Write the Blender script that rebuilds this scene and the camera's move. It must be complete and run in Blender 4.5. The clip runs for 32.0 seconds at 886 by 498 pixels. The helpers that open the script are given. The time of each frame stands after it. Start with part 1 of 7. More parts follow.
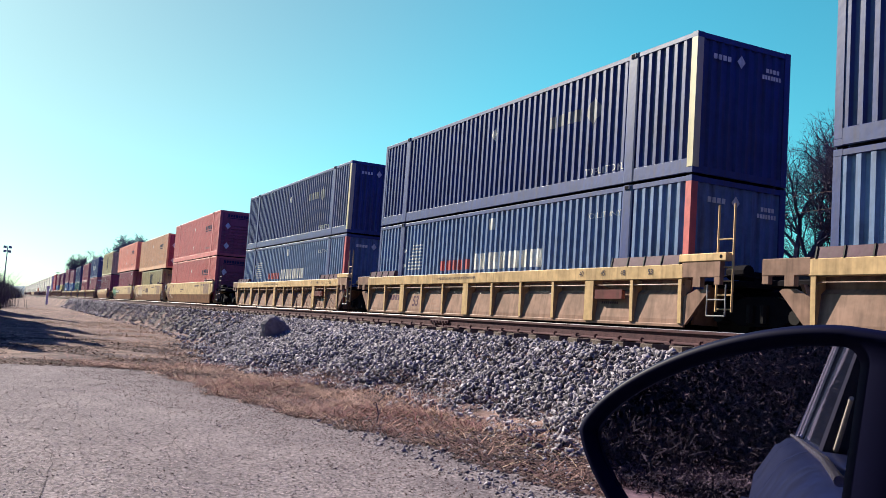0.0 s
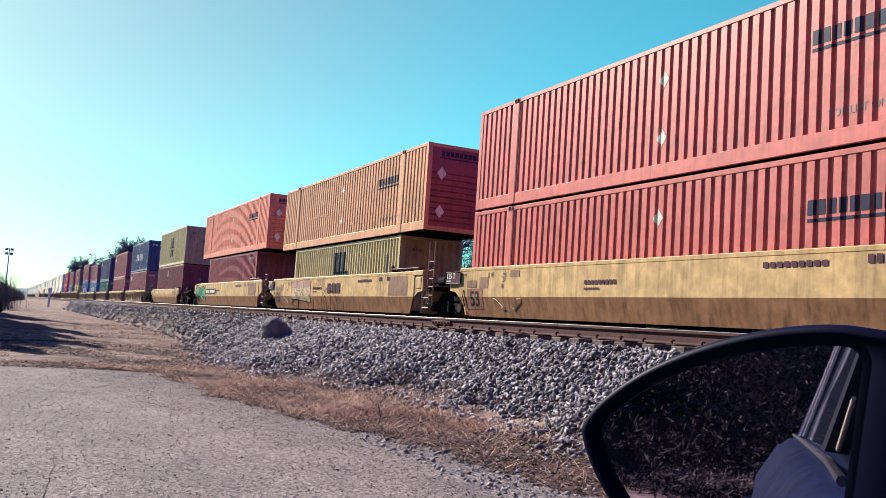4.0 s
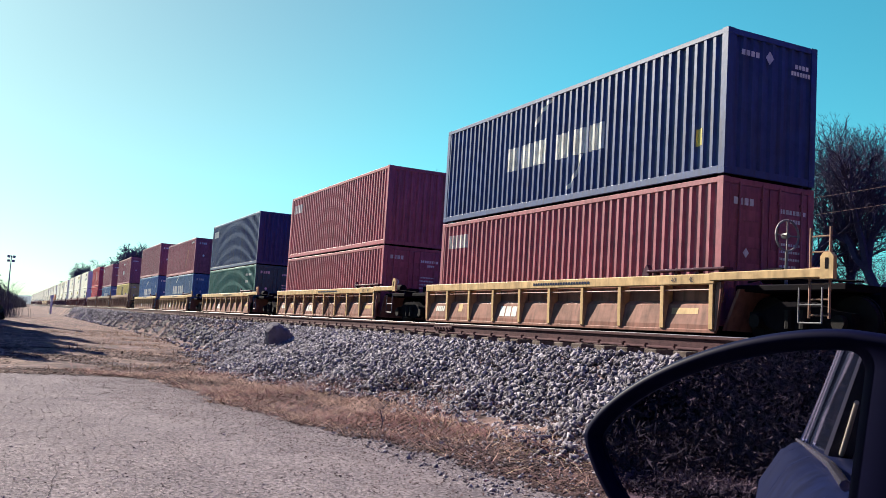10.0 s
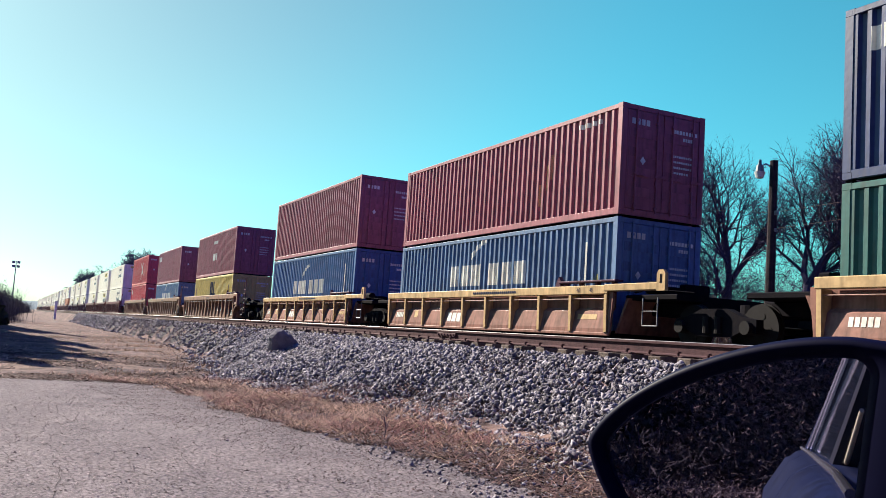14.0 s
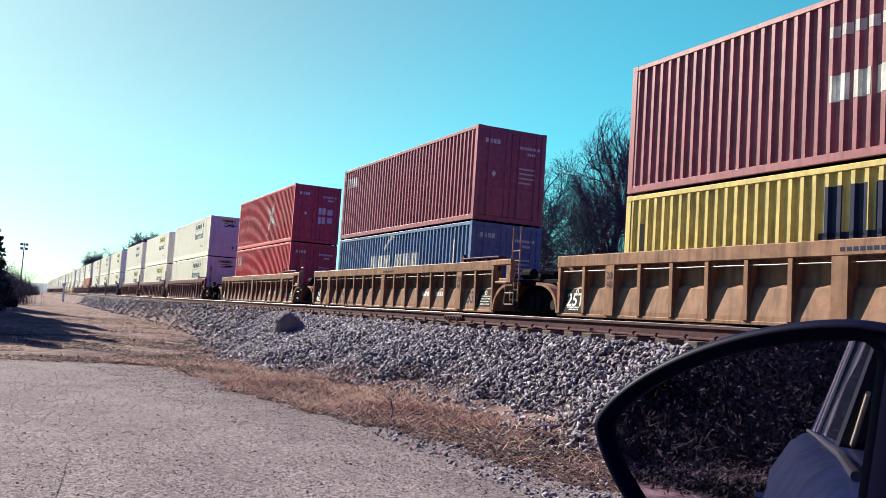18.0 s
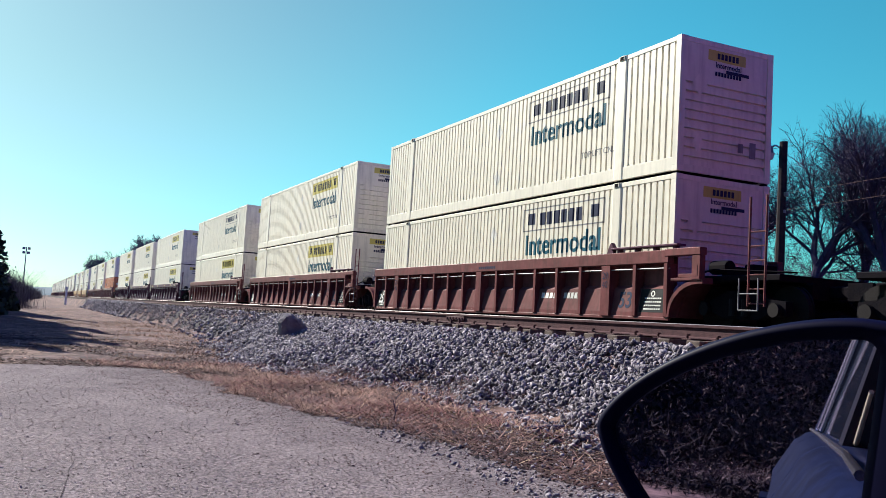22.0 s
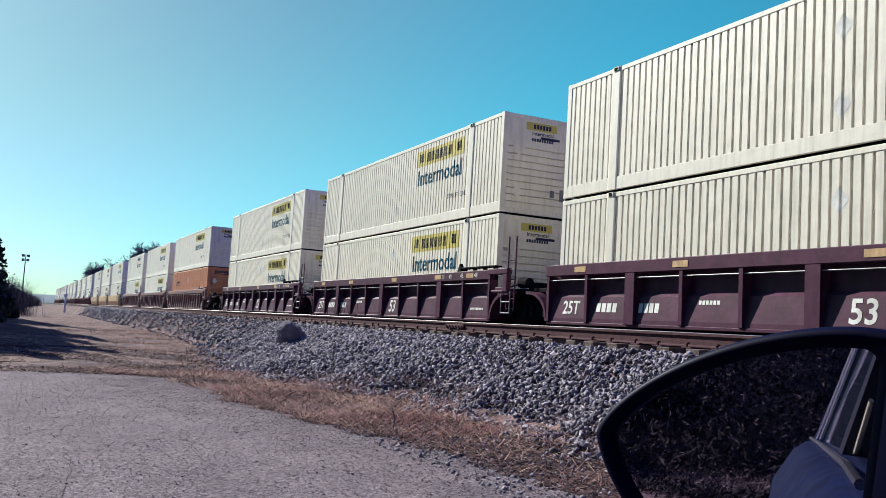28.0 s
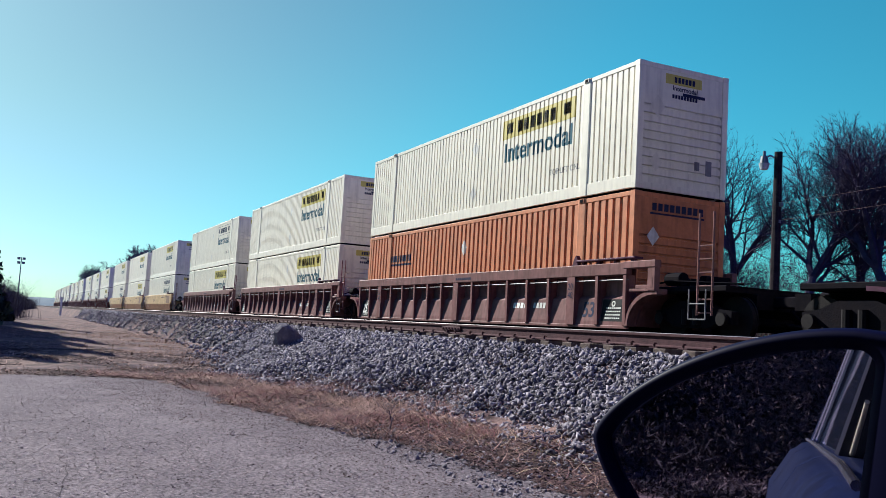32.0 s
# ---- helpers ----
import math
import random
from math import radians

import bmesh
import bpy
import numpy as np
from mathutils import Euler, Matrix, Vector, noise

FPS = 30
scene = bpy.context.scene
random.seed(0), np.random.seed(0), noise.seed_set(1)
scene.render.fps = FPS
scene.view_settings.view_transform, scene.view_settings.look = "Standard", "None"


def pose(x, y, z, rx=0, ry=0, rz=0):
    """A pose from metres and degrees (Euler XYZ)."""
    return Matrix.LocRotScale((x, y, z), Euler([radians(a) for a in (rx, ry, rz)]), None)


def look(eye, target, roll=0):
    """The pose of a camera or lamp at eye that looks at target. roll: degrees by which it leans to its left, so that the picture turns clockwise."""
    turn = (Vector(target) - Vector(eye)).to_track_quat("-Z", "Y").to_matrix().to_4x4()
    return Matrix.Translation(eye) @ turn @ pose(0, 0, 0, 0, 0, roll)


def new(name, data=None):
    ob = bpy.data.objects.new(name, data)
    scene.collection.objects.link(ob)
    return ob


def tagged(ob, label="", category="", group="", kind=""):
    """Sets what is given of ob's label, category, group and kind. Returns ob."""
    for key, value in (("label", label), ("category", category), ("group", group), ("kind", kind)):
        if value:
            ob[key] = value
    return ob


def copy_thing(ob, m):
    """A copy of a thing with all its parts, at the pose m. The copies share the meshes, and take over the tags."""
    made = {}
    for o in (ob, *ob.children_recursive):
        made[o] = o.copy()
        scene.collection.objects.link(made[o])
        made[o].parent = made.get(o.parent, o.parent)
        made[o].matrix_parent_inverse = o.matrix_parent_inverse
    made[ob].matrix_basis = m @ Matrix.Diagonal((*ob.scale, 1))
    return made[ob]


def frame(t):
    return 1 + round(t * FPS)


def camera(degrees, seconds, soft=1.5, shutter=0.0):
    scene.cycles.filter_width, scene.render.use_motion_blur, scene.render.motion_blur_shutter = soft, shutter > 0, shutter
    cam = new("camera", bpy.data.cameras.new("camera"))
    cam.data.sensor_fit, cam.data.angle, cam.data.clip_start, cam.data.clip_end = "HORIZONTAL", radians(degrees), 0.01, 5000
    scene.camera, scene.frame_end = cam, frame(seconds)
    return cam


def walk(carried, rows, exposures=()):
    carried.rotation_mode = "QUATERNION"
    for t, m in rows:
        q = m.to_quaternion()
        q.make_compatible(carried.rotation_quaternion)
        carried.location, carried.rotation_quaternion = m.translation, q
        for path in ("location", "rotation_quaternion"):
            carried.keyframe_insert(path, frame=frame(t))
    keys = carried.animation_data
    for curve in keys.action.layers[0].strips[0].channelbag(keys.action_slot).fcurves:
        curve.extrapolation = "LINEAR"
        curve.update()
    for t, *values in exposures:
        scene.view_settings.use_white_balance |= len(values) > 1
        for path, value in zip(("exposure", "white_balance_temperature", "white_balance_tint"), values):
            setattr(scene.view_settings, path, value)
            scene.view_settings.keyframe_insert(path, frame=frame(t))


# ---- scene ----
cam = camera(52.78, 32.0, soft=0.55)
# seconds, tilt, lean and heading of the hand-held camera in the driver's seat
ROWS = [
    (0, 94.77, -3.93, 63.41), (0.5, 94.77, -3.99, 63.36), (1, 94.78, -3.97, 63.36), (1.5, 94.75, -3.90, 63.34),
    (2, 94.77, -3.89, 63.28), (2.5, 94.79, -3.91, 63.27), (4.5, 94.80, -3.74, 63.59), (5, 94.75, -3.78, 63.59),
    (5.5, 94.75, -3.75, 63.57), (6, 94.68, -3.72, 63.62), (6.5, 94.74, -3.71, 63.64), (7, 94.76, -3.71, 63.69),
    (7.5, 94.79, -3.76, 63.59), (8, 94.88, -3.78, 63.64), (8.5, 94.99, -3.74, 63.65), (9, 95.08, -3.73, 63.71),
    (9.5, 95.07, -3.64, 63.64), (10, 95.17, -3.55, 63.64), (10.5, 95.35, -3.47, 63.67), (11, 95.49, -3.44, 63.70),
    (11.5, 95.57, -3.44, 63.72), (12, 95.69, -3.41, 63.78), (12.5, 95.73, -3.47, 63.84), (13, 95.69, -3.61, 63.85),
    (13.5, 95.63, -3.64, 63.91), (14, 95.58, -3.71, 63.88), (14.5, 95.45, -3.92, 63.95), (15, 95.40, -3.90, 63.96),
    (15.5, 95.29, -3.74, 64.10), (17.5, 94.65, -3.68, 64.33), (18, 94.43, -3.77, 64.30), (18.5, 94.41, -3.77, 64.30),
    (19, 94.41, -3.81, 64.37), (19.5, 94.48, -3.67, 64.47), (20, 94.46, -3.61, 64.51), (20.5, 94.54, -3.54, 64.57),
    (21, 94.53, -3.66, 64.53), (21.5, 94.58, -3.58, 64.51), (22, 94.50, -3.41, 64.44), (22.5, 94.46, -3.34, 64.43),
    (23, 94.47, -3.36, 64.46), (23.5, 94.55, -3.40, 64.41), (24, 94.65, -3.39, 64.44), (24.5, 94.76, -3.44, 64.51),
    (25, 94.83, -3.43, 64.42), (25.5, 94.88, -3.41, 64.45), (27.5, 95.04, -3.42, 64.41), (28, 95.01, -3.49, 64.40),
    (28.5, 94.94, -3.41, 64.40), (29, 94.95, -3.36, 64.39), (29.5, 94.96, -3.30, 64.27), (30, 94.99, -3.32, 64.28),
    (30.5, 95.04, -3.29, 64.14), (31, 95.14, -3.25, 64.17), (31.5, 95.12, -3.42, 64.14), (32, 95.16, -3.38, 64.18),
]
walk(cam, [(t, pose(0, 0, 0, a, b, c)) for t, a, b, c in ROWS], exposures=[(0, 1.63, 5660, 10), (20.5, 1.63, 5660, 10), (22, 1.40, 5350, 10), (23, 1.19, 5180, 10), (25, 1.10, 5170, 10), (28, 1.15, 5150, 10), (32, 1.18, 5120, 10)])

# ---- light ----
SUN_TURN, SUN_HEIGHT = radians(250), radians(32)
DEEP_SKY = (0.20, 0.30, 1.15)
world = bpy.data.worlds.new("sky")
scene.world = world
world.use_nodes = True
wn = world.node_tree.nodes
sky = wn.new("ShaderNodeTexSky")
sky.sky_type, sky.sun_disc = "NISHITA", False
sky.sun_elevation, sky.sun_rotation = SUN_HEIGHT, SUN_TURN
sky.air_density, sky.dust_density, sky.ozone_density = 1.0, 0.5, 1.5


def sky_mix(factor, a, b):
    """A blend of two sky colours."""
    m = wn.new("ShaderNodeMix")
    m.data_type = "RGBA"
    for k, v in ((0, factor), (6, a), (7, b)):
        if isinstance(v, tuple):
            m.inputs[k].default_value = (*v, 1)
        else:
            world.node_tree.links.new(v, m.inputs[k])
    return m.outputs[2]


def sky_range(value, low, high):
    r = wn.new("ShaderNodeMapRange")
    r.interpolation_type = "SMOOTHSTEP"
    r.inputs[1].default_value, r.inputs[2].default_value = low, high
    world.node_tree.links.new(value, r.inputs[0])
    return r.outputs[0]


# the sky pales round the sun, is turquoise beside it, and deepens to violet-blue overhead and away from the sun
to_sun = Vector((math.sin(SUN_TURN) * math.cos(SUN_HEIGHT), math.cos(SUN_TURN) * math.cos(SUN_HEIGHT), math.sin(SUN_HEIGHT)))
aim = wn.new("ShaderNodeTexCoord")
near_sun = wn.new("ShaderNodeVectorMath")
near_sun.operation = "DOT_PRODUCT"
near_sun.inputs[1].default_value = to_sun
world.node_tree.links.new(aim.outputs["Generated"], near_sun.inputs[0])
height = wn.new("ShaderNodeSeparateXYZ")
world.node_tree.links.new(aim.outputs["Generated"], height.inputs[0])
low_tint = sky_mix(sky_range(near_sun.outputs["Value"], 0.56, 0.92), (0.41, 1.06, 0.84), sky_mix(sky_range(height.outputs[2], 0.0, 0.24), (0.60, 0.72, 0.78), (0.67, 0.79, 0.58)))
deep = sky_mix(sky_range(near_sun.outputs["Value"], -0.25, 0.40), DEEP_SKY, low_tint)
tint = wn.new("ShaderNodeMix")
tint.data_type, tint.blend_type = "RGBA", "MULTIPLY"
tint.inputs[0].default_value = 1.0
world.node_tree.links.new(sky.outputs[0], tint.inputs[6])
world.node_tree.links.new(sky_mix(sky_range(height.outputs[2], 0.50, 0.90), deep, DEEP_SKY), tint.inputs[7])
world.node_tree.links.new(tint.outputs[2], wn["Background"].inputs[0])
wn["Background"].inputs[1].default_value = 0.05
sun_data = bpy.data.lights.new("sun", "SUN")
sun_data.energy, sun_data.angle, sun_data.color = 5.0, radians(0.5), (1.0, 0.84, 0.60)
sun = new("sun", sun_data)
sun.matrix_world = look(to_sun * 200, (0, 0, 0))


# ---- materials ----
def material(name, colour, rough=0.6, metal=0.0, second=None, scale=6.0, amount=0.5, bump=0.0, bump_scale=60.0, streak=0.0, streak_colour=(0.05, 0.035, 0.03), vary=0.0, gloss=0.08, grain=0.0, grain_scale=60.0):
    """Paint, stone or soil: two scales of colour noise, vertical streaks of dirt, fine relief, and a shade that differs from piece to piece."""
    m = bpy.data.materials.new(name)
    m.use_nodes = True
    n, l = m.node_tree.nodes, m.node_tree.links
    b = n["Principled BSDF"]
    b.inputs["Roughness"].default_value, b.inputs["Metallic"].default_value = rough, metal
    b.inputs["Specular IOR Level"].default_value = gloss
    co = n.new("ShaderNodeTexCoord")
    src = co.outputs["Object"]
    second = second or tuple(c * 0.72 for c in colour)
    a = n.new("ShaderNodeTexNoise")
    a.inputs["Scale"].default_value, a.inputs["Detail"].default_value, a.inputs["Roughness"].default_value = scale, 6, 0.65
    l.new(src, a.inputs["Vector"])
    r = n.new("ShaderNodeMapRange")
    r.inputs[1].default_value, r.inputs[2].default_value, r.inputs[4].default_value = 0.38, 0.66, amount
    l.new(a.outputs[0], r.inputs[0])
    mix = n.new("ShaderNodeMix")
    mix.data_type = "RGBA"
    mix.inputs[6].default_value, mix.inputs[7].default_value = (*colour, 1), (*second, 1)
    l.new(r.outputs[0], mix.inputs[0])
    out = mix.outputs[2]
    if streak:
        mp = n.new("ShaderNodeMapping")
        mp.inputs["Scale"].default_value = (5.0, 5.0, 0.45)
        l.new(src, mp.inputs[0])
        s = n.new("ShaderNodeTexNoise")
        s.inputs["Scale"].default_value, s.inputs["Detail"].default_value = 1.6, 8
        l.new(mp.outputs[0], s.inputs["Vector"])
        q = n.new("ShaderNodeMapRange")
        q.inputs[1].default_value, q.inputs[2].default_value, q.inputs[4].default_value = 0.46, 0.72, streak
        l.new(s.outputs[0], q.inputs[0])
        mx = n.new("ShaderNodeMix")
        mx.data_type = "RGBA"
        mx.inputs[7].default_value = (*streak_colour, 1)
        l.new(q.outputs[0], mx.inputs[0])
        l.new(out, mx.inputs[6])
        out = mx.outputs[2]
    if grain:
        g = n.new("ShaderNodeTexNoise")
        g.inputs["Scale"].default_value, g.inputs["Detail"].default_value, g.inputs["Roughness"].default_value = grain_scale, 3, 0.7
        l.new(src, g.inputs["Vector"])
        q = n.new("ShaderNodeMapRange")
        q.inputs[1].default_value, q.inputs[2].default_value = 0.36, 0.64
        q.inputs[3].default_value, q.inputs[4].default_value = 1 - grain, 1 + grain
        l.new(g.outputs[0], q.inputs[0])
        h = n.new("ShaderNodeHueSaturation")
        l.new(q.outputs[0], h.inputs["Value"])
        l.new(out, h.inputs["Color"])
        out = h.outputs[0]
    if vary:
        info = n.new("ShaderNodeObjectInfo") if vary > 0 else n.new("ShaderNodeNewGeometry")
        h = n.new("ShaderNodeHueSaturation")
        q = n.new("ShaderNodeMapRange")
        q.inputs[3].default_value, q.inputs[4].default_value = 1 - abs(vary), 1 + abs(vary)
        l.new(info.outputs["Random" if vary > 0 else "Random Per Island"], q.inputs[0])
        l.new(q.outputs[0], h.inputs["Value"])
        l.new(out, h.inputs["Color"])
        out = h.outputs[0]
    l.new(out, b.inputs["Base Color"])
    if bump:
        t = n.new("ShaderNodeTexNoise")
        t.inputs["Scale"].default_value, t.inputs["Detail"].default_value = bump_scale, 4
        l.new(src, t.inputs["Vector"])
        bp = n.new("ShaderNodeBump")
        bp.inputs["Strength"].default_value, bp.inputs["Distance"].default_value = bump, 0.02
        l.new(t.outputs[0], bp.inputs["Height"])
        l.new(bp.outputs[0], b.inputs["Normal"])
    return m


def paint(name, colour, dirt=0.45, rough=0.45):
    on_car = name.startswith("paint_car") or name.endswith(("lettering", "black", "teal"))
    clean = dirt < 0.25
    return material(name, colour, rough, second=tuple(c * 0.70 + 0.008 for c in colour), scale=0.9, amount=0.22 if clean else 0.6, bump=0.16, bump_scale=7, streak=dirt, vary=0.07, gloss=0.1 if on_car else 0.35, grain=0.05 if clean else (0.18 if on_car else 0.14), grain_scale=2.6)


PAINT = {k: paint("paint_" + k, *v) for k, v in {
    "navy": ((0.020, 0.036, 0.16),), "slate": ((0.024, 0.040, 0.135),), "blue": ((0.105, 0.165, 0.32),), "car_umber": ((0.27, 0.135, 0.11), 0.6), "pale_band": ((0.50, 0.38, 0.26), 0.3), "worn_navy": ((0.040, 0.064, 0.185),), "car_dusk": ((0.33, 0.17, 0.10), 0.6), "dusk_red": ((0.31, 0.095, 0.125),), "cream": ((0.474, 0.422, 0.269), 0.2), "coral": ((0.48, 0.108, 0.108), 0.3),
    "orange": ((0.52, 0.19, 0.08), 0.35), "tan_orange": ((0.54, 0.27, 0.15), 0.35), "red_orange": ((0.62, 0.19, 0.135), 0.35), "yellow": ((0.47, 0.39, 0.21), 0.3),
    "maroon": ((0.25, 0.056, 0.088),), "brown_red": ((0.35, 0.10, 0.128),), "green": ((0.028, 0.118, 0.112),), "bright_blue": ((0.05, 0.12, 0.30),),
    "pale_blue": ((0.10, 0.17, 0.32),), "red": ((0.55, 0.068, 0.085),), "bright_yellow": ((0.60, 0.48, 0.15), 0.25), "white": ((0.72, 0.685, 0.575), 0.2),
    "lettering": ((0.70, 0.70, 0.66), 0.3), "dark_lettering": ((0.0192, 0.0256, 0.064), 0.1), "sign_yellow": ((0.52, 0.45, 0.10), 0.2), "teal": ((0.0128, 0.0832, 0.128), 0.15),
    "graffiti": ((0.0384, 0.269, 0.154), 0.2), "pink": ((0.397, 0.23, 0.192), 0.3), "grey": ((0.192, 0.192, 0.211),), "black": ((0.0128, 0.0128, 0.016), 0.1),
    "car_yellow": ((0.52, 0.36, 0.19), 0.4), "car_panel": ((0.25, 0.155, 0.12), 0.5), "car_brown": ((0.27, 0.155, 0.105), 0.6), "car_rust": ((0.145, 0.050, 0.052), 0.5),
    "car_plum": ((0.075, 0.028, 0.055), 0.4), "car_dark": ((0.21, 0.108, 0.105), 0.5), "car_sand": ((0.397, 0.218, 0.115), 0.4)}.items()}
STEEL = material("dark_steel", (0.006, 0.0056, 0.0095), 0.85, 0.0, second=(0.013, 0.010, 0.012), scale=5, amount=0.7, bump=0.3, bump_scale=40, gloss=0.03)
WHEEL = material("wheel_steel", (0.014, 0.012, 0.014), 0.7, 0.0, scale=8, bump=0.2)
CHROME = material("bright_metal", (0.7, 0.7, 0.7), 0.2, 1.0, scale=20, amount=0.2)
RAIL_SIDE = material("rusty_rail", (0.085, 0.043, 0.050), 0.75, 0.0, second=(0.045, 0.025, 0.032), scale=9, amount=0.8, bump=0.3, bump_scale=50)
RAIL_TOP = material("worn_rail_head", (0.34, 0.31, 0.31), 0.32, 1.0, scale=12, amount=0.3)
TIE = material("old_tie_wood", (0.085, 0.065, 0.06), 0.9, second=(0.16, 0.13, 0.115), scale=14, amount=0.7, bump=0.6, bump_scale=70, vary=0.25)
STONE = material("ballast_stone", (0.25, 0.23, 0.255), 0.9, second=(0.058, 0.052, 0.082), scale=14, amount=0.9, bump=0.4, bump_scale=120, vary=-0.6)
ROCK = material("grey_boulder", (0.17, 0.155, 0.185), 0.9, second=(0.10, 0.09, 0.11), scale=5, amount=0.9, bump=0.7, bump_scale=18)
# bed colour is darkened to carry the shade that lies between the stones
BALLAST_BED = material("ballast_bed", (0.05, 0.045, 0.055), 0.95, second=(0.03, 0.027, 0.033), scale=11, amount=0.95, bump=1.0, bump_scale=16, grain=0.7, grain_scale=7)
PALE_STRAW = material("pale_dead_stalks", (0.50, 0.37, 0.26), 0.9, scale=2, amount=0.7, vary=-0.3)
RED_STRAW = material("red_dead_stalks", (0.16, 0.068, 0.070), 0.9, second=(0.09, 0.036, 0.04), scale=1.6, amount=0.95, vary=-0.5)
DIRT = material("crack_dirt", (0.06, 0.046, 0.054), 0.95, scale=20)
LITTER = material("leaf_litter", (0.080, 0.046, 0.046), 0.9, second=(0.026, 0.017, 0.021), scale=2.5, amount=0.95, vary=-0.6)
SOIL = material("dry_grass_soil", (0.155, 0.102, 0.092), 0.95, second=(0.052, 0.036, 0.048), scale=0.45, amount=0.95, bump=0.6, bump_scale=30, grain=0.6, grain_scale=3.2)
ASPHALT = material("worn_asphalt", (0.172, 0.145, 0.160), 0.92, second=(0.112, 0.094, 0.110), scale=1.3, amount=0.9, bump=1.0, bump_scale=60, grain=0.5, grain_scale=30)
GRAVEL = material("asphalt_gravel", (0.235, 0.19, 0.205), 0.9, second=(0.12, 0.095, 0.115), scale=9, amount=0.9, vary=-0.55)
STRAW = material("dry_straw", (0.45, 0.295, 0.235), 0.85, second=(0.090, 0.044, 0.060), scale=2.2, amount=0.98, vary=-0.6)
WEED = material("red_brown_weeds", (0.192, 0.102, 0.0704), 0.9, second=(0.23, 0.16, 0.0896), scale=0.7, amount=0.9, vary=-0.35)
GREEN_GRASS = material("yellow_green_grass", (0.179, 0.173, 0.0512), 0.85, second=(0.211, 0.166, 0.0768), scale=3, amount=0.8, vary=-0.3)
BARK = material("grey_bark", (0.055, 0.047, 0.085), 0.9, second=(0.085, 0.070, 0.11), scale=3, amount=0.8, bump=0.5, bump_scale=14)
BRUSH = material("brush_twigs", (0.07, 0.05, 0.045), 0.9, second=(0.13, 0.09, 0.075), scale=1.2, amount=0.9, vary=-0.4)
TWIG = material("pale_twigs", (0.16, 0.12, 0.11), 0.9, second=(0.08, 0.06, 0.06), scale=1.2, amount=0.9, vary=-0.5)
FAR_BRUSH = material("far_grey_brush", (0.035, 0.033, 0.05), 0.95, second=(0.06, 0.055, 0.075), scale=0.4, amount=0.9, vary=-0.3)
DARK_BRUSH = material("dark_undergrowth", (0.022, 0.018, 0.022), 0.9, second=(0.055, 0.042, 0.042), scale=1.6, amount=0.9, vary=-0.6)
NEEDLE = material("dark_evergreen", (0.025, 0.04, 0.035), 0.9, second=(0.04, 0.06, 0.04), scale=2, amount=0.9, vary=-0.4)
HOUSE_WHITE = material("white_siding", (0.474, 0.474, 0.461), 0.7, scale=3, amount=0.3)
ROOF = material("slate_blue_roof", (0.064, 0.0768, 0.115), 0.85, scale=3, amount=0.5)
POLE = material("creosoted_pole", (0.022, 0.018, 0.022), 0.9, second=(0.05, 0.04, 0.042), scale=4, amount=0.7, bump=0.4)
PLASTIC = material("black_mirror_plastic", (0.0022, 0.0024, 0.020), 0.5, scale=60, amount=0.3, gloss=0.045)
CAR_PAINT = material("dusty_blue_car_paint", (0.005, 0.009, 0.028), 0.38, second=(0.010, 0.015, 0.034), scale=4, amount=0.8, gloss=0.12, grain=0.35, grain_scale=18)
CAR_TRIM = material("satin_black_trim", (0.02, 0.02, 0.025), 0.4, scale=30, amount=0.3)
FABRIC = material("dark_cabin_fabric", (0.03, 0.03, 0.035), 0.95, scale=30, amount=0.5)
HILL = material("far_wooded_hill", (0.13, 0.17, 0.20), 1.0, second=(0.17, 0.21, 0.23), scale=0.03, amount=0.9)

MIRROR = bpy.data.materials.new("mirror_glass")
MIRROR.use_nodes = True
_b = MIRROR.node_tree.nodes["Principled BSDF"]
_b.inputs["Base Color"].default_value, _b.inputs["Metallic"].default_value, _b.inputs["Roughness"].default_value = (0.66, 0.63, 0.90, 1), 1.0, 0.012
GLASS = bpy.data.materials.new("tinted_window")
GLASS.use_nodes = True
_b = GLASS.node_tree.nodes["Principled BSDF"]
_b.inputs["Base Color"].default_value, _b.inputs["Roughness"].default_value, _b.inputs["Specular IOR Level"].default_value = (0.015, 0.02, 0.03, 1), 0.04, 0.8
LAMP_GLASS = material("clear_lamp_glass", (0.55, 0.56, 0.56), 0.15, scale=20, amount=0.2)


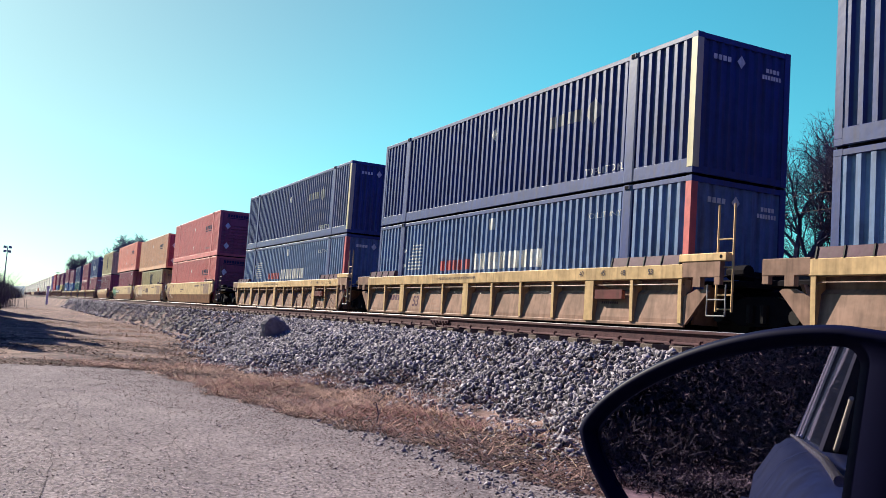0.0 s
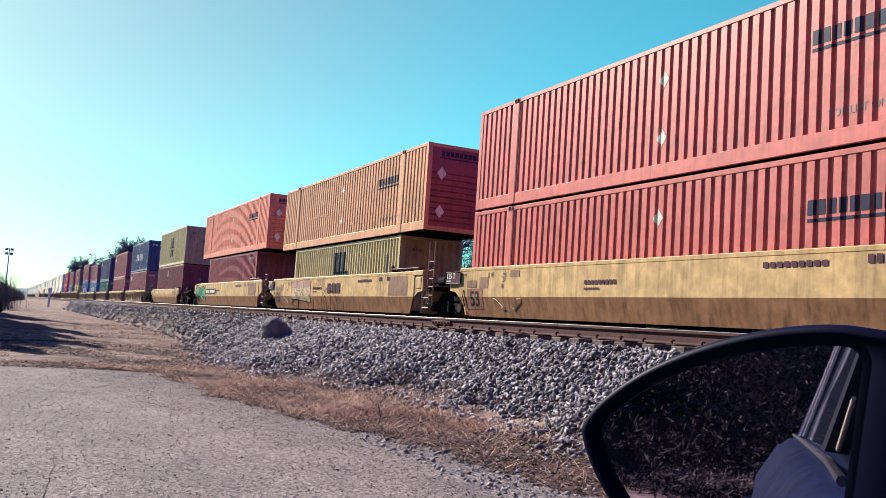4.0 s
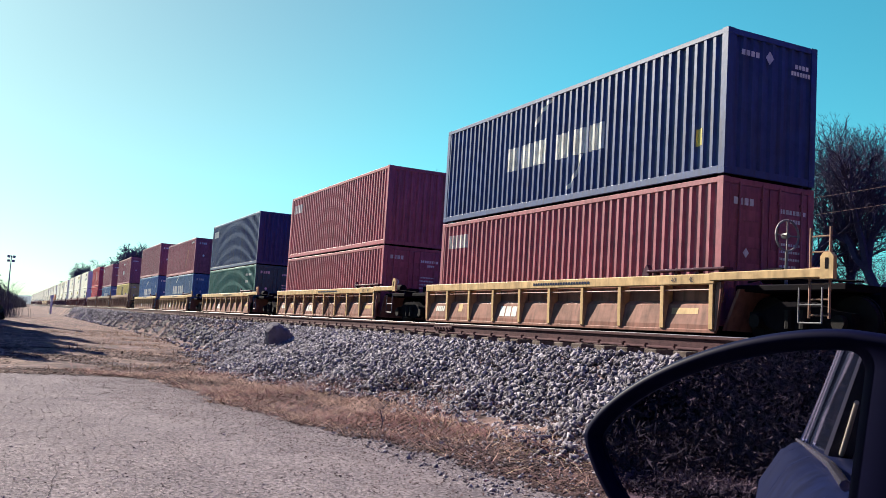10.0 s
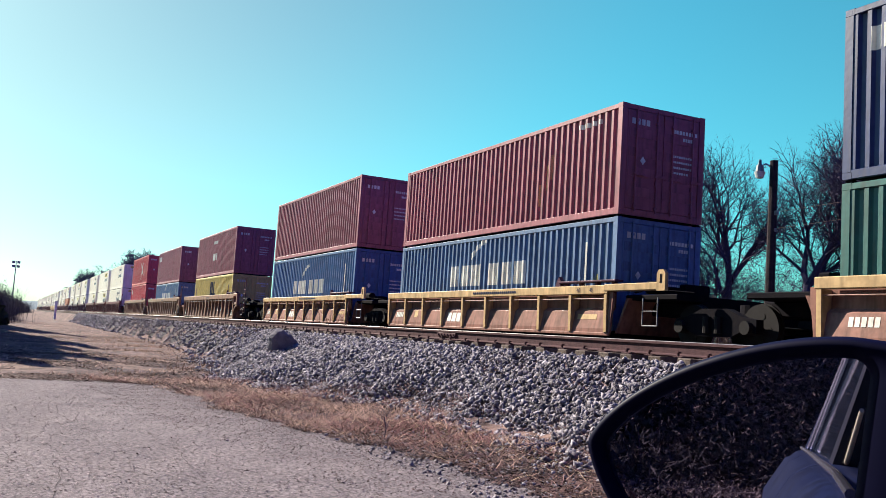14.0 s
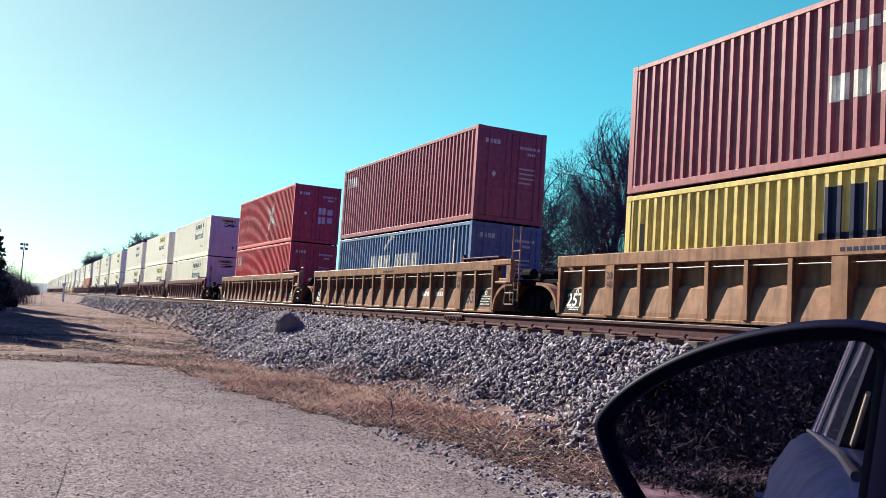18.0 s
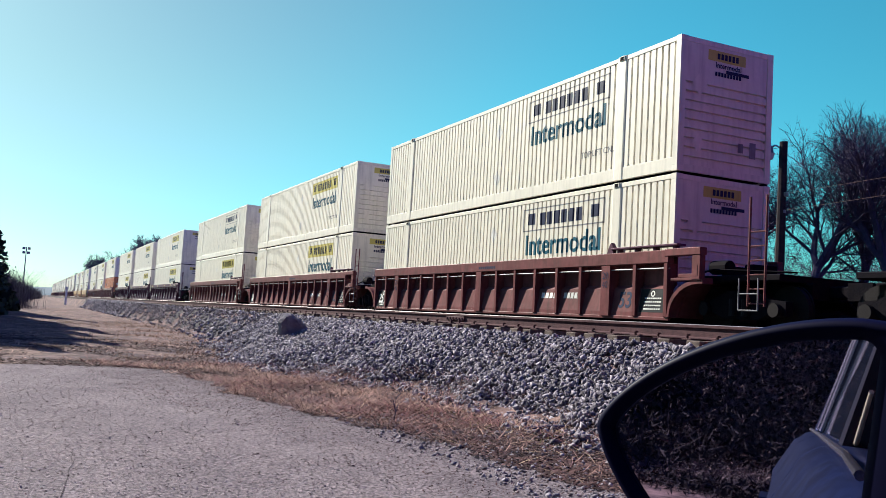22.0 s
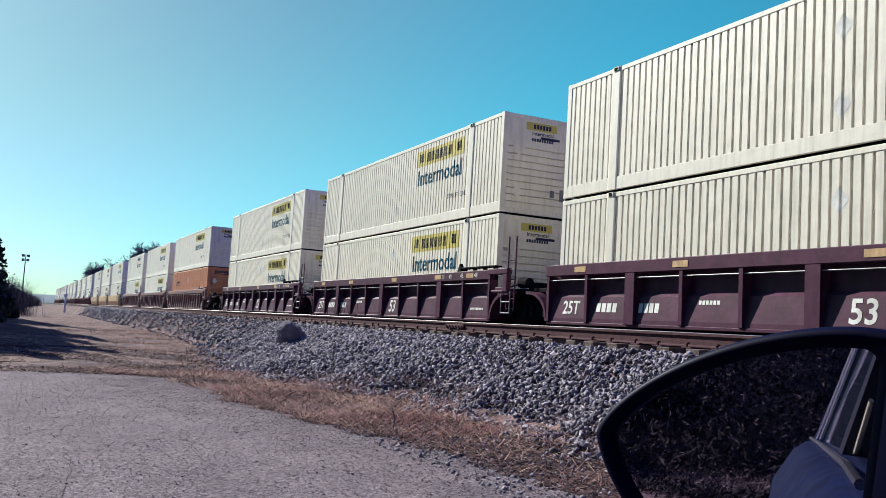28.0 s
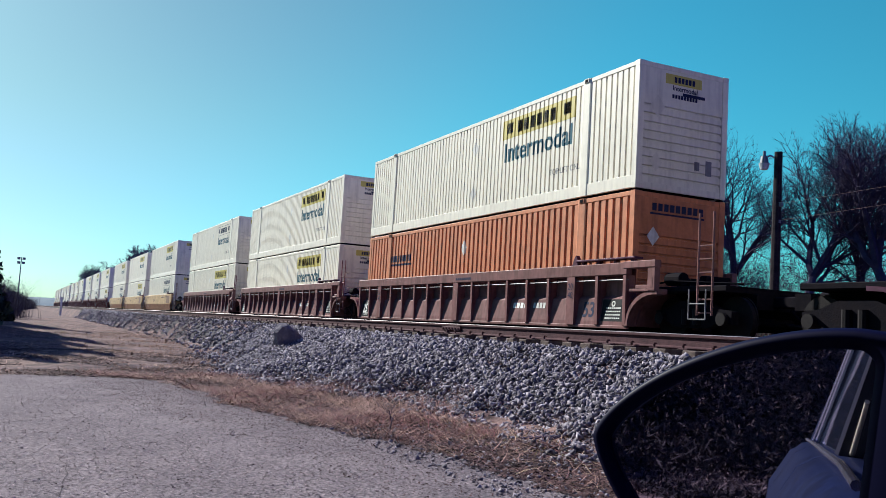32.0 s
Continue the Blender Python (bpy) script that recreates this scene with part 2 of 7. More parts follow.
# ---- mesh tools ----
class Shape:
    """Collects simple solids and turns them into one mesh."""

    def __init__(self):
        self.v, self.f = [], []

    def add(self, verts, faces):
        k = len(self.v)
        self.v += [tuple(p) for p in verts]
        self.f += [tuple(i + k for i in f) for f in faces]
        return self

    def box(self, x0, x1, y0, y1, z0, z1, c=0.0):
        """A box; c cuts its upright and level edges along x."""
        if not c:
            return self.add([(x, y, z) for x in (x0, x1) for y in (y0, y1) for z in (z0, z1)],
                            [(0, 1, 3, 2), (4, 6, 7, 5), (0, 4, 5, 1), (2, 3, 7, 6), (0, 2, 6, 4), (1, 5, 7, 3)])
        return self.prism([(y0 + c, z0), (y1 - c, z0), (y1, z0 + c), (y1, z1 - c), (y1 - c, z1), (y0 + c, z1), (y0, z1 - c), (y0, z0 + c)], x0, x1, "x")

    def prism(self, poly, a, b, axis="y"):
        """A flat outline pushed along an axis from a to b. Outline points: (y, z) for x, (x, z) for y, (x, y) for z."""
        n = len(poly)
        put = {"x": lambda p, t: (t, p[0], p[1]), "y": lambda p, t: (p[0], t, p[1]), "z": lambda p, t: (p[0], p[1], t)}[axis]
        vs = [put(p, a) for p in poly] + [put(p, b) for p in poly]
        return self.add(vs, [tuple(range(n))[::-1], tuple(range(n, 2 * n))] + [(i, (i + 1) % n, n + (i + 1) % n, n + i) for i in range(n)])

    def tube(self, p, q, r, r2=None, n=8, caps=True):
        p, q = Vector(p), Vector(q)
        r2 = r if r2 is None else r2
        d = (q - p).normalized()
        u = d.orthogonal().normalized()
        w = d.cross(u)
        ring = [(math.cos(2 * math.pi * i / n), math.sin(2 * math.pi * i / n)) for i in range(n)]
        vs = [p + u * (a * r) + w * (b * r) for a, b in ring] + [q + u * (a * r2) + w * (b * r2) for a, b in ring]
        fs = [(i, (i + 1) % n, n + (i + 1) % n, n + i) for i in range(n)]
        if caps:
            fs += [tuple(range(n))[::-1], tuple(range(n, 2 * n))]
        return self.add(vs, fs)

    def pipe(self, points, r, n=6):
        for p, q in zip(points, points[1:]):
            self.tube(p, q, r, n=n)
        return self

    def mesh(self, name, mat, smooth=False):
        me = bpy.data.meshes.new(name)
        me.from_pydata(self.v, [], self.f)
        if len(self.f) < 4000:
            bm = bmesh.new()
            bm.from_mesh(me)
            bmesh.ops.recalc_face_normals(bm, faces=bm.faces)
            bm.to_mesh(me)
            bm.free()
        me.materials.append(mat)
        if smooth:
            me.shade_smooth()
        return me


def fast_mesh(name, verts, faces, mat):
    """A mesh from numpy arrays: faces all of one size."""
    me = bpy.data.meshes.new(name)
    k = faces.shape[1]
    me.vertices.add(len(verts))
    me.vertices.foreach_set("co", np.ascontiguousarray(verts, dtype=np.float32).ravel())
    me.loops.add(faces.size)
    me.loops.foreach_set("vertex_index", np.ascontiguousarray(faces, dtype=np.int32).ravel())
    me.polygons.add(len(faces))
    me.polygons.foreach_set("loop_start", np.arange(0, faces.size, k, dtype=np.int32))
    me.update(calc_edges=True)
    me.materials.append(mat)
    return me


def part(name, mesh, parent, label="", m=None):
    ob = new(name, mesh)
    ob.parent = parent
    if m is not None:
        ob.matrix_basis = m
    if label:
        ob["label"] = label
    if name.endswith(("lettering", "_mark", "words", "painted_sign", "paper_label", "_label", "reflector_patch", "placard_frame", "small_number", "large_number")):
        ob["kind"] = "stuff"
    return ob


def thing(name, label, category, group="", kind="", mesh=None, m=None):
    ob = new(name, mesh)
    if m is not None:
        ob.matrix_basis = m
    return tagged(ob, label, category, group, kind)


TEXT = {}
for word in ("53", "25T", "125 T", "20", "40", "45", "48", "TOP LIFT ONLY", "52,980 LBS MAX GROSS WT FOR 20 FT CONTAINER", "Intermodal", "D"):
    cu = bpy.data.curves.new("words", "FONT")
    cu.body, cu.align_x, cu.align_y, cu.size, cu.resolution_u = word, "CENTER", "CENTER", 1.0, 3
    if word in ("Intermodal", "53", "25T", "125 T"):
        cu.offset = 0.018
    ob = new("words", cu)
    bpy.context.view_layer.update()
    me = ob.to_mesh()
    vs = np.array([v.co[:2] for v in me.vertices])
    low, high = vs.min(0), vs.max(0)
    TEXT[word] = ((vs - (low + high) / 2) / (high - low), [tuple(p.vertices) for p in me.polygons], (high - low)[0] / (high - low)[1])
    ob.to_mesh_clear()
    bpy.data.objects.remove(ob)
    bpy.data.curves.remove(cu)


# ---- the train ----
RAIL = 0.05            # height of the rail head
MIDDLE = 13.40         # distance of the track's middle line from the camera
BEND = 0.07e-3         # curvature of the track, per metre
MOVING, WHEELS = [], []


def sway(x):
    """How far the track has bent aside at x: a slight curve that runs out straight."""
    a = np.abs(x)
    return np.where(a < 150, BEND * a * a / 2, BEND * 150 * (a - 75))


def on_track(x, off=0.0):
    return MIDDLE + off + float(sway(x))


def profile(length, style):
    """The line of a corrugated wall, as (place along it, depth)."""
    a, s, b, d = {"box": (0.080, 0.047, 0.088, 0.054), "smooth": (0.146, 0.010, 0.044, 0.052), "long": (0.098, 0.044, 0.087, 0.056), "wide": (0.158, 0.028, 0.059, 0.036)}[style]
    n = max(1, round(length / (a + b + 2 * s)))
    k = length / (n * (a + b + 2 * s))
    pts, u = [], -length / 2
    for _ in range(n):
        pts += [(u, 0), (u + a * k, 0), (u + (a + s) * k, d), (u + (a + s + b) * k, d)]
        u += (a + b + 2 * s) * k
    return pts + [(length / 2, 0)]


def depth_at(pts, u):
    for (u0, d0), (u1, d1) in zip(pts, pts[1:]):
        if u0 <= u <= u1:
            return d0 + (d1 - d0) * (u - u0) / max(u1 - u0, 1e-6)
    return 0.0


def wall_mesh(name, pts, z0, z1, mat, level=False):
    """A corrugated sheet that faces -y; level: the ribs run along it."""
    v, f = [], []
    if level:
        for u, d in pts:
            v += [(z0, d, u), (z1, d, u)]
    else:
        for u, d in pts:
            v += [(u, d, z0), (u, d, z1)]
    for i in range(len(pts) - 1):
        f.append((2 * i, 2 * i + 2, 2 * i + 3, 2 * i + 1))
    return Shape().add(v, f).mesh(name, mat)


def draped(name, polys, pts, mat, y0):
    """Flat paint in (along, up) laid over a corrugated wall."""
    bm = bmesh.new()
    for vs, fs in polys:
        made = [bm.verts.new((u, 0, z)) for u, z in vs]
        for face in fs:
            bm.faces.new([made[i] for i in face])
    low, high = min(v.co.x for v in bm.verts), max(v.co.x for v in bm.verts)
    for u, _ in pts:
        if low < u < high:
            bmesh.ops.bisect_plane(bm, geom=bm.verts[:] + bm.edges[:] + bm.faces[:], plane_co=(u, 0, 0), plane_no=(1, 0, 0))
    for v in bm.verts:
        v.co.y = y0 + depth_at(pts, v.co.x) - 0.004
    me = bpy.data.meshes.new(name)
    bm.to_mesh(me)
    bm.free()
    me.materials.append(mat)
    return me


def on_sheet(name, polys, mat, yi, lift=0.004, step=0.92):
    """Flat paint in (along, up) on a well car's side, which steps out below the given height."""
    me = draped(name, polys, [], mat, 0)
    bm = bmesh.new()
    bm.from_mesh(me)
    for z in (step, step - 0.08):
        bmesh.ops.bisect_plane(bm, geom=bm.verts[:] + bm.edges[:] + bm.faces[:], plane_co=(0, 0, z), plane_no=(0, 0, 1))
    for v in bm.verts:
        v.co.y = yi - lift - 0.10 * min(max((step - v.co.z) / 0.08, 0), 1) - 0.07 * max(step - 0.08 - v.co.z, 0) / (step - 0.42)
    bm.to_mesh(me)
    bm.free()
    return me


def on_flank(name, polys, mat, y, lift=0.006, knee=0.76):
    """Flat paint on a smooth car's side, which leans in below the knee."""
    me = draped(name, polys, [], mat, 0)
    bm = bmesh.new()
    bm.from_mesh(me)
    bmesh.ops.bisect_plane(bm, geom=bm.verts[:] + bm.edges[:] + bm.faces[:], plane_co=(0, 0, knee), plane_no=(0, 0, 1))
    for v in bm.verts:
        v.co.y = y - lift + 0.13 * max(knee - v.co.z, 0) / (knee - 0.22)
    bm.to_mesh(me)
    bm.free()
    return me


def stroke(points, width, closed=False):
    """A painted line through (along, up) points."""
    out = []
    for p, q in zip(points, points[1:] + points[:1] if closed else points[1:]):
        p, q = Vector(p), Vector(q)
        d = (q - p).normalized() * width * 0.5
        side = Vector((-d.y, d.x))
        p, q = p - d * 0.8, q + d * 0.8
        out.append(([tuple(p - side), tuple(q - side), tuple(q + side), tuple(p + side)], [(0, 1, 2, 3)]))
    return out


def rect(u0, u1, z0, z1):
    return ([(u0, z0), (u1, z0), (u1, z1), (u0, z1)], [(0, 1, 2, 3)])


def diamond(u, z, r):
    return ([(u, z - r), (u + r * 0.8, z), (u, z + r), (u - r * 0.8, z)], [(0, 1, 2, 3)])


def bars(u, z, width, height, n, gap=0.25):
    w = width / n
    return [rect(u + i * w, u + (i + 1 - gap) * w, z, z + height) for i in range(n)]


def words(word, u, z, height, stretch=1.0):
    vs, fs, ratio = TEXT[word]
    return [([(u + p[0] * height * ratio * stretch, z + p[1] * height) for p in vs], fs)]


def arc(u, z, r, a0, a1, w, n=8):
    out = []
    for i in range(n):
        a, b = radians(a0 + (a1 - a0) * i / n), radians(a0 + (a1 - a0) * (i + 1) / n)
        out.append(([(u + math.cos(a) * r, z + math.sin(a) * r), (u + math.cos(b) * r, z + math.sin(b) * r),
                     (u + math.cos(b) * (r + w), z + math.sin(b) * (r + w)), (u + math.cos(a) * (r + w), z + math.sin(a) * (r + w))], [(0, 1, 2, 3)]))
    return out


# side marks by style: name of the part, paint, shapes for a wall of that length and height
def marks(style, length, h):
    e = length / 2
    if style in ("freight", "faded_freight"):      # a sign panel with plain bars, the word beneath, a small line of words, white diamonds
        full = style == "freight"
        edge = [rect(1.9, 5.6, 2.60, 2.63), rect(1.9, 5.6, 2.03, 2.06), rect(1.9, 1.93, 2.06, 2.60), rect(5.57, 5.6, 2.06, 2.60)]
        return [("sign_panel", "sign_yellow" if full else "grey", [rect(1.93, 5.57, 2.06, 2.60)] if full else edge), ("painted_sign", "dark_lettering", bars(2.75, 2.16, 2.0, 0.33, 6) + [rect(2.15, 2.5, 2.2, 2.5), rect(5.05, 5.35, 2.2, 2.5)]),
                ("word_sign", "teal", words("Intermodal", 3.78, 1.66, 0.54, 1.05)), ("lift_lettering", "grey", words("TOP LIFT ONLY", 5.25, 0.79, 0.15)),
                ("white_diamond", "lettering", [diamond(0.26, 0.72, 0.24), diamond(0.26, 2.07, 0.24)])]
    if style == "navy_long":
        return [("pale_diamond", "lettering", [diamond(-0.11, 2.07, 0.2)]), ("painted_sign", "grey", bars(2.75, 1.74, 1.45, 0.30, 4)),
                ("sign_diamond", "grey", [diamond(4.6, 1.88, 0.38)]), ("lift_lettering", "lettering", words("TOP LIFT ONLY", 5.2, 0.42, 0.16))]
    if style == "blue_long":
        return [("painted_sign", "coral", bars(-3.0, 1.22, 1.9, 0.30, 5)), ("pale_sign", "lettering", bars(-0.85, 1.2, 3.7, 0.46, 10, 0.3)),
                ("ring_mark", "lettering", [rect(-5.6 + 0.06 * i, -4.5, 1.3 + 0.11 * i, 1.345 + 0.11 * i) for i in range(8)] + arc(-5.8, 1.7, 0.22, 60, 300, 0.1)),
                ("pale_patch", "lettering", [rect(-0.15, 0.15, 2.3, 2.62)]), ("lift_lettering", "lettering", words("TOP LIFT ONLY", 5.2, 2.32, 0.13))]
    if style == "haulier":
        return [("painted_sign", "dark_lettering", bars(3.86, 1.84, 1.9, 0.26, 9) + [rect(3.86, 5.75, 1.72, 1.78)]),
                ("white_diamond", "lettering", [diamond(0, 0.85, 0.2), diamond(0, 2.1, 0.2)]), ("lift_lettering", "grey", words("TOP LIFT ONLY", 4.9, 0.58, 0.14))]
    if style == "haulier_low":
        return [("painted_sign", "dark_lettering", bars(-5.9, 1.86, 1.85, 0.22, 9) + [rect(-5.9, -4.05, 1.72, 1.79)]), ("white_diamond", "lettering", [diamond(-0.14, 2.07, 0.24)])]
    if style == "yellow_line":
        return [("painted_sign", "dark_lettering", bars(-0.75, 1.46, 1.45, 0.84, 3, 0.32) + [rect(-0.85, 0.85, 1.42, 1.54)] + bars(-0.6, 0.72, 1.3, 0.6, 2, 0.22)),
                ("side_lettering", "grey", [rect(-5.5, -5.4, h * 0.2, h * 0.8), rect(-5.25, -5.15, h * 0.4, h * 0.8)])]
    if style == "yellow_line_low":
        return [("painted_sign", "dark_lettering", bars(-0.65, 1.38, 1.45, 0.86, 3, 0.28) + [rect(-0.8, 1.0, 1.34, 1.46)]),
                ("side_lettering", "grey", [rect(-5.6, -5.5, h * 0.12, h * 0.75), rect(4.9, 5.0, h * 0.3, h * 0.75)])]
    if style == "french_navy":
        return [("painted_sign", "lettering", bars(-2.3, 1.10, 2.1, 0.64, 3, 0.2) + bars(0.15, 1.10, 2.1, 0.64, 3, 0.2)), ("sign_arc", "lettering", arc(0.2, 1.5, 1.25, 105, 150, 0.1) + arc(-0.1, 1.45, 1.35, -55, -15, 0.1)),
                ("yellow_label", "sign_yellow", [rect(5.25, 5.45, h * 0.22, h * 0.34)])]
    if style == "french_low":
        return [("painted_sign", "lettering", bars(-2.3, 1.16, 2.1, 0.62, 3, 0.2) + bars(0.15, 1.16, 2.1, 0.62, 3, 0.2)), ("sign_arc", "lettering", arc(0.15, 0.95, 1.45, 97, 140, 0.14)),
                ("side_lettering", "lettering", [rect(4.85, 4.95, h * 0.2, h * 0.8)]), ("yellow_label", "sign_yellow", [rect(5.3, 5.45, h * 0.15, h * 0.28), rect(5.3, 5.42, h * 0.4, h * 0.5)])]
    if style == "red_line":
        return [("painted_sign", "coral", bars(-5.3, 1.05, 5.0, 0.72, 7, 0.3) + bars(3.4, 1.05, 2.0, 0.68, 3, 0.25)),
                ("sign_star", "lettering", [([(0.4, 2.32), (1.5, 1.85), (1.95, 1.50), (1.2, 1.7)], [(0, 1, 2, 3)]), ([(2.25, 2.45), (2.0, 1.4), (1.6, 1.4), (1.65, 1.85)], [(0, 1, 2, 3)]),
                                           ([(1.5, 1.5), (2.0, 1.5), (3.25, 0.82), (1.9, 1.2)], [(0, 1, 2, 3)]), ([(1.5, 1.6), (1.95, 1.5), (0.85, 0.35)], [(0, 1, 2)])])]
    if style == "red_low":
        return [("painted_sign", "lettering", bars(-5.6, 1.96, 0.95, 0.48, 3, 0.2))]
    if style == "italic":
        return [("painted_sign", "lettering", bars(-0.62, 1.04, 1.35, 0.46, 3, 0.2) + bars(-0.65, 2.16, 1.3, 0.2, 5, 0.3))]
    if style == "corner":
        return [("painted_sign", "lettering", bars(-5.6, h * 0.72, 1.2, h * 0.14, 5, 0.25))]
    if style == "scraped":
        return [("scrape", "tan_orange", [rect(2.6, 2.75, h * 0.2, h * 0.42), rect(2.9, 3.05, h * 0.35, h * 0.6), rect(3.12, 3.2, h * 0.45, h * 0.7)]), ("number_mark", "lettering", bars(4.3, h * 0.86, 1.0, 0.12, 8))]
    if style == "green_low":
        return [("number_mark", "lettering", bars(3.75, h * 0.78, 1.3, 0.13, 9) + bars(3.85, h * 0.62, 0.6, 0.15, 4)), ("yellow_label", "sign_yellow", [rect(5.4, 5.52, h * 0.2, h * 0.28)])]
    if style == "patched":
        return [("white_patch", "lettering", [rect(-1.1, -0.75, h * 0.70, h * 0.86)]), ("blue_label", "bright_blue", [rect(-5.4, -5.05, h * 0.66, h * 0.84)]), ("yellow_label", "sign_yellow", [rect(5.25, 5.4, h * 0.3, h * 0.45)])]
    return []


MESHES = {}


def kept(key, make):
    if key not in MESHES:
        MESHES[key] = make()
    return MESHES[key]


def container(kind, colour, style, end, label, wave="box", trim=None):
    """kind: '53' long, '40' high or '40s' low box. Stands on z = 0, its travelling front at +x."""
    length, width, h = {"53": (16.154, 2.59, 2.896), "40": (12.192, 2.438, 2.896), "40s": (12.192, 2.438, 2.591)}[kind]
    mat, tmat = PAINT[colour], PAINT[trim or colour]
    e, w = length / 2, width / 2
    post, low, top = 0.16, (0.30 if kind == "53" else 0.16), 0.12
    key = (kind, colour, wave)
    root = thing("container", label, "container", "containers on the train")
    line = profile(length - 2 * post, wave)
    y0 = -w + 0.012

    def side():
        return wall_mesh("side_panel", line, low, h - top, mat)
    me = kept(key + ("side",), side)
    part("side_panel", me, root, m=pose(0, y0, 0))
    part("side_panel", me, root, m=pose(0, -y0, 0, 0, 0, 180))
    rail = kept(key + ("rail",), lambda: Shape().box(-e + post, e - post, 0, 0.07, 0.006, low - 0.003, 0.008).mesh("bottom_rail", tmat))
    part("bottom_rail", rail, root, m=pose(0, -w + 0.002, 0.0))
    part("bottom_rail", rail, root, m=pose(0, w - 0.002, 0, 0, 0, 180))
    rail = kept(key + ("top",), lambda: Shape().box(-e + post, e - post, 0, 0.08, h - top + 0.003, h - 0.008, 0.01).mesh("top_rail", tmat))
    part("top_rail", rail, root, m=pose(0, -w + 0.002, 0))
    part("top_rail", rail, root, m=pose(0, w - 0.002, 0, 0, 0, 180))
    corner = kept((kind, trim or colour, "post"), lambda: Shape().prism([(0, 0), (post, 0), (post, 0.05), (0.06, 0.05), (0.06, 0.16), (0, 0.16)], 0.12, h - 0.12, "z").mesh("corner_post", tmat))
    cast = kept((kind, trim or colour, "cast"), lambda: Shape().box(0.0, 0.178, 0, 0.162, 0, 0.118, 0.006).box(0.05, 0.13, -0.001, 0.01, 0.03, 0.085).mesh("corner_casting", tmat))
    for sx in (0, 1):
        for sy in (0, 1):
            m = Matrix.Diagonal((-1 if sx else 1, -1 if sy else 1, 1, 1))
            flip = Matrix.Translation((e if sx else -e, w if sy else -w, 0)) @ (pose(0, 0, 0, 0, 0, 180) if sx and sy else Matrix())
            if sx == sy:
                part("corner_post", corner, root, m=flip)
                part("corner_casting", cast, root, m=flip)
                part("corner_casting", cast, root, m=flip @ Matrix.Translation((0, 0, h - 0.118)))
            else:
                a = pose(e, -w, 0, 0, 0, 90) if sx else pose(-e, w, 0, 0, 0, -90)
                front = {"navy_long": "cream", "blue_long": "coral"}.get(style)
                painted = corner if not (sx and front) else kept((kind, front, "front_post"), lambda: Shape().prism([(-0.006, -0.006), (post, -0.006), (post, 0.05), (0.06, 0.05), (0.06, 0.16), (-0.006, 0.16)], 0.12, h - 0.12, "z").mesh("corner_post", PAINT[front]))
                part("corner_post", painted, root, "" if painted is corner else front + " painted corner post", m=a)
                part("corner_casting", cast, root, m=a)
                part("corner_casting", cast, root, m=a @ Matrix.Translation((0, 0, h - 0.118)))
    lock = kept("twist_lock", lambda: Shape().box(-0.07, 0.07, -0.05, 0.05, -0.056, -0.001, 0.012).mesh("twist_lock", STEEL))
    for lx in (-e + 0.1, e - 0.1):
        for ly in (-w + 0.09, w - 0.09):
            part("twist_lock", lock, root, m=pose(lx, ly, 0))
    part("roof", kept(key + ("roof",), lambda: Shape().box(-e + 0.1, e - 0.1, -w + 0.09, w - 0.09, h - 0.06, h - 0.012).mesh("roof", mat)), root)
    part("floor", kept((kind, "floor"), lambda: Shape().box(-e + 0.1, e - 0.1, -w + 0.09, w - 0.09, 0.03, 0.16).mesh("floor", STEEL)), root)
    if kind == "53":            # the lifting posts at forty feet
        lift = kept((kind, trim or colour, "lift"), lambda: Shape().prism([(-0.17, 0), (-0.13, -0.012), (0.13, -0.012), (0.17, 0), (0.17, 0.06), (-0.17, 0.06)], 0.012, h - 0.004, "z").box(-0.09, 0.09, -0.03, 0.1, h - 0.10, h - 0.002).mesh("lifting_post", tmat))
        for x in (-e + 2.02, e - 2.02):
            part("lifting_post", lift, root, m=pose(x, -w, 0))
            part("lifting_post", lift, root, m=pose(x, w, 0, 0, 0, 180))
            part("lift_socket", kept("lift_socket", lambda: Shape().box(-0.06, 0.06, -0.034, 0.0, 2.80, 2.88, 0.004).mesh("lift_socket", STEEL)), root, m=pose(x, -w, 0))
    # ends
    sill = kept(key + ("sill",), lambda: Shape().box(-0.06, 0.0, -w + 0.165, w - 0.165, 0.006, 0.15, 0.006).mesh("end_sill", tmat))
    head = kept(key + ("head",), lambda: Shape().box(-0.06, 0, -w + 0.165, w - 0.165, h - 0.12, h - 0.008, 0.006).mesh("end_header", tmat))
    part("end_sill", sill, root, m=pose(e - 0.01, 0, 0))
    part("end_header", head, root, m=pose(e - 0.01, 0, 0))
    part("end_header", head, root, m=pose(-e + 0.01, 0, 0, 0, 0, 180))
    inner = width - 0.33
    plain = kept(key + ("end",), lambda: wall_mesh("end_panel", profile(inner, "box"), 0.15, h - 0.12, mat))
    part("end_panel", plain, root, m=pose(-e + 0.05, 0, 0, 0, 0, -90))
    if end == "blank":
        part("end_panel", plain, root, m=pose(e - 0.03, 0, 0, 0, 0, 90))
    elif end in ("ribbed", "haulier_end", "sign_end"):
        # on coral and tan-orange boxes the front end panel is darker than the sides
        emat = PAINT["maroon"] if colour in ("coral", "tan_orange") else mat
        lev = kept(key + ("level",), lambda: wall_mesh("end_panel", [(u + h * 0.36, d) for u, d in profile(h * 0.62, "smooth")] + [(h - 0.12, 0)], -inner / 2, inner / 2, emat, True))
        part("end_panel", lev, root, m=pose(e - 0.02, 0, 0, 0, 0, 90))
    else:
        def door():
            s = Shape().box(0.01, inner / 2 - 0.01, 0, 0.05, 0.16, h - 0.13, 0.01)
            return s.mesh("door", mat)
        dm = kept(key + ("door",), door)
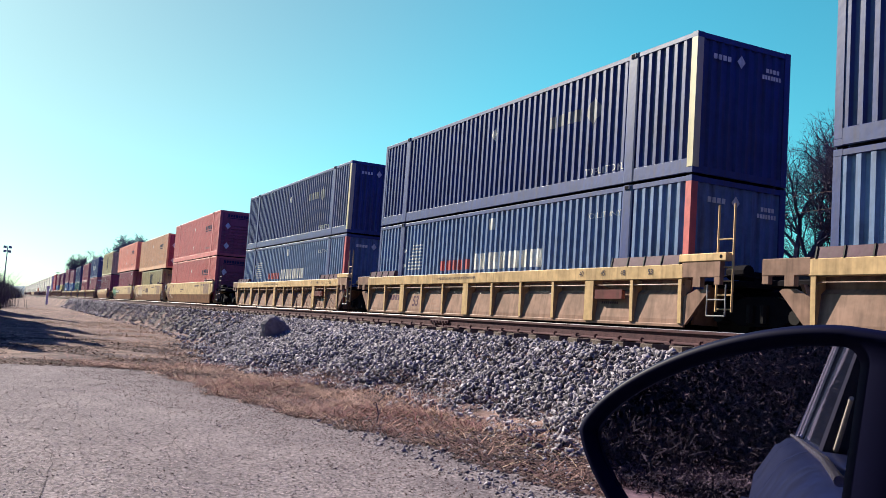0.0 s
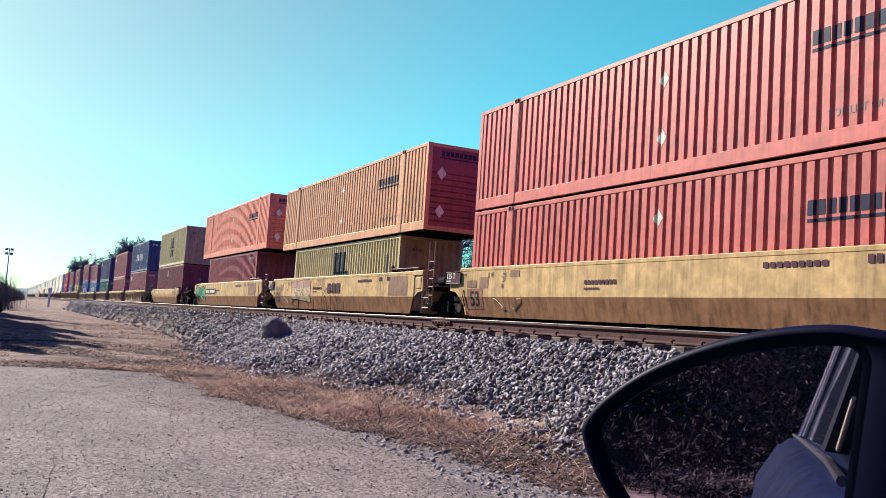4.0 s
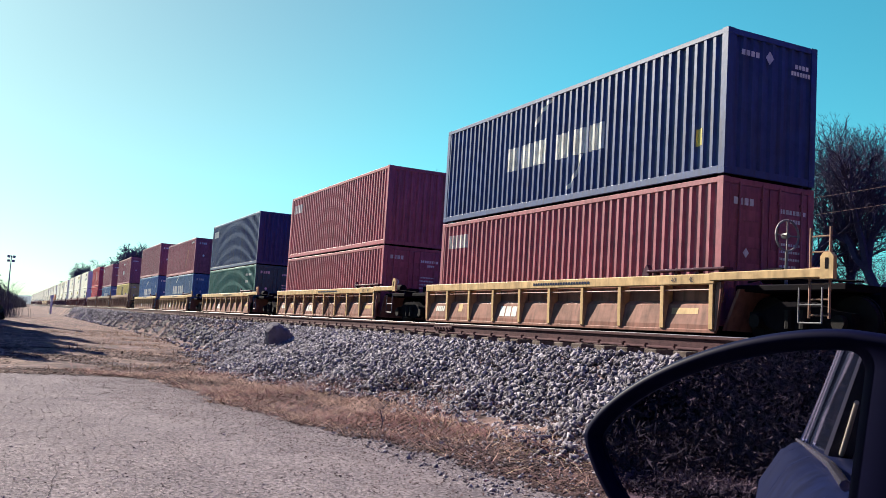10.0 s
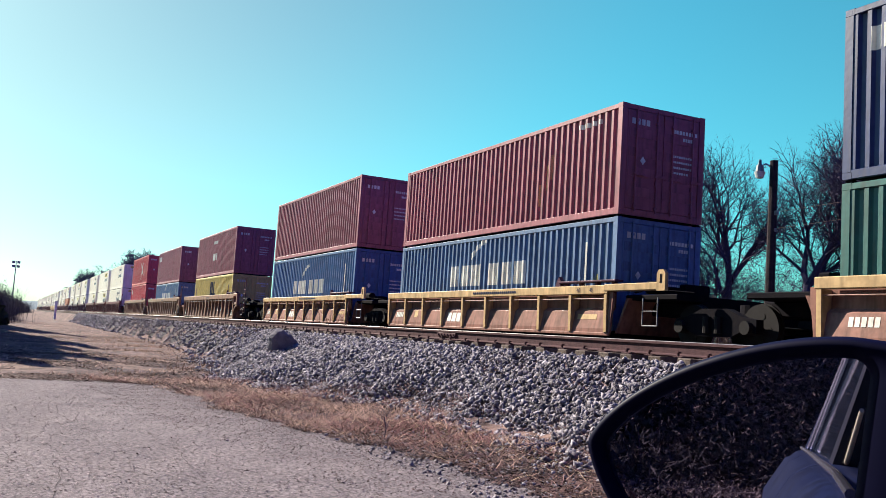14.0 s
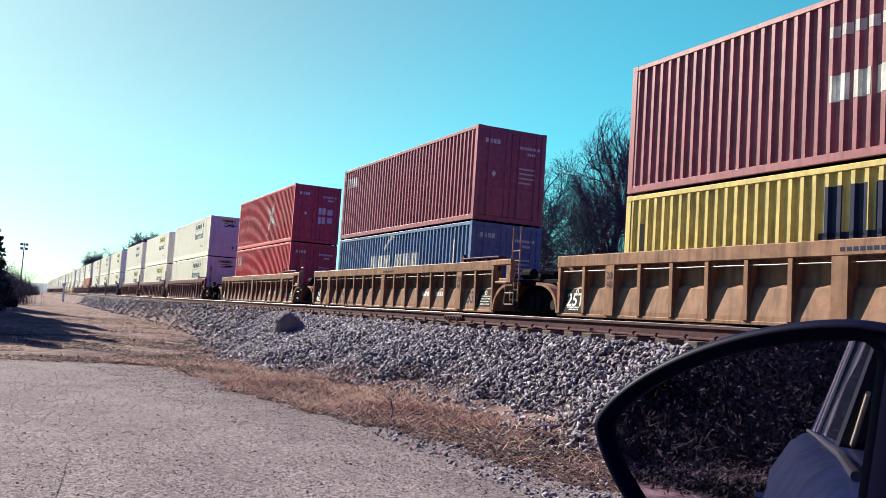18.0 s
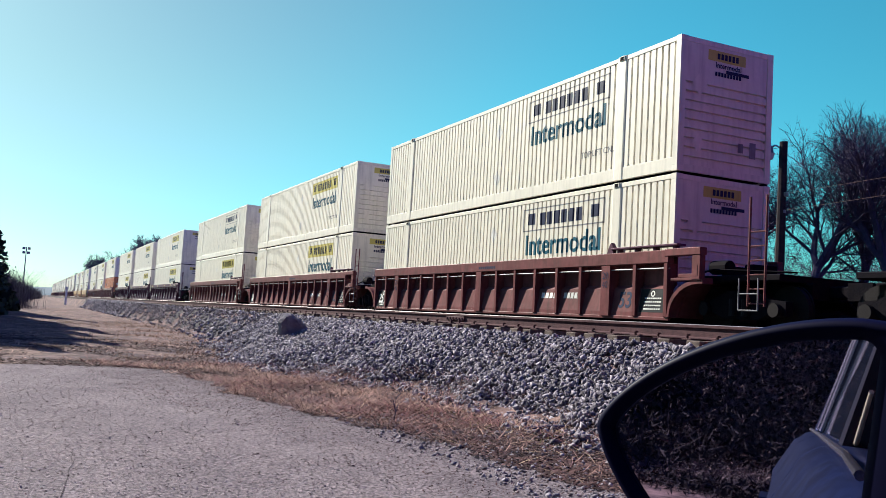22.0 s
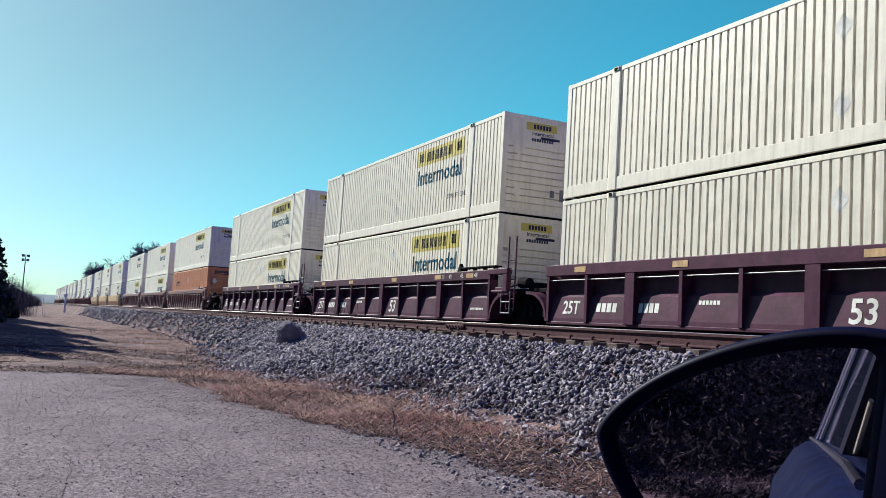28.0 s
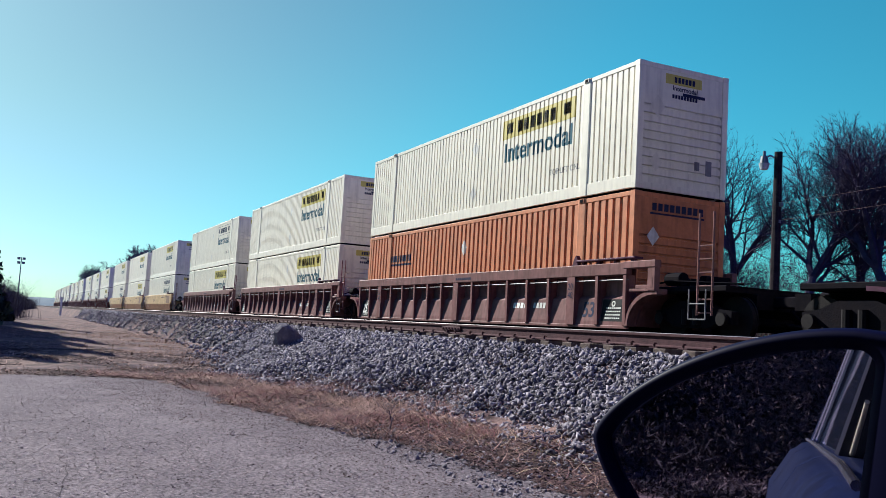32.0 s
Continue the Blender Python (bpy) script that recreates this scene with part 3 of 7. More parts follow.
        raised = kept(key + ("raised",), lambda: Shape().box(0.06, inner / 2 - 0.06, -0.012, 0.001, -0.16, 0.05).mesh("door_panel", mat))
        rod = kept((kind, colour, "rod"), lambda: Shape().tube((0, -0.035, 0.1), (0, -0.035, h - 0.08), 0.02).box(-0.03, 0.03, -0.05, 0.0, 0.75, 0.85).box(-0.05, 0.25, -0.055, -0.035, 0.95, 1.0).box(-0.04, 0.04, -0.05, 0, 0.2, 0.25).box(-0.04, 0.04, -0.05, 0, h - 0.4, h - 0.35).mesh("lock_rod", mat))
        for k in (-1, 1):
            d = part("door", dm, root, m=pose(e - 0.01, 0 if k > 0 else -inner / 2, 0, 0, 0, 90))
            for i in range(1, 5):
                part("door_panel", raised, d, m=pose(0, 0, 0.16 + (h - 0.3) * i / 5))
            for u in (0.25, 0.85):
                part("lock_rod", rod, d, m=pose(u, 0, 0))
        info = kept((kind, end, "info"), lambda: draped("door_lettering", bars(0.25, h * 0.80, 0.75, 0.09, 8) + bars(0.55, h * 0.74, 0.3, 0.08, 4) + ([] if end == "stickered" else bars(0.25, h * 0.58, 0.6, 0.05, 9) + bars(0.25, h * 0.53, 0.6, 0.05, 9) + bars(0.25, h * 0.48, 0.6, 0.05, 9) + bars(0.25, h * 0.43, 0.5, 0.05, 7))
                                                   + bars(-0.95, h * 0.82, 0.55, 0.14, 4) + [diamond(-0.6, h * 0.5, 0.1)], [], PAINT["lettering"], -0.02))
        part("door_lettering", info, root, m=pose(e - 0.01, 0, 0, 0, 0, 90))
        if end == "stickered":
            part("paper_label", kept((kind, "labels"), lambda: draped("paper_label", [rect(0.08, 0.45, h * 0.5, h * 0.62), rect(0.55, 0.85, h * 0.5, h * 0.6), rect(0.08, 0.45, h * 0.33, h * 0.46), rect(0.55, 0.85, h * 0.36, h * 0.46)], [], PAINT["lettering"], -0.02)), root, m=pose(e - 0.01, 0, 0, 0, 0, 90))
    em = pose(e - 0.02, 0, 0, 0, 0, 90)
    if end == "sign_end":
        part("end_sign", kept("end_sign", lambda: draped("end_sign", [rect(-0.55, 0.5, h * 0.855, h * 0.935)], [], PAINT["sign_yellow"], -0.004)), root, m=em)
        part("end_lettering", kept("end_lettering", lambda: draped("end_lettering", bars(-0.30, h * 0.872, 0.62, 0.13, 6) + bars(-0.35, h * 0.745, 0.75, 0.09, 9) + [rect(-0.05, 0.6, h * 0.775, h * 0.80)], [], PAINT["dark_lettering"], -0.008)), root, m=em)
        part("word_sign", kept("end_word", lambda: draped("word_sign", words("Intermodal", 0.02, h * 0.828, 0.12), [], PAINT["dark_lettering"], -0.008)), root, m=em)
        part("placard_frame", kept("placard", lambda: draped("placard_frame", [diamond(-0.75, h * 0.66, 0.26), diamond(-0.75, h * 0.22, 0.22)], [], PAINT["white"], -0.008)), root, m=em)
        part("grey_label", kept("elabels", lambda: draped("grey_label", [rect(0.35, 0.5, h * 0.2, h * 0.27), rect(0.68, 0.86, h * 0.17, h * 0.29)], [], PAINT["grey"], -0.008)), root, m=em)
    if end == "haulier_end":
        part("end_lettering", kept("h_end", lambda: draped("end_lettering", bars(-0.8, h * 0.86, 1.5, 0.17, 9) + [rect(-0.85, 0.7, h * 0.83, h * 0.845)], [], PAINT["dark_lettering"], -0.008)), root, m=em)
        part("placard_frame", kept("h_placard", lambda: draped("placard_frame", [diamond(-0.75, h * 0.66, 0.22), diamond(-0.75, h * 0.22, 0.22), rect(0.9, 1.05, h * 0.2, h * 0.32)], [], PAINT["lettering"], -0.008)), root, m=em)
    if end in ("blank", "door") and colour in ("navy", "blue", "worn_navy"):
        part("end_lettering", kept((kind, "n_end"), lambda: draped("end_lettering", bars(-0.85, h * 0.83, 0.5, 0.11, 4) + [diamond(-0.1, h * 0.85, 0.14)] + bars(0.6, h * 0.82, 0.4, 0.09, 4) + bars(0.5, h * 0.77, 0.55, 0.09, 7), [], PAINT["lettering"], 0.0)), root, m=pose(e - 0.01, 0, 0, 0, 0, 90))
    if end == "blank" and colour in ("yellow", "maroon"):
        part("end_mark", kept((kind, "m_end"), lambda: draped("end_mark", [diamond(0.1, h * 0.62, 0.16)] + bars(-0.75, h * 0.80, 0.4, 0.1, 3), [], PAINT["grey"], 0.0)), root, m=pose(e - 0.02, 0, 0, 0, 0, 90))
    for name, col, shapes in marks(style, length, h):
        if name in ("painted_sign", "pale_sign", "white_diamond") and (name == "white_diamond" or style not in ("freight", "faded_freight")):
            for j, one in enumerate(shapes):
                part(name, kept(key + (style, name, j), lambda: draped(name, [one], line, PAINT[col], y0)), root)
            continue
        part(name, kept(key + (style, name), lambda: draped(name, shapes, line, PAINT[col], y0)), root, m=pose(0, 0, 0))
    return root


CAR_KINDS = {
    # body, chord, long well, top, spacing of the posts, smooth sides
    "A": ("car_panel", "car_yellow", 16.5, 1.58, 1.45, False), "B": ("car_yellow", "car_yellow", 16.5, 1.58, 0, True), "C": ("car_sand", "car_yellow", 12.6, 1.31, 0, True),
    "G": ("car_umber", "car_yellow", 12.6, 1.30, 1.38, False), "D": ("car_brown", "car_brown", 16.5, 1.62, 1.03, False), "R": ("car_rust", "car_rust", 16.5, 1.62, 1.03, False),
    "K": ("car_dark", "car_dark", 16.5, 1.62, 1.03, False), "E": ("car_plum", "car_plum", 16.5, 1.62, 1.65, False)}
CAR_LABELS = {
    "A": "yellow double-stack well car with dusty tan ribbed sides", "B": "smooth-sided faded yellow well car with graffiti and grime", "C": "short yellow well car with sandy brown lower sides",
    "G": "short yellow-railed well car with brown panelled sides", "D": "weathered brown ribbed well car on rails", "R": "rust-red ribbed well car with dusty panels",
    "K": "dark red-brown ribbed well car in the train", "E": "plum-coloured ribbed well car with orange patches"}


def well_car(kind, front, rear):
    """One unit of an articulated car; front and rear: True where it ends in a coupler. z = 0 on the rail head."""
    body, chord, length, top, step, smooth = CAR_KINDS[kind]
    mb, mc = PAINT[body], PAINT[chord]
    h, w = length / 2, 1.57
    root = thing("well_car", CAR_LABELS[kind], "freight car", "well cars of the train")
    ck = ("car", kind)
    chord_h = {"A": 0.46, "G": 0.20}.get(kind, 0.10 if smooth else 0.27)
    lid = 0.17 if kind == "A" else 0.0
    side = pose(0, 0, 0)
    far = pose(0, 0, 0, 0, 0, 180)
    both = (side, far)
    if smooth:
        def sheet():
            zk = 0.76 if kind == "B" else 0.70
            return Shape().prism([(-w, top - 0.1), (-w, zk), (-w + 0.05, zk), (-w + 0.05, top - 0.1)], -h, h, "x").mesh("side_sheet", mb)

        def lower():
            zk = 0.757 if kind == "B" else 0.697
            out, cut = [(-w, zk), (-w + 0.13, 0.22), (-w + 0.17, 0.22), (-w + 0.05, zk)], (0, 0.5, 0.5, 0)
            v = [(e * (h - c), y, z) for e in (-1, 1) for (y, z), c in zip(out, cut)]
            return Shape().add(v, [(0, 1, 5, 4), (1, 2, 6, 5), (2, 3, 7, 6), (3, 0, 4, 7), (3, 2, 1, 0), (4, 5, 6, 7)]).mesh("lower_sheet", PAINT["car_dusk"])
        me, low = kept(ck + ("sheet",), sheet), kept(ck + ("low",), lower)
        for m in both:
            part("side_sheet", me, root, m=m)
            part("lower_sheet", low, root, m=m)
        if kind == "C":
            me = kept(ck + ("band",), lambda: Shape().box(-h, h, -w - 0.004, -w, 0.93, top - 0.1).mesh("upper_band", PAINT["car_yellow"]))
            part("upper_band", me, root)
        patch = kept(ck + ("patch",), lambda: Shape().box(h - 2.1, h - 0.5, -w - 0.005, -w - 0.001, 0.80, top - 0.14).mesh("grime_patch", PAINT["car_panel"]))
        part("grime_patch", patch, root)
        small = kept(ck + ("patch_small",), lambda: Shape().box(-h + 1.2, -h + 1.7, -w - 0.005, -w - 0.001, 1.0, 1.3).mesh("grime_patch", PAINT["car_panel"]))
        part("grime_patch", small, root)
        if kind == "B":
            part("small_lettering", kept(ck + ("let2",), lambda: draped("small_lettering", bars(3.2, 1.28, 1.4, 0.10, 9) + bars(5.3, 1.3, 0.3, 0.14, 2) + bars(6.0, 1.3, 0.3, 0.14, 2) + bars(-2.1, 1.05, 1.2, 0.1, 9) + bars(-2.1, 0.93, 0.6, 0.05, 7), [], PAINT["car_plum"], -w - 0.006)), root)
            part("dark_patch", kept(ck + ("dp",), lambda: on_flank("dark_patch", [rect(-7.75, -6.85, 0.42, 0.99)], PAINT["car_umber"], -w)), root)
            part("large_number", kept(ck + ("num",), lambda: on_flank("large_number", words("53", -7.3, 0.71, 0.42), PAINT["black"], -w, 0.010)), root)
            part("small_number", kept(ck + ("sn",), lambda: draped("small_number", words("45", -6.35, 1.36, 0.13) + words("40", -5.7, 1.38, 0.12) + words("20", -5.7, 1.22, 0.12) + [rect(-5.85, -5.55, 1.295, 1.305), rect(-6.55, -6.52, 1.28, 1.44)], [], PAINT["dark_lettering"], -w - 0.006)), root)
            part("stencil_patch", kept(ck + ("sp",), lambda: draped("stencil_patch", [rect(-7.75, -7.2, 1.02, 1.22), rect(-8.1, -7.85, 1.36, 1.42), rect(-5.4, -4.95, 1.28, 1.46), rect(-5.85, -5.7, 1.0, 1.1), rect(6.4, 7.4, 0.9, 1.15)], [], PAINT["car_panel"], -w - 0.004)), root)
            if not rear:
                plate = part("load_plate", kept(ck + ("lp",), lambda: Shape().box(-h - 0.82, -h + 0.12, -w - 0.035, -w - 0.014, 1.14, 1.47, 0.006).mesh("load_plate", PAINT["car_plum"])), root, "dark load plate with white lettering")
                part("plate_frame", kept(ck + ("lpf",), lambda: Shape().pipe([(-h - 0.82, -w - 0.04, 1.14), (-h + 0.12, -w - 0.04, 1.14), (-h + 0.12, -w - 0.04, 1.47), (-h - 0.82, -w - 0.04, 1.47), (-h - 0.82, -w - 0.04, 1.14)], 0.014).mesh("plate_frame", PAINT["black"])), plate)
                part("plate_lettering", kept(ck + ("lpw",), lambda: draped("plate_lettering", words("125 T", -h - 0.48, 1.36, 0.17) + bars(-h - 0.78, 1.2, 0.3, 0.03, 6), [], PAINT["lettering"], -w - 0.036)), plate)
            for u0, u1 in ((-6.25, -5.75), (-4.85, -5.35)):
                part("grab_iron", kept(ck + ("gi", u0), lambda: Shape().pipe([(u0, -w + 0.0, 0.72), (u0 + (u1 - u0) * 0.3, -w - 0.02, 0.70), (u1, -w + 0.03, 0.50), (u1 - (u1 - u0) * 0.25, -w + 0.05, 0.46)], 0.008).mesh("grab_iron", PAINT["lettering"])), root)
            part("side_hook", kept(ck + ("sh",), lambda: Shape().pipe([(-7.95, -w - 0.015, 0.95), (-7.95, -w - 0.03, 0.78), (-7.90, -w + 0.03, 0.5)], 0.014).mesh("side_hook", STEEL)), root)
        else:
            part("number_plate_panel", kept(ck + ("np",), lambda: draped("number_plate_panel", [rect(-4.6, -2.5, 0.98, 1.16)], [], PAINT["black"], -w - 0.008)), root)
            part("car_lettering", kept(ck + ("let",), lambda: draped("car_lettering", bars(-4.5, 1.01, 1.9, 0.12, 10) + bars(0.8, 0.98, 0.7, 0.08, 7), [], PAINT["lettering"], -w - 0.012)), root)
            part("large_number", kept(ck + ("num",), lambda: draped("large_number", words("40", -5.75, 0.97, 0.38), [], PAINT["dark_lettering"], -w - 0.008)), root)
    else:
        yi = -w + 0.255
        sp = 0.92 if top > 1.5 else 0.80

        def sheet():
            out = [(yi, top - lid - 0.1), (yi, sp), (yi - 0.10, sp - 0.08), (yi - 0.17, 0.34), (yi - 0.175, 0.24), (yi - 0.13, 0.24), (yi - 0.08, sp - 0.1), (yi + 0.012, sp), (yi + 0.012, top - lid - 0.1)]
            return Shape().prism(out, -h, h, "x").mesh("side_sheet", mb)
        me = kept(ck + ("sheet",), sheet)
        post = kept(ck + ("post",), lambda: Shape().prism([(-w + 0.012, top - chord_h), (-w + 0.03, 0.26), (-w + 0.10, 0.22), (-w + 0.16, 0.22), (-w + 0.16, sp - 0.08), (-w + 0.268, sp), (-w + 0.268, top - chord_h)], -0.05, 0.05, "x").mesh("side_post", mc if kind in "AG" else mb))
        wide = kept(ck + ("wide",), lambda: Shape().prism([(-w + 0.006, top - chord_h), (-w + 0.012, 0.24), (-w + 0.16, 0.22), (-w + 0.16, sp - 0.08), (-w + 0.268, sp), (-w + 0.268, top - chord_h)], -0.16, 0.16, "x").mesh("side_post", mc if kind in "AG" else mb))
        pipe = kept(ck + ("pipe",), lambda: Shape().tube((-h, -w + 0.06, top - chord_h - 0.10), (h, -w + 0.06, top - chord_h - 0.10), 0.013).mesh("brake_pipe", mb if kind in "AG" else PAINT["grey"]))
        sill = kept(ck + ("sill",), lambda: Shape().box(-h, h, -w + 0.06, -w + 0.12, 0.18, 0.25, 0.01).mesh("bottom_sill", mb))
        n = round(length / step)
        for m in both:
            part("side_sheet", me, root, m=m)
            part("bottom_sill", sill, root, m=m)
            for i in range(n + 1 if m is side else 0):
                x = -h + 0.08 + (length - 0.16) * i / n
                part("side_post", wide if i in (2, n // 2, n - 2) and kind != "G" else post, root, m=m @ Matrix.Translation((x, 0, 0)))
        part("brake_pipe", pipe, root)
        step_w = (length - 0.16) / n
        put = lambda i: -h + 0.08 + step_w * (i + 0.5)
        if kind in "DRK":
            part("large_number", kept(ck + ("num",), lambda: on_sheet("large_number", words("53", put(n - 2) + 0.1, 0.60, 0.36), PAINT["dark_lettering"], yi, 0.004)), root)
            part("dark_notice", kept(ck + ("note",), lambda: on_sheet("dark_notice", [rect(put(n - 1) - 0.4, put(n - 1) + 0.42, 0.34, 0.83)], PAINT["black"], yi, 0.002)), root)
            part("notice_lettering", kept(ck + ("notel",), lambda: on_sheet("notice_lettering", sum((bars(put(n - 1) - 0.25, 0.62 - 0.075 * k, 0.55, 0.03, 8) for k in range(4)), []) + arc(put(n - 1), 0.73, 0.04, 0, 360, 0.03), PAINT["lettering"], yi, 0.006)), root)
            part("small_number", kept(ck + ("sn",), lambda: draped("small_number", sum((words("20", -h + 0.08 + step_w * i, 1.13, 0.15) + words("40", -h + 0.08 + step_w * i, 0.93, 0.15) for i in (2, n - 2)), []) + bars(put(n // 2) - 0.5, 1.42, 1.0, 0.07, 8), [], PAINT["dark_lettering"], -w + 0.002)), root)
            part("car_lettering", kept(ck + ("cl",), lambda: on_sheet("car_lettering", bars(put(n - 5) - 0.3, 0.62, 0.75, 0.14, 4) + bars(put(n - 4) - 0.3, 0.62, 0.75, 0.14, 5), PAINT["lettering"], yi, 0.004)), root)
            part("sheet_lettering", kept(ck + ("st",), lambda: on_sheet("sheet_lettering", words("25T", put(0) + 0.1, 0.58, 0.32) + arc(put(0) + 0.12, 0.775, 0.035, 0, 360, 0.025) + bars(put(0) - 0.2, 0.385, 0.5, 0.03, 9) + bars(put(0) - 0.12, 0.335, 0.4, 0.03, 7), PAINT["lettering"], yi, 0.008)), root)
            part("dark_notice", kept(ck + ("dn2",), lambda: on_sheet("dark_notice", [rect(put(0) - 0.40, put(0) + 0.52, 0.28, 0.835)], PAINT["black"], yi, 0.004)), root)
        if kind == "E":
            part("large_number", kept(ck + ("num",), lambda: on_sheet("large_number", words("53", put(n // 2) + 0.1, 0.585, 0.42) + words("25T", put(0) + 0.1, 0.60, 0.32), PAINT["lettering"], yi, 0.004)), root)
            part("car_lettering", kept(ck + ("cl",), lambda: on_sheet("car_lettering", bars(put(1) - 0.5, 0.50, 0.8, 0.2, 4) + bars(put(2) - 0.6, 0.50, 0.7, 0.2, 4) + bars(put(3) - 0.4, 0.68, 0.6, 0.08, 6) + bars(put(n - 1) - 0.4, 0.5, 0.8, 0.06, 9), PAINT["lettering"], yi, 0.004)), root)
            part("reflector_patch", kept(ck + ("rp",), lambda: draped("reflector_patch", [rect(x, x + 0.45, top - 0.2, top - 0.07) for x in (-7.0, -3.5, 1.0, 4.6, 6.8)], [], PAINT["car_yellow"], -w - 0.004)), root)
            part("small_number", kept(ck + ("sn",), lambda: draped("small_number", words("20", 5.2, top - 0.13, 0.14) + words("40", 5.7, top - 0.13, 0.14) + words("45", 6.5, top - 0.13, 0.14) + words("48", 7.4, top - 0.13, 0.14), [], PAINT["lettering"], -w - 0.004)), root)
        if kind == "A":
            part("sheet_lettering", kept(ck + ("sl",), lambda: on_sheet("sheet_lettering", words("53", put(n // 2 - 3) + 0.15, 0.60, 0.34) + bars(put(1) - 0.5, 0.62, 0.9, 0.18, 4) + bars(put(n - 2) - 0.4, 0.75, 0.7, 0.05, 9) + bars(put(n - 2) - 0.4, 0.62, 0.6, 0.05, 8), PAINT["car_plum"], yi, 0.004)), root)
            part("chord_lettering", kept(ck + ("chl",), lambda: draped("chord_lettering", words("52,980 LBS MAX GROSS WT FOR 20 FT CONTAINER", put(n // 2 - 1) + 0.1, top - 0.31, 0.085) + words("40", 4.9, top - 0.30, 0.12) + words("45", 5.7, top - 0.30, 0.12) + words("48", 6.4, top - 0.30, 0.12) + words("53", 7.3, top - 0.30, 0.12), [], PAINT["dark_lettering"], -w - 0.004)), root)
            part("jack_box", kept(ck + ("jb",), lambda: Shape().box(put(n - 2) - 0.5, put(n - 2) + 0.45, -w + 0.0, -w + 0.09, 0.72, 0.92).mesh("jack_box", PAINT["car_rust"])), root)
        if kind == "G":
            part("sheet_lettering", kept(ck + ("sl",), lambda: on_sheet("sheet_lettering", bars(put(3) - 0.4, 0.40, 0.9, 0.26, 3, 0.2) + bars(put(0) - 0.2, 0.5, 0.6, 0.16, 5), PAINT["lettering"], yi, 0.004, sp)), root)
            part("yellow_patch", kept(ck + ("yp",), lambda: on_sheet("yellow_patch", [rect(put(n - 1) - 0.5, put(n - 1) + 0.25, 0.54, 0.66), rect(put(1) - 0.1, put(1) + 0.15, 0.5, 0.72)], PAINT["car_yellow"], yi, 0.004, sp)), root)
            part("chord_lettering", kept(ck + ("chl",), lambda: draped("chord_lettering", bars(0.0, top - 0.13, 2.4, 0.06, 22) + words("40", 5.2, top - 0.1, 0.10) + words("45", 5.7, top - 0.1, 0.10), [], PAINT["dark_lettering"], -w - 0.004)), root)
    # top chords, floor beams
    cm = kept(ck + ("chord",), lambda: Shape().box(-h, h, -w, -w + 0.15, top - chord_h, top - lid, 0.015).mesh("top_chord", mc))
    for m in both:
        part("top_chord", cm, root, m=m)
    if lid:
        slope = kept(ck + ("lid",), lambda: Shape().prism([(-w + 0.012, top - lid), (-w + 0.05, top + 0.02), (-w + 0.15, top + 0.02), (-w + 0.15, top - lid)], h - 2.3, h - 0.1, "x").mesh("chord_lid", PAINT["car_plum"]))
        rib = kept(ck + ("lid_rib",), lambda: Shape().prism([(-w - 0.004, top - lid), (-w + 0.035, top + 0.026), (-w + 0.15, top + 0.026), (-w + 0.15, top - lid)], -0.015, 0.015, "x").mesh("lid_rib", PAINT["black"]))
        for end in (1, -1):
            part("chord_lid", slope, root, m=pose(0 if end > 0 else 2.4 - 2 * h, 0, 0))
            for k in range(5):
                part("lid_rib", rib, root, m=pose((h - 2.28 + 0.54 * k) * end, 0, 0))
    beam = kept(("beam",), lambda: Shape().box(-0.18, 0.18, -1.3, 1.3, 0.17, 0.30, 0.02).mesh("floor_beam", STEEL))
    for k in (-0.9, -0.45, 0, 0.45, 0.9):
        part("floor_beam", beam, root, m=pose(k * (h - 0.3), 0, 0))
    # ends
    for sx, outer in ((1, front), (-1, rear)):
        turn = pose(0, 0, 0) if sx > 0 else far
        e = 2.75 if outer else 1.45
        if kind == "G" and not outer:
            e = 2.0
        ek = ck + ("end", outer)

        def bulkhead():
            return Shape().prism([(h - 0.02, 0.25), (h + 0.05, 0.25), (h + 0.42, 1.02), (h + 0.34, 1.02)], -1.3, 1.3, "y").mesh("end_bulkhead", mb)
        part("end_bulkhead", kept(ek + ("bulk",), bulkhead), root, m=turn)
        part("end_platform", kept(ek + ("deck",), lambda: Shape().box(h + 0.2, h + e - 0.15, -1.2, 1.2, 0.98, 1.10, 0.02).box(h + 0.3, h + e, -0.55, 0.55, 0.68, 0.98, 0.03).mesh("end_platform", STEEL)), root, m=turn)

        def gusset():
            """The side of the end: a brace or an arched plate over the bogie."""
            if kind == "G":
                return Shape().prism([(h, 0.24), (h + 0.04, 0.24), (h + 0.13, top - 0.34), (h + 0.13, top - 0.16), (h, top - 0.16)], -w + 0.06, -w + 0.12).mesh("end_brace", mb)
            if kind == "A":
                s = Shape().prism([(h, 0.24), (h + 0.06, 0.24), (h + 0.66, top - 0.70), (h + 0.58, top - 0.66), (h + 0.34, top - 0.66), (h, top - 0.80)], -w + 0.06, -w + 0.12).box(h - 0.02, h + 1.0, -w, -w + 0.12, top - 0.44, top - 0.145, 0.01).box(h + 0.30, h + 0.5, -w - 0.004, -w + 0.11, top - 0.62, top - 0.43).box(h + 0.86, h + 1.0, -w + 0.004, -w + 0.1, top - 0.58, top - 0.43)
                return s.mesh("end_brace", mb)
            if smooth:
                return Shape().prism([(h - 0.1, 0.74), (h, 0.74), (h + 0.28, 0.90), (h + 0.62, 0.94), (h + 0.62, top - 0.10), (h - 0.1, top - 0.10)], -w + 0.02, -w + 0.10).box(h + 0.12, h + 0.5, -w + 0.008, -w + 0.03, 1.02, top - 0.2, 0.008).mesh("end_brace", mb)
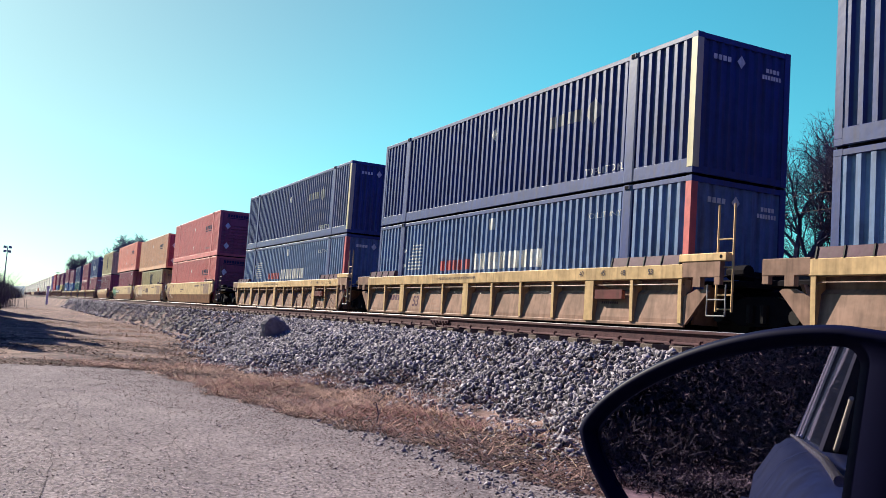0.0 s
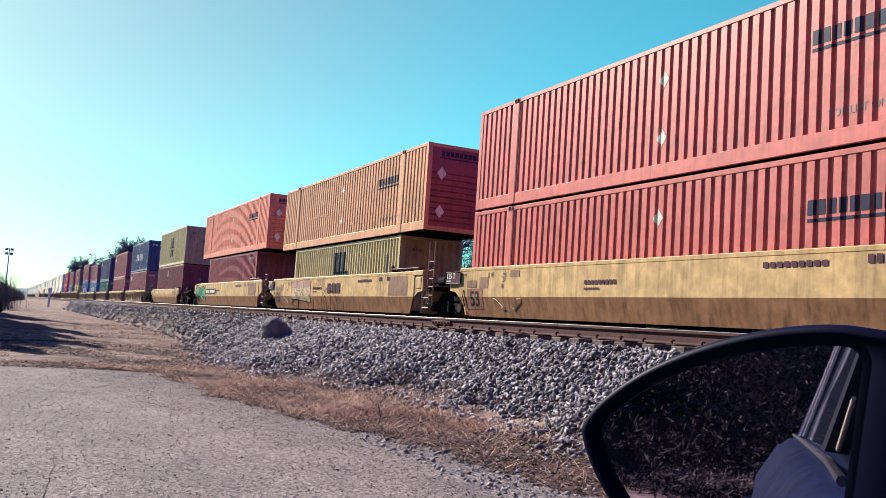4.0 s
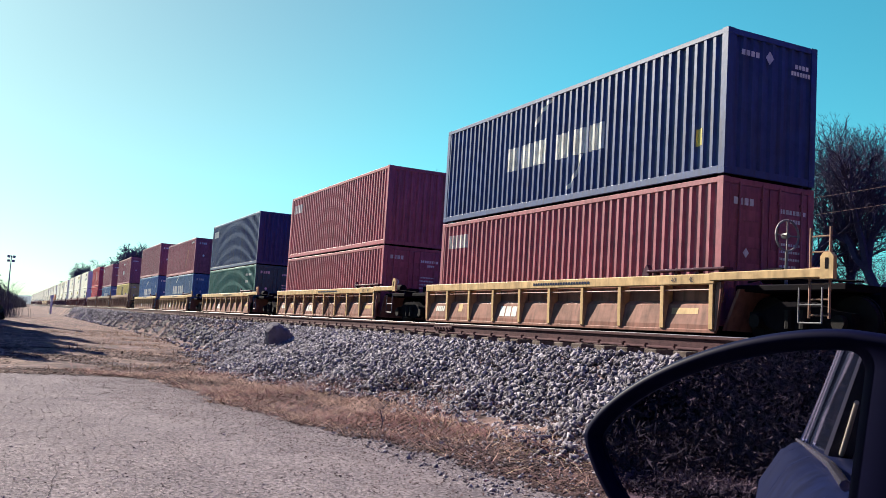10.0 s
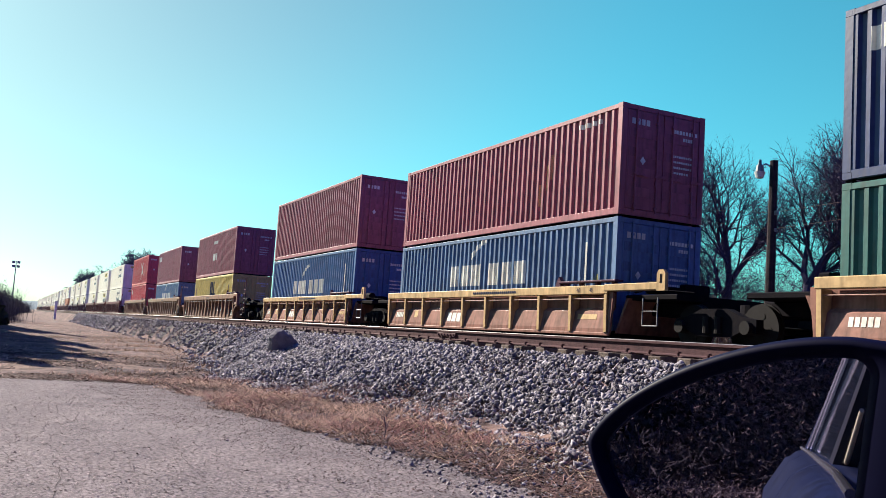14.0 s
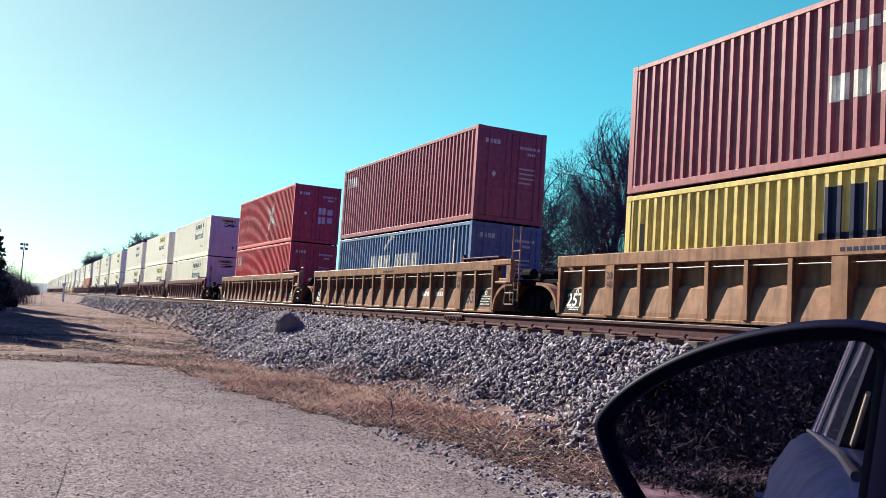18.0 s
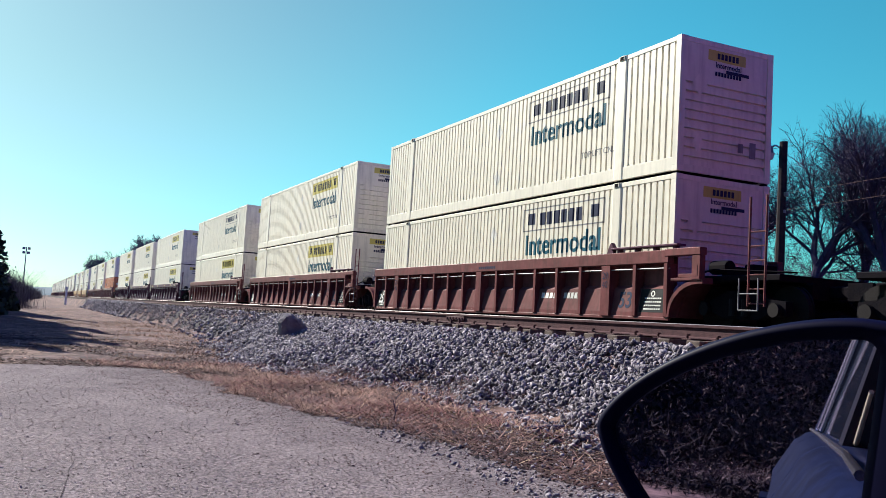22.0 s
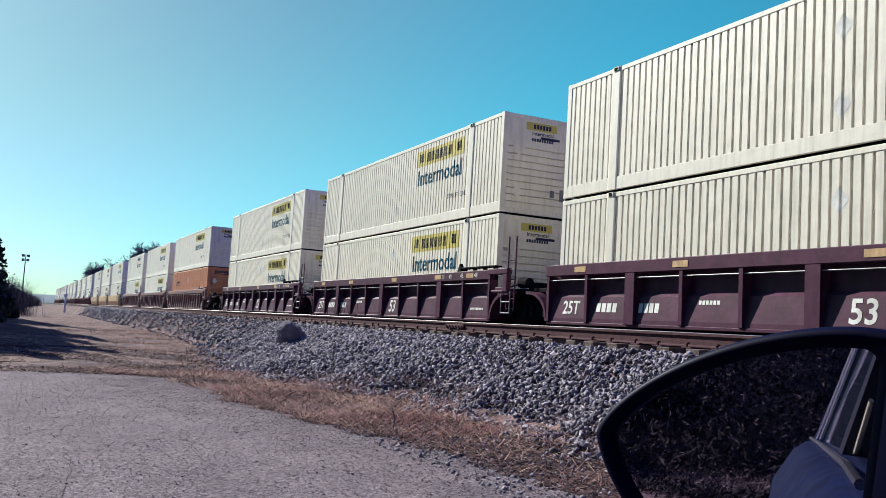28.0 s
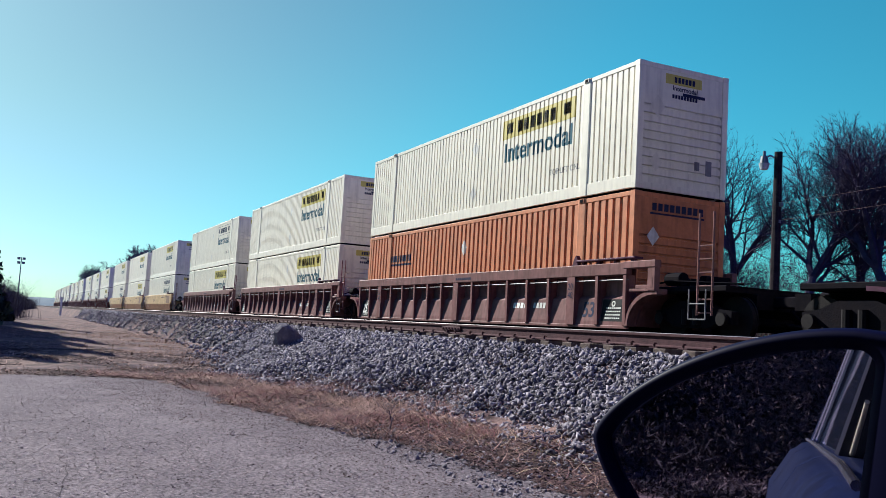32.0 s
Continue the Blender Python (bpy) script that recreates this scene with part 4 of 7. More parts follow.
            arch = [(h + 0.04 + 0.85 * (1 - math.cos(a)), 0.26 + 0.66 * math.sin(a)) for a in [math.pi / 2 * i / 7 for i in range(8)]]
            rim = [(x - 0.05, z + 0.07) for x, z in arch]
            return Shape().prism([(h - 0.06, 0.24)] + rim + [(h + 1.0, 1.0), (h + 1.0, 0.92)] + arch[::-1], -w + 0.03, -w + 0.30).mesh("wheel_arch", mb)
        gm = kept(ek + ("gus",), gusset)
        part(gm.name.split(".")[0], gm, root, m=turn)
        part(gm.name.split(".")[0], kept(ek + ("gus2",), lambda: bpy_mirror(gm)), root, m=turn)
        reach = 0.95 if kind in "DRKE" else ({"A": 1.15, "G": e - 0.3}.get(kind, 0.62))

        def cap():
            s = Shape().box(h - 0.1, h + reach, -w - 0.012, -w + 0.16, top - 0.14, top + 0.015, 0.015)
            if kind == "G":      # an end bracket with a long hole
                a, b, r = h + reach, -w - 0.02, 0.05
                s.prism([(a - 0.02, top - 0.16), (a + 0.24, top - 0.16), (a + 0.24, top + 0.2), (a + 0.18, top + 0.27), (a + 0.04, top + 0.27), (a - 0.02, top + 0.2)], b, b + 0.08)
            return s.mesh("end_cap", mc)
        part("end_cap", kept(ek + ("cap",), cap), root, m=turn)
        if kind == "A":
            part("lashing_hole", kept(ek + ("hole",), lambda: Shape().tube((h + reach - 0.12, -w - 0.016, top - 0.06), (h + reach - 0.12, -w - 0.005, top - 0.06), 0.035, n=12).mesh("lashing_hole", STEEL)), root, m=turn)
        if kind == "G":
            part("bracket_hole", kept(ek + ("hole",), lambda: Shape().box(h + reach + 0.08, h + reach + 0.14, -w - 0.026, -w - 0.015, top + 0.0, top + 0.18, 0.004).mesh("bracket_hole", STEEL)), root, m=turn)
        if kind in "DRKE":
            part("end_post", kept(ek + ("post",), lambda: Shape().box(h + 0.72, h + 0.94, -w + 0.0, -w + 0.14, top - 0.62, top - 0.14, 0.012).box(h + 0.78, h + 0.88, -w - 0.006, -w + 0.01, top - 0.55, top - 0.34).mesh("end_post", mc)), root, m=turn)
            part("end_shelf", kept(ek + ("shelf",), lambda: Shape().box(h + 0.1, h + 0.95, -w + 0.01, -w + 0.34, 0.98, 1.04, 0.01).box(h + 0.3, h + 0.7, -w + 0.02, -w + 0.2, 1.04, 1.12, 0.01).mesh("end_shelf", mc)), root, m=turn)

        def guide():
            s = Shape().box(h - 1.95, h + 0.25, -w + 0.0, -w + 0.24, top + 0.075, top + 0.12, 0.01)
            for k in range(4):
                s.box(h - 1.8 + 0.62 * k, h - 1.7 + 0.62 * k, -w + 0.06, -w + 0.16, top + 0.002, top + 0.078)
            s.prism([(h - 2.12, top), (h - 1.9, top), (h - 1.9, top + 0.14), (h - 1.98, top + 0.24), (h - 2.06, top + 0.14)], -w + 0.02, -w + 0.12)
            return s.mesh("box_guide", STEEL if kind == "E" else PAINT["car_plum"])
        if kind != "A":
            part("box_guide", kept(ek + ("guide",), guide), root, m=turn)
        # walkway steps hanging under the end
        part("step_loop", kept(ek + ("loop",), lambda: Shape().pipe([(h + e - 0.75, -w, 1.0), (h + e - 0.75, -w, 0.42), (h + e - 0.28, -w, 0.42), (h + e - 0.28, -w, 1.0)], 0.014).pipe([(h + e - 0.75, -w, 0.72), (h + e - 0.28, -w, 0.72)], 0.012).mesh("step_loop", PAINT["grey"])), root, m=turn)
        part("brake_cylinder", kept(ek + ("gear",), lambda: Shape().tube((h + 0.6, -0.9, 1.28), (h + 1.05, -0.9, 1.28), 0.14, n=12).mesh("brake_cylinder", STEEL)), root, m=turn)
        part("brake_valve", kept(ek + ("gear2",), lambda: Shape().box(h + 0.5, h + 0.9, -0.6, -0.2, 1.10, 1.32, 0.03).mesh("brake_valve", STEEL)), root, m=turn)
        part("air_tank", kept(ek + ("gear3",), lambda: Shape().box(h + 0.3, h + 0.5, 0.2, 0.9, 1.10, 1.45, 0.03).mesh("air_tank", STEEL)), root, m=turn)
        part("air_hose", kept(ek + ("gear4",), lambda: Shape().pipe([(h + 0.5, -1.2, 1.15), (h + 0.9, -1.15, 1.22), (h + e - 0.2, -0.7, 1.16)], 0.02).mesh("air_hose", STEEL)), root, m=turn)
        if kind != "C" and (outer or (sx > 0 and kind != "G")):
            def ladder():
                zt = 2.5 if top > 1.5 else 2.0
                s = Shape().pipe([(h + e - 0.62, -w + 0.1, 0.5), (h + e - 0.62, -w + 0.1, zt)], 0.022).pipe([(h + e - 0.22, -w + 0.1, 0.5), (h + e - 0.22, -w + 0.1, zt)], 0.022)
                for k in range(6):
                    s.pipe([(h + e - 0.62, -w + 0.1, 0.55 + 0.26 * k), (h + e - 0.22, -w + 0.1, 0.55 + 0.26 * k)], 0.014)
                return s.mesh("ladder", mc if kind == "A" else (mb if kind in "DRKE" else PAINT["car_panel"]))
            part("ladder", kept(ek + ("ladder",), ladder), root, m=turn)
        if outer:
            part("coupler", kept(("coupler",), lambda: Shape().box(0, 0.75, -0.12, 0.12, 0.72, 0.95, 0.03).prism([(0.7, -0.2), (1.05, -0.18), (1.1, 0.02), (0.95, 0.2), (0.7, 0.18)], 0.68, 1.0, "z").pipe([(0.1, 0.35, 0.7), (0.5, 0.35, 0.35), (1.0, 0.3, 0.4)], 0.03).mesh("coupler", STEEL)), root, m=turn @ Matrix.Translation((h + e - 0.1, 0, 0)))
        if kind == "G" and outer and sx > 0:
            ring = [(math.cos(a) * 0.28, math.sin(a) * 0.28) for a in [math.pi * 2 * i / 16 for i in range(17)]]
            part("brake_wheel", kept("bw", lambda: Shape().pipe([(0, a, b) for a, b in ring], 0.02).pipe([(0, -0.28, 0), (0, 0.28, 0)], 0.015).pipe([(0, 0, -0.28), (0, 0, 0.28)], 0.015).tube((-0.1, 0, 0), (0.02, 0, 0), 0.05).tube((0, 0, -0.9), (0, 0, -0.28), 0.03).mesh("brake_wheel", PAINT["grey"])), root, m=pose(h + 1.1, -0.9, 2.0))
    return root


def bpy_mirror(me):
    """A copy of a mesh, mirrored across the middle of the car."""
    c = me.copy()
    for v in c.vertices:
        v.co.y = -v.co.y
    c.flip_normals()
    return c


def bogie():
    root = thing("bogie", "dark grimy two-axle rail bogie under the well cars", "bogie", "bogies of the train")
    frame_out = [(-1.1, 0.36), (-1.1, 0.62), (-0.75, 0.66), (-0.35, 0.82), (0.35, 0.82), (0.75, 0.66), (1.1, 0.62), (1.1, 0.36), (0.8, 0.42), (0.45, 0.28), (-0.45, 0.28), (-0.8, 0.42)]
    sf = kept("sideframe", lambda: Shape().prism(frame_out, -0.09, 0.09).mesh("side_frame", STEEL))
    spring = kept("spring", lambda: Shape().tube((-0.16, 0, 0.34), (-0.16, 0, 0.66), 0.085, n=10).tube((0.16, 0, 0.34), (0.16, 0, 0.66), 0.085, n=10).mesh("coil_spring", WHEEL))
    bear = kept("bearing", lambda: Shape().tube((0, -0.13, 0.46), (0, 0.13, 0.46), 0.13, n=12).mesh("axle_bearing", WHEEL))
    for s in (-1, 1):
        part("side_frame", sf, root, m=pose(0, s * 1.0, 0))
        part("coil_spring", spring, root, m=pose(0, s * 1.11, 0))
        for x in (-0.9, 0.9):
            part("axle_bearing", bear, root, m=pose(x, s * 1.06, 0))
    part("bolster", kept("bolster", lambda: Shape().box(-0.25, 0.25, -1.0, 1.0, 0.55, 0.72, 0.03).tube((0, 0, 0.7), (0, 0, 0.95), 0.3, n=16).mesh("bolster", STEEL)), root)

    def wheelset():
        s = Shape().tube((0, -0.95, 0), (0, 0.95, 0), 0.08, n=10)
        for y in (-0.74, 0.74):
            k = 1 if y > 0 else -1
            s.tube((0, y - k * 0.07, 0), (0, y - k * 0.04, 0), 0.485, n=28).tube((0, y - k * 0.04, 0), (0, y + k * 0.06, 0), 0.46, n=28)
            for i in range(5):
                a = 2 * math.pi * i / 5
                s.tube((0.25 * math.cos(a), y + k * 0.055, 0.25 * math.sin(a)), (0.25 * math.cos(a), y + k * 0.068, 0.25 * math.sin(a)), 0.05, n=8)
        return s.mesh("wheelset", WHEEL)
    for x in (-0.9, 0.9):
        part("wheelset", kept("wheelset", wheelset), root, m=pose(x, 0, 0.46))
    return root


# middle of each unit along the train, kind of car, coupler at front and rear, lower box, upper box, height of the lower box's base
LONG_WHITE = ("53", "white", "freight", "sign_end", "white corrugated intermodal container with a yellow sign panel", "smooth")
LONG_FADED = ("53", "white", "faded_freight", "sign_end", "white corrugated container with faded grey side lettering", "smooth")
LONG_NAVY = ("53", "navy", "navy_long", "blank", "dark navy corrugated container with pale side marks", "long", "navy")
LONG_BLUE = ("53", "blue", "blue_long", "blank", "blue corrugated container with pale bars and red end posts", "long", "navy")
UNITS = [
    (-2.16, "A", True, False, LONG_BLUE, LONG_NAVY, 0.43), (-21.68, "A", False, False, LONG_BLUE, LONG_NAVY, 0.43), (-41.37, "A", False, True, LONG_BLUE, LONG_NAVY, 0.43),
    (-65.13, "B", True, False, ("53", "coral", "haulier", "haulier_end", "coral-red corrugated container with dark sign bars", "wide"), ("53", "coral", "haulier", "haulier_end", "coral-red corrugated container with white diamonds", "wide"), 0.43),
    (-84.81, "B", False, False, ("40s", "yellow", "yellow_line_low", "blank", "faded yellow shipping container under a longer orange one"), ("53", "tan_orange", "haulier", "haulier_end", "sun-bleached orange long container with dark sign bars", "wide"), 0.43),
    (-104.19, "B", False, True, ("40", "brown_red", "scraped", "blank", "dull red shipping container under a longer orange one"), ("53", "red_orange", "haulier", "haulier_end", "red-orange long container with white diamonds", "wide"), 0.43),
    (-126.23, "C", True, True, ("40", "maroon", "patched", "blank", "maroon shipping container with a worn white patch"), ("40", "yellow", "yellow_line", "blank", "pale yellow shipping container with dark blue bars"), 0.43),
    (-146.08, "G", True, False, ("40", "dusk_red", "corner", "door", "red-brown shipping container with small white marks"), ("40", "worn_navy", "french_navy", "blank", "navy shipping container with large white bars"), 0.43),
    (-163.05, "G", False, False, ("40s", "brown_red", "", "door", "red-brown shipping container streaked with rust"), ("40", "brown_red", "corner", "blank", "red-brown shipping container with dented ribs"), 0.37),
    (-181.32, "G", False, False, ("40s", "green", "green_low", "door", "dark green shipping container with white number bars"), ("40", "slate", "corner", "blank", "grey-blue shipping container with worn paint"), 0.37),
    (-199.54, "G", False, False, ("40s", "pale_blue", "french_low", "door", "blue shipping container with large white bars"), ("40s", "dusk_red", "scraped", "door", "red-brown shipping container with scraped paint"), 0.40),
    (-216.42, "G", False, True, ("40", "bright_blue", "french_low", "door", "bright blue shipping container with large white bars"), ("40", "dusk_red", "", "door", "red-brown shipping container with closed doors"), 0.40),
    (-237.93, "D", True, False, ("40s", "bright_yellow", "yellow_line_low", "door", "bright yellow shipping container with dark blue bars"), ("40", "dusk_red", "italic", "door", "dusty maroon shipping container with white bars"), 0.43),
    (-257.65, "D", False, False, ("40s", "pale_blue", "french_low", "door", "pale blue shipping container with large white bars"), ("40", "dusk_red", "corner", "door", "brown shipping container with a small pale sign"), 0.43),
    (-277.40, "D", False, True, ("40", "red", "red_low", "door", "red shipping container with white bars"), ("40", "red", "red_line", "stickered", "red shipping container with a white star-shaped mark"), 0.46),
    (-300.71, "R", True, False, LONG_FADED, LONG_FADED, 0.46), (-320.52, "R", False, False, LONG_WHITE, LONG_WHITE, 0.46), (-340.35, "R", False, True, LONG_WHITE, LONG_FADED, 0.46),
    (-363.75, "E", True, False, LONG_WHITE, LONG_WHITE, 0.46), (-383.19, "E", False, False, LONG_WHITE, LONG_WHITE, 0.46), (-402.85, "E", False, True, LONG_WHITE, LONG_WHITE, 0.46),
    (-426.33, "K", True, False, ("53", "orange", "haulier_low", "haulier_end", "orange corrugated container with dark sign bars", "wide"), LONG_WHITE, 0.46),
    (-446.06, "K", False, False, LONG_WHITE, LONG_WHITE, 0.46), (-465.69, "K", False, True, LONG_WHITE, LONG_FADED, 0.46)]
at = -488.9
for i, k in enumerate("BBBRRRKKKEEEDDD"):
    j = i % 3
    UNITS.append((at, k, j == 0, j == 2, LONG_WHITE if i % 2 else LONG_FADED, LONG_WHITE, 0.46))
    at -= 23.6 if j == 2 else 19.7

made_cars, made_boxes = {}, {}


def once(store, key, make):
    if key in store:
        return copy_thing(store[key], Matrix())
    store[key] = make()
    return store[key]


last_bogie = None
for i, (s, kind, front, rear, low, up, base) in enumerate(UNITS):
    h = CAR_KINDS[kind][2] / 2
    MOVING.append((once(made_cars, (kind, front, rear), lambda: well_car(kind, front, rear)), s, 0.06))
    hl = 2.591 if low[0] == "40s" else 2.896
    MOVING.append((once(made_boxes, low, lambda: container(*low)), s, base - 0.035))
    MOVING.append((once(made_boxes, up, lambda: container(*up)), s, base + hl + 0.021))
    spots = [s + h + 1.55] if front else []
    spots.append(s - h - 1.55 if rear else (s - h + UNITS[i + 1][0] + CAR_KINDS[UNITS[i + 1][1]][2] / 2) / 2)
    for p in spots:
        if last_bogie is None:
            b = last_bogie = bogie()
        else:
            b = copy_thing(last_bogie, Matrix())
        MOVING.append((b, p, RAIL))
        WHEELS.append((b, p))

# graffiti on two of the smooth cars and a sign board on the third
smooth_cars = [ob for ob, s, z in MOVING if ob.name.startswith("well_car")][3:6]
W0 = -1.576


LETTERS = [[(-8.2, 0.86), (-7.92, 1.22), (-8.12, 1.26), (-8.08, 1.45), (-7.44, 1.45), (-7.42, 1.32), (-7.0, 1.30), (-6.94, 0.72), (-7.22, 0.74), (-7.38, 1.0), (-7.5, 0.98), (-7.66, 0.62), (-7.9, 0.62), (-8.02, 0.82), (-8.16, 0.70)],
           [(-6.92, 1.18), (-6.70, 1.30), (-6.40, 1.24), (-6.24, 0.95), (-6.28, 0.50), (-6.6, 0.48), (-6.66, 0.72), (-6.92, 0.72)], [(-6.1, 1.35), (-5.6, 1.40), (-5.2, 1.15), (-5.0, 0.55), (-5.5, 0.5), (-5.7, 0.8), (-6.05, 0.6), (-6.15, 1.0)]]
third = smooth_cars[2]
for k, pts in enumerate(LETTERS):
    part("graffiti", on_flank("graffiti", [(pts, [tuple(range(len(pts)))])], PAINT["graffiti"], W0), third, "green painted graffiti shape")
    part("graffiti_outline", on_flank("graffiti_outline", stroke(pts, 0.07, True), PAINT["black"], W0, 0.011), third, "thick black painted outline")
part("graffiti_outline", on_flank("graffiti_outline", stroke([(-6.72, 1.02), (-6.60, 1.12), (-6.50, 0.98), (-6.58, 0.84), (-6.74, 0.9)], 0.05, True) + stroke([(-7.82, 0.70), (-7.6, 0.42), (-7.42, 0.48), (-7.55, 0.66)], 0.08) + stroke([(-7.35, 0.82), (-7.3, 0.46), (-7.06, 0.44), (-7.08, 0.62)], 0.08), PAINT["black"], W0, 0.013), third)
part("number_board", draped("number_board", [rect(-5.0, -2.0, 0.88, 1.22)], [], PAINT["black"], W0 - 0.004), third, "black board with pale number bars")
part("number_lettering", draped("number_lettering", bars(-4.85, 0.95, 1.1, 0.19, 4) + bars(-3.5, 0.95, 1.3, 0.19, 6), [], PAINT["lettering"], W0 - 0.008), third)
second = smooth_cars[1]
part("car_lettering", draped("car_lettering", bars(-0.2, 0.90, 1.6, 0.38, 3, 0.2), [], PAINT["car_plum"], W0 - 0.006), second)
for k, (u0, u1) in enumerate(((-5.15, -4.35), (-4.35, -3.45), (-3.45, -2.95), (-2.95, -2.45))):
    part("graffiti", on_flank("graffiti", [rect(u0, u1 - 0.01, 1.14, 1.44 + 0.015 * k)], PAINT["pink"], W0), second, "faded pink graffiti band")
    part("graffiti", on_flank("graffiti", [rect(u0, u1 - 0.01, 0.62 - 0.03 * k, 1.14)], PAINT["pale_band"], W0), second, "faded cream graffiti band")
part("graffiti_outline", on_flank("graffiti_outline", stroke([(-5.15, 0.62), (-4.4, 0.64), (-4.0, 0.60), (-3.45, 0.52), (-3.4, 0.58), (-2.46, 0.50), (-2.44, 1.45), (-3.0, 1.49), (-3.45, 1.47), (-4.3, 1.42), (-5.15, 1.38)], 0.016, True) + stroke([(-3.45, 0.55), (-3.45, 1.47)], 0.014) + stroke([(-2.95, 0.55), (-2.95, 1.48)], 0.013)
                             + stroke([(-4.75, 1.1), (-4.1, 0.38), (-4.02, 0.62), (-4.5, 1.2)], 0.016, True) + stroke([(-4.3, 1.0), (-3.75, 1.0)], 0.016) + stroke([(-4.32, 0.64), (-4.32, 1.42)], 0.014), PAINT["car_plum"], W0, 0.011), second, "thin dark painted outline")
part("graffiti_outline", on_flank("graffiti_outline", stroke([(-2.1, 1.28), (-1.9, 1.38), (-1.75, 1.26), (-1.95, 1.16)], 0.016, True) + stroke([(-1.65, 1.2), (-1.45, 1.42), (-1.35, 1.2), (-1.1, 1.4), (-1.0, 1.2), (-0.8, 1.42), (-0.75, 1.18), (-0.45, 1.38)], 0.018) + stroke([(-1.6, 1.44), (-0.3, 1.47)], 0.02) + stroke([(-0.7, 0.9), (-0.5, 1.2), (-0.55, 0.95), (-0.3, 1.1)], 0.018), PAINT["car_umber"], W0, 0.011), second, "thin rust-coloured painted scrawl")

# distance travelled since the start, by seconds
TRAVEL = [(0, 0.0), (1, 12.5), (2, 25.4), (2.5, 31.6), (5, 63.5), (6, 76.55), (7, 89.0), (8, 101.6), (9, 114.2), (10, 127.1), (11, 139.5), (12, 152.2), (13, 164.87), (14, 177.15), (15, 190.45), (15.5, 196.5), (17.5, 221.6), (18, 227.8), (19, 240.8), (20, 253.2), (21, 265.6), (22, 278.1), (23, 290.75), (24, 303.2), (25, 315.75), (25.5, 322.0), (27.5, 346.8), (28, 353.05), (29, 365.4), (30, 377.95), (31, 390.3), (32, 402.5)]


def travel(t):
    for (t0, a), (t1, b) in zip(TRAVEL, TRAVEL[1:]):
        if t <= t1:
            return a + (b - a) * (t - t0) / (t1 - t0)


def motions():
    for ob, s, z in MOVING:
        rows = []
        for t, d in TRAVEL:
            x = s + d
            rows.append((t, pose(x, on_track(x), z, 0, 0, math.degrees(math.atan(BEND * max(min(x, 150), -150))))))
        walk(ob, rows)
    for ob, s in WHEELS:
        near = [k / 30 for k in range(0, 961) if -42 < s + travel(k / 30) < 6]
        if not near:
            continue
        times = sorted({0.0, 32.0, *near})
        for w in ob.children:
            if w.name.startswith("wheelset"):
                x, z = w.location.x, w.location.z
                start = travel(near[0])
                walk(w, [(t, pose(x, 0, z, 0, math.degrees((min(max(travel(t), start), travel(near[-1])) - start) / 0.46), 0)) for t in times])


# ---- ground, road, ballast, track ----
GROUND = -1.12
NEAR = -4.6           # the rusty siding lies this far before the train's track
NEAR_RAIL = 0.13
rng = np.random.default_rng(7)


def toe(x):
    """How near to the camera the ballast reaches, along the track."""
    return np.interp(x, [-400, -60, -38, -23, -17.5, -15.3, -13.2, -12, -10, -7, 300], [6.6, 6.6, 6.4, 5.3, 4.3, 4.75, 5.25, 5.75, 5.6, 5.4, 5.4]) + 0.12 * np.sin(x * 1.9) + 0.08 * np.sin(x * 4.9 + 1)


def land(x, y):
    """Height of the ground: flat by the road, rising with the ballast to the track bed, and falling gently beyond it."""
    off = sway(x)
    t = toe(x)
    k = np.clip((y - off - t) / (7.15 - t), 0, 1)
    up = (k ** 0.9) * (-0.20 - GROUND)
    far = np.clip((y - off - 15.1) / 4.5, 0, 1)
    bumps = 0.035 * np.sin(x * 0.9 + y * 0.6) * np.sin(y * 1.3 - x * 0.31) + 0.02 * np.sin(x * 3.1) * np.cos(y * 2.7)
    verge = np.clip((y - 3.4) / 1.2, 0, 1) + np.clip((-x - 15.5) / 3, 0, 1)
    return GROUND + up - far * 0.35 + bumps * np.clip(verge, 0, 1) * (1 - k)


xs = np.concatenate([-np.geomspace(3500, 62, 26), np.arange(-60, 6, 0.4), np.geomspace(7, 3500, 24)])
ys = np.concatenate([-np.geomspace(3500, 12, 22), np.arange(-11, 20, 0.4), np.geomspace(20.5, 3500, 26)])
gx, gy = np.meshgrid(xs, ys, indexing="ij")
gz = np.where((np.abs(gx) < 600) & (np.abs(gy) < 200), land(gx, gy), GROUND + 0.5)
nx, ny = len(xs), len(ys)
idx = np.arange(nx * ny).reshape(nx, ny)
quads = np.stack([idx[:-1, :-1], idx[1:, :-1], idx[1:, 1:], idx[:-1, 1:]], -1).reshape(-1, 4)
ground = thing("ground", "dry brown grass and bare soil beside the railway", "ground", kind="structure", mesh=fast_mesh("ground", np.stack([gx, gy, gz], -1).reshape(-1, 3), quads, SOIL))
ground.data.shade_smooth()


def verge_line(x):
    """Edge of the asphalt towards the track."""
    return np.interp(x, [-16.3, -15.2, -13, -11.3, -9.9, -8.9, -7.4, -6.5, -5.2, 2, 40], [0.8, 2.6, 2.8, 2.9, 3.05, 3.45, 3.65, 3.85, 3.9, 4.0, 4.0]) + 0.10 * np.sin(x * 2.3) + 0.07 * np.sin(x * 6.1) + 0.05 * np.sin(x * 13.7)


